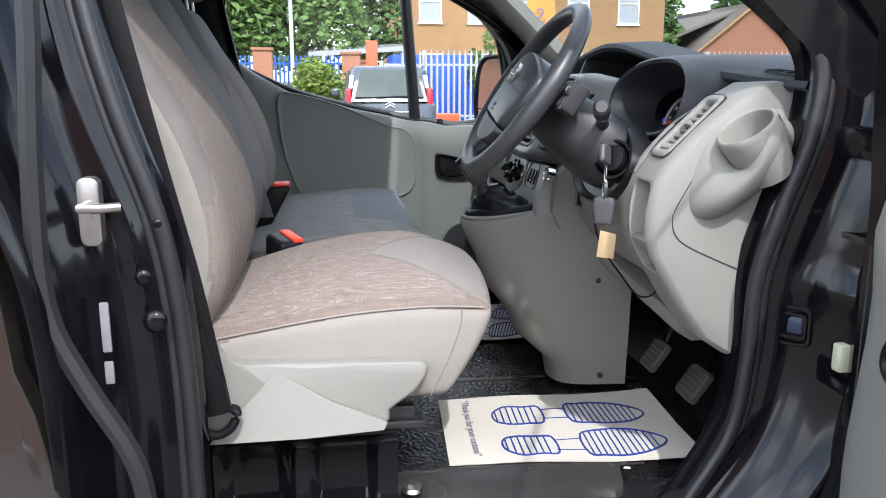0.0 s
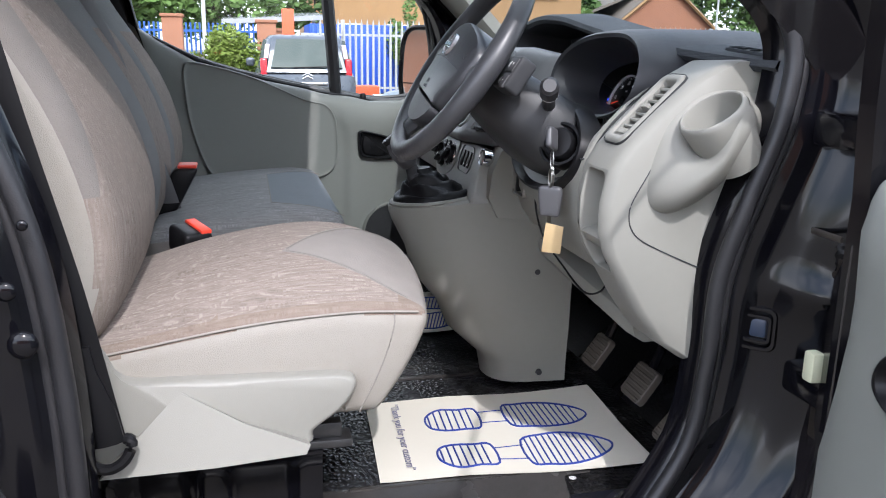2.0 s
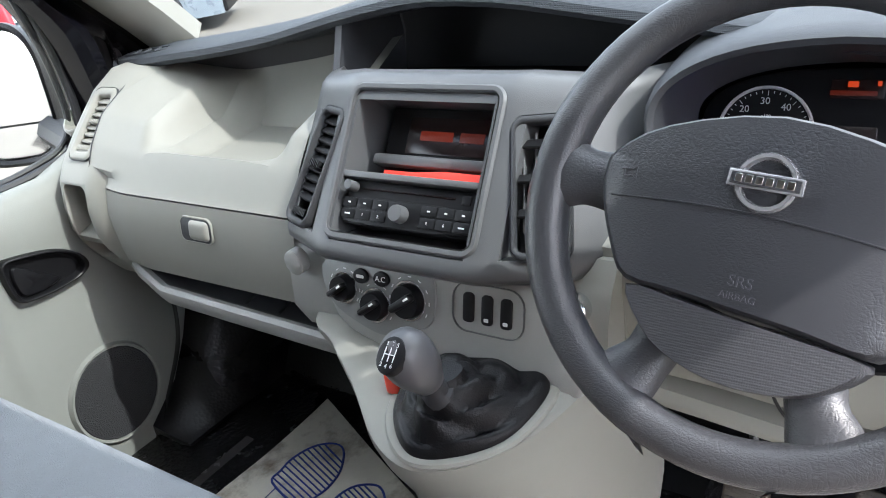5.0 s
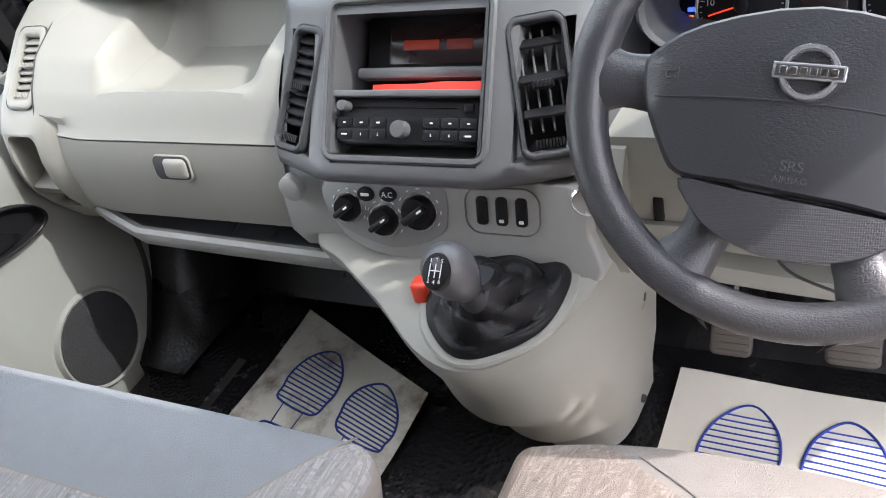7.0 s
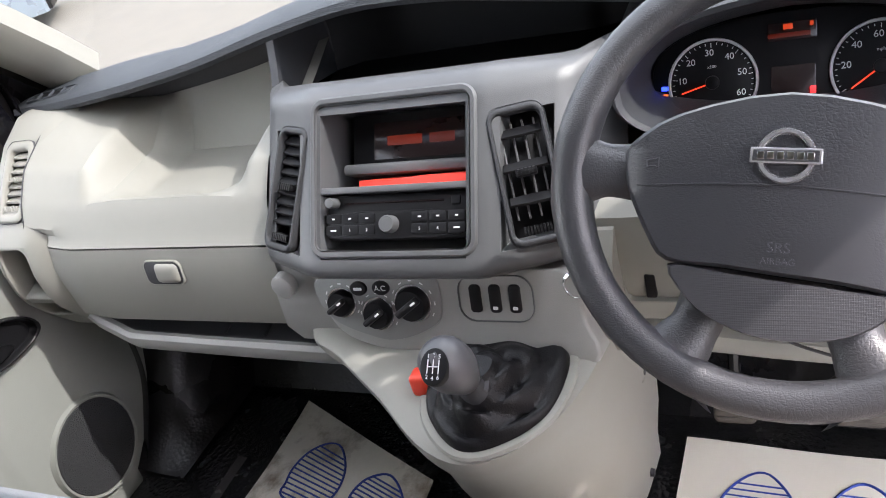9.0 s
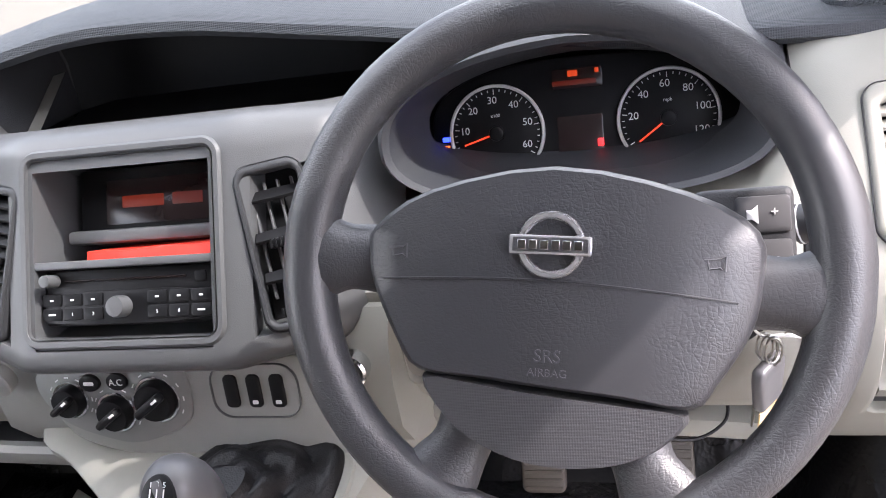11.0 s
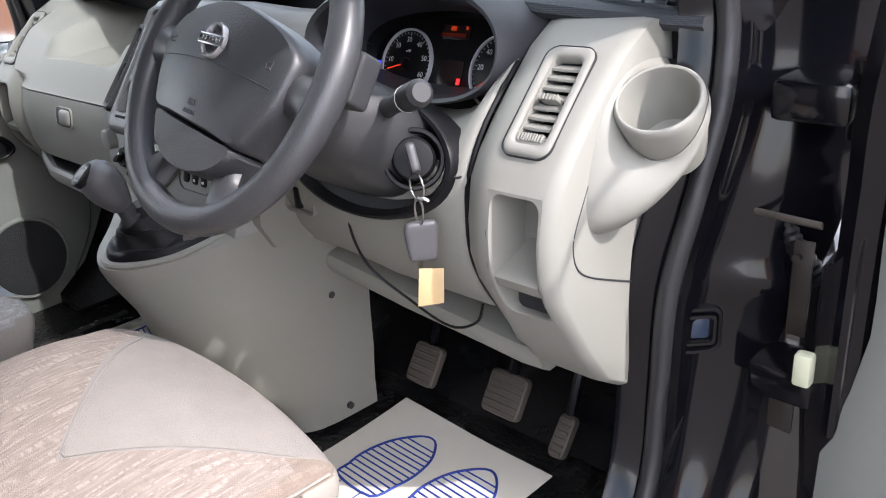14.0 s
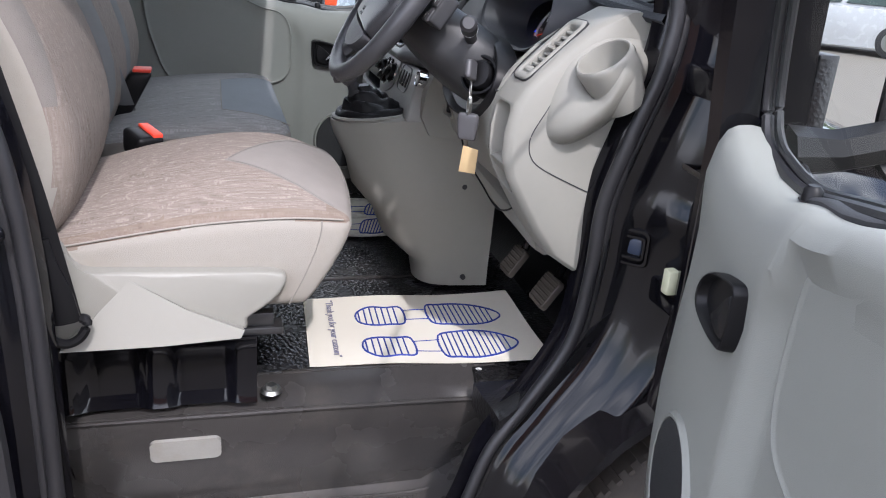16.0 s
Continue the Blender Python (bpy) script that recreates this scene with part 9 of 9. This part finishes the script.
for ch, x, z in (("S", 3.40, 2.32), ("A", 3.47, 1.94), ("L", 3.53, 1.58)):
    lettering(ch, 0.34, Matrix.Translation((x, 12.955, z)) @ Matrix(((-1, 0, 0.0, 0), (0, 0, 1, 0), (0, 1, 0, 0), (0, 0, 0, 1))) @ Matrix.Rotation(radians(-8), 4, "Z"), FLAGINK, fl, "lettering", 0.004, "dark letter showing through from the other side")


# ---- houses ----
def house_window(x, y, z, w, h, parent):
    bm = bmesh.new()
    for lo, hi in (((x - w / 2, z - h / 2), (x - w / 2 + 0.07, z + h / 2)), ((x + w / 2 - 0.07, z - h / 2), (x + w / 2, z + h / 2)), ((x - w / 2 + 0.07, z + h / 2 - 0.07), (x + w / 2 - 0.07, z + h / 2)), ((x - w / 2 + 0.07, z - h / 2), (x + w / 2 - 0.07, z - h / 2 + 0.07)), ((x - w / 2 + 0.07, z + h * 0.16), (x + w / 2 - 0.07, z + h * 0.16 + 0.06))):
        box(bm, (lo[0], y - 0.05, lo[1]), (hi[0], y + 0.02, hi[1]), 0)
    f = part("window", bm, WHITE, parent, "white framed window")
    bm = bmesh.new()
    box(bm, (x - w / 2 + 0.05, y - 0.012, z - h / 2 + 0.05), (x + w / 2 - 0.05, y, z + h / 2 - 0.05))
    part("pane", bm, CURTAIN, f)
    bm = bmesh.new()
    box(bm, (x - w / 2 - 0.05, y - 0.10, z - h / 2 - 0.08), (x + w / 2 + 0.05, y, z - h / 2))
    part("sill", bm, WHITE, f)


h1 = thing("brick_block", (10, 43, 0), "two-storey yellow-brick building with white windows", "building")
bm = bmesh.new()
box(bm, (3.2, 40, 0), (16.9, 48, 6.2))
part("wall", bm, BRICKM, h1)
bm = bmesh.new()
loft(bm, [[(2.9, 39.6, 6.2), (17.2, 39.6, 6.2), (17.2, 48.4, 6.2), (2.9, 48.4, 6.2)], [(2.9, 39.6, 6.35), (17.2, 39.6, 6.35), (17.2, 48.4, 6.35), (2.9, 48.4, 6.35)], [(6.0, 44, 8.6), (14.0, 44, 8.6), (14.0, 44.1, 8.6), (6.0, 44.1, 8.6)]])
part("roof", bm, ROOF, h1)
for x in (5.0, 7.4, 10.0, 12.4, 15.0):
    house_window(x, 40.0, 4.75, 1.12, 1.45, h1)
    house_window(x, 40.0, 1.9, 1.12, 1.3, h1)
bm = bmesh.new()
tube(bm, [(3.4, 39.93, 0), (3.4, 39.93, 6.2)], 0.05, 6)
part("downpipe", bm, BLACK, h1)

h2 = thing("gabled_house", (24, 48, 0), "red-brown brick house with a plain gable end", "building")
bm = bmesh.new()
sec = [(20.9, 0), (27.7, 0), (27.7, 2.75), (24.35, 5.45), (20.9, 2.75)]
loft(bm, [[(x, y, z) for x, z in sec] for y in (45, 55)])
part("wall", bm, REDBRICK, h2)
bm = bmesh.new()
for s in (-1, 1):
    a0, b0 = Vector((24.32, 0, 5.50)), Vector((24.32 + s * 3.75, 0, 2.50))
    loft(bm, [[Vector((a0.x, y, a0.z)), Vector((b0.x, y, b0.z)), Vector((b0.x, y, b0.z + 0.16)), Vector((a0.x, y, a0.z + 0.16))] for y in (44.75, 55.2)])
part("roof", bm, ROOF, h2)
bm = bmesh.new()
for s in (-1, 1):
    a0, b0 = Vector((24.32, 44.72, 5.48)), Vector((24.32 + s * 3.72, 44.72, 2.50))
    tube(bm, [a0, b0], 0.09, 4)
part("barge_board", bm, BRICKM, h2)
# the long slope seen beside the gable
bm = bmesh.new()
loft(bm, [[(18.3, 46, 2.9), (24.2, 46, 5.3), (24.2, 55, 5.3), (18.3, 55, 2.9)], [(18.3, 46, 3.05), (24.2, 46, 5.45), (24.2, 55, 5.45), (18.3, 55, 3.05)]])
part("side_roof", bm, ROOF, h2)
bm = bmesh.new()
box(bm, (18.8, 46.3, 0), (21.2, 55, 3.0))
part("side_wall", bm, REDBRICK, h2)
h4 = thing("brick_block", (-30, 12, 0), "plain red-brick building at the yard's far end", "building")
bm = bmesh.new()
box(bm, (-36, 5.5, 0), (-28, 17, 5.2))
part("wall", bm, REDBRICK, h4)
bm = bmesh.new()
loft(bm, [[(-36.4, 5.1, 5.2), (-27.6, 5.1, 5.2), (-27.6, 17.4, 5.2), (-36.4, 17.4, 5.2)], [(-32.2, 8, 7.4), (-31.8, 8, 7.4), (-31.8, 14, 7.4), (-32.2, 14, 7.4)]])
part("roof", bm, ROOF, h4)
put(car("parked_hatchback", 4.1, 1.75, 1.50, CARDARK, "dark hatchback parked behind the van", beltline=0.60), -9.5, 5.4, 0)
h3 = thing("brick_block", (-12, -22, 0), "long red-brick building behind the yard", "building")
bm = bmesh.new()
box(bm, (-14, -30, 0), (22, -22, 5.6))
part("wall", bm, REDBRICK, h3)
bm = bmesh.new()
loft(bm, [[(-14.4, -30.4, 5.6), (22.4, -30.4, 5.6), (22.4, -21.6, 5.6), (-14.4, -21.6, 5.6)], [(-10, -26.2, 8.2), (18, -26.2, 8.2), (18, -25.8, 8.2), (-10, -25.8, 8.2)]])
part("roof", bm, ROOF, h3)


# ---- trees and hedges ----
def leafy(bm, centre, rad, count, size, rng):
    """Many small bent leaves through an uneven cloud."""
    lumps = []
    for _ in range(14):
        d = Vector((rng.gauss(0, 1), rng.gauss(0, 1), rng.gauss(0, 0.9)))
        d.normalize()
        lumps.append((Vector(centre) + Vector((d.x * rad[0], d.y * rad[1], d.z * rad[2])) * rng.uniform(0.35, 0.8), rng.uniform(0.28, 0.5)))
    for _ in range(count):
        c, r = lumps[int(rng.random() * len(lumps))]
        d = Vector((rng.gauss(0, 1), rng.gauss(0, 1), rng.gauss(0, 1)))
        d.normalize()
        p = c + Vector((d.x * rad[0], d.y * rad[1], d.z * rad[2])) * r * rng.uniform(0.7, 1.08)
        s = size * rng.uniform(0.6, 1.3)
        a = Vector((rng.gauss(0, 1), rng.gauss(0, 1), rng.gauss(0, 0.5))).normalized()
        b = a.cross(Vector((rng.gauss(0, 1), rng.gauss(0, 1), rng.gauss(0, 1)))).normalized()
        v = [bm.verts.new(p + a * s), bm.verts.new(p + b * s * 0.5), bm.verts.new(p - a * s), bm.verts.new(p - b * s * 0.5)]
        bm.faces.new(v)


def tree(x, y, h, spread, mat, seed, label, size=0.16, count=5200):
    rng = random.Random(seed)
    t = thing("tree", (x, y, 0), label, "tree")
    bm = bmesh.new()
    tube(bm, curve_points([(x, y, 0), (x + 0.05, y, h * 0.25), (x - 0.05, y + 0.1, h * 0.55), (x, y, h * 0.85)], 3), [0.20 * h / 8 * (1 - 0.085 * i) for i in range(10)], 8)
    for k in range(7):
        a = rng.uniform(0, 6.28)
        z0 = h * rng.uniform(0.25, 0.6)
        e = Vector((math.cos(a) * spread * 0.6, math.sin(a) * spread * 0.6, h * 0.22))
        tube(bm, [Vector((x, y, z0)), Vector((x, y, z0)) + e * 0.5 + Vector((0, 0, 0.15)), Vector((x, y, z0)) + e], [0.08 * h / 8, 0.05 * h / 8, 0.015], 6)
    part("trunk", bm, BARK, t)
    bm = bmesh.new()
    leafy(bm, (x, y, h * 0.60), (spread, spread, h * 0.42), count, size, rng)
    tagged(part("crown", bm, mat, t, "many small green leaves"), kind="stuff")
    return t


tree(-0.9, 30.0, 8.0, 2.9, LEAF, 3, "broad leafy green tree behind the railing", 0.16, 9000)
tree(1.2, 31.5, 7.5, 2.3, LEAFDARK, 4, "leafy green tree beside the building", 0.16, 6500)
tree(-3.8, 31.0, 7.0, 2.2, LEAF, 5, "leafy green tree behind the railing", 0.16, 5000)
k = 0
for x, y, h, s in ((19.0, 60, 9.5, 3.6), (24, 63, 9.0, 4), (29.0, 52, 9.5, 3.6), (33.5, 50, 10, 4.0), (38, 48, 10.5, 4.2), (42, 45, 10, 4.2), (46, 42, 9.5, 4), (50, 38, 8.5, 4), (52, 33, 8, 3.8), (58, 28, 8, 3.6), (60, 40, 9, 4), (63, 22, 8, 3.6), (62, 14, 8, 3.5), (55, 5, 8, 3.5), (19.5, 47.5, 5.2, 1.8), (18.3, 44.5, 4.2, 1.5)):
    k += 1
    tree(x, y, h, s, (LEAFDARK, LEAF, LEAF)[k % 3], 20 + k, "tall leafy green tree in a row at the yard's edge", 0.24, 4200)


def bush(x, y, rx, ry, h, mat, seed, label, count=3500, size=0.07):
    rng = random.Random(seed)
    t = thing("bush", (x, y, 0), label, "bush")
    bm = bmesh.new()
    for k in range(6):
        tube(bm, [(x, y, 0), (x + rng.uniform(-rx, rx) * 0.6, y + rng.uniform(-ry, ry) * 0.6, h * 0.7)], [0.03, 0.01], 5)
    part("stems", bm, BARK, t)
    bm = bmesh.new()
    leafy(bm, (x, y, h * 0.5), (rx, ry, h * 0.55), count, size, rng)
    tagged(part("crown", bm, mat, t), kind="stuff")


bush(-0.42, 18.5, 0.95, 0.8, 1.75, LEAFLIGHT, 8, "rounded yellow-green clipped bush", 7000, 0.06)
bush(4.7, 24.0, 0.7, 0.5, 2.6, LEAF, 9, "leafy shrub behind the fence", 2500)
bush(8.4, 23.5, 0.9, 0.6, 2.3, LEAFLIGHT, 10, "flowering yellow-green shrub by the fence", 2500)
for i in range(10):
    bush(26 + i * 3.0, 40 - i * 2.2, 2.2, 1.6, 2.9, LEAFLIGHT if i % 2 else LEAF, 40 + i, "long leafy hedge at the yard's edge", 2600, 0.17)

# blue tipper truck parked ahead
tk = thing("blue_truck", (19, 15.5, 0), "bright blue flatbed truck seen from behind", "truck")
bm = bmesh.new()
box(bm, (18.4, 14.7, 0.75), (18.55, 16.75, 1.95), 0.02)
box(bm, (18.35, 16.65, 0.75), (18.6, 16.85, 2.3), 0.02)
box(bm, (18.55, 14.7, 0.75), (21.5, 16.75, 0.95), 0.02)
part("tailboard", bm, BLUEVAN, tk)
bm = bmesh.new()
box(bm, (18.37, 14.9, 1.2), (18.41, 16.4, 1.75), 0.01)
part("tailboard_panel", bm, CARSILVER, tk)
bm = bmesh.new()
box(bm, (21.6, 14.8, 0.5), (23.3, 16.7, 2.2), 0.12)
part("cab", bm, CARWHITE, tk)
for x in (19.4, 22.4):
    for y in (14.75, 16.7):
        bm = bmesh.new()
        tube(bm, [(x, y - 0.12, 0.38), (x, y + 0.12, 0.38)], 0.38, 20)
        part("wheel", bm, RUBBER, tk)
bm = bmesh.new()
box(bm, (26, 6, 0), (30, 12.5, 2.6), 0.03)
solo("grey_cabin", bm, CONCRETE, "plain grey site cabin beyond the cars", "cabin")
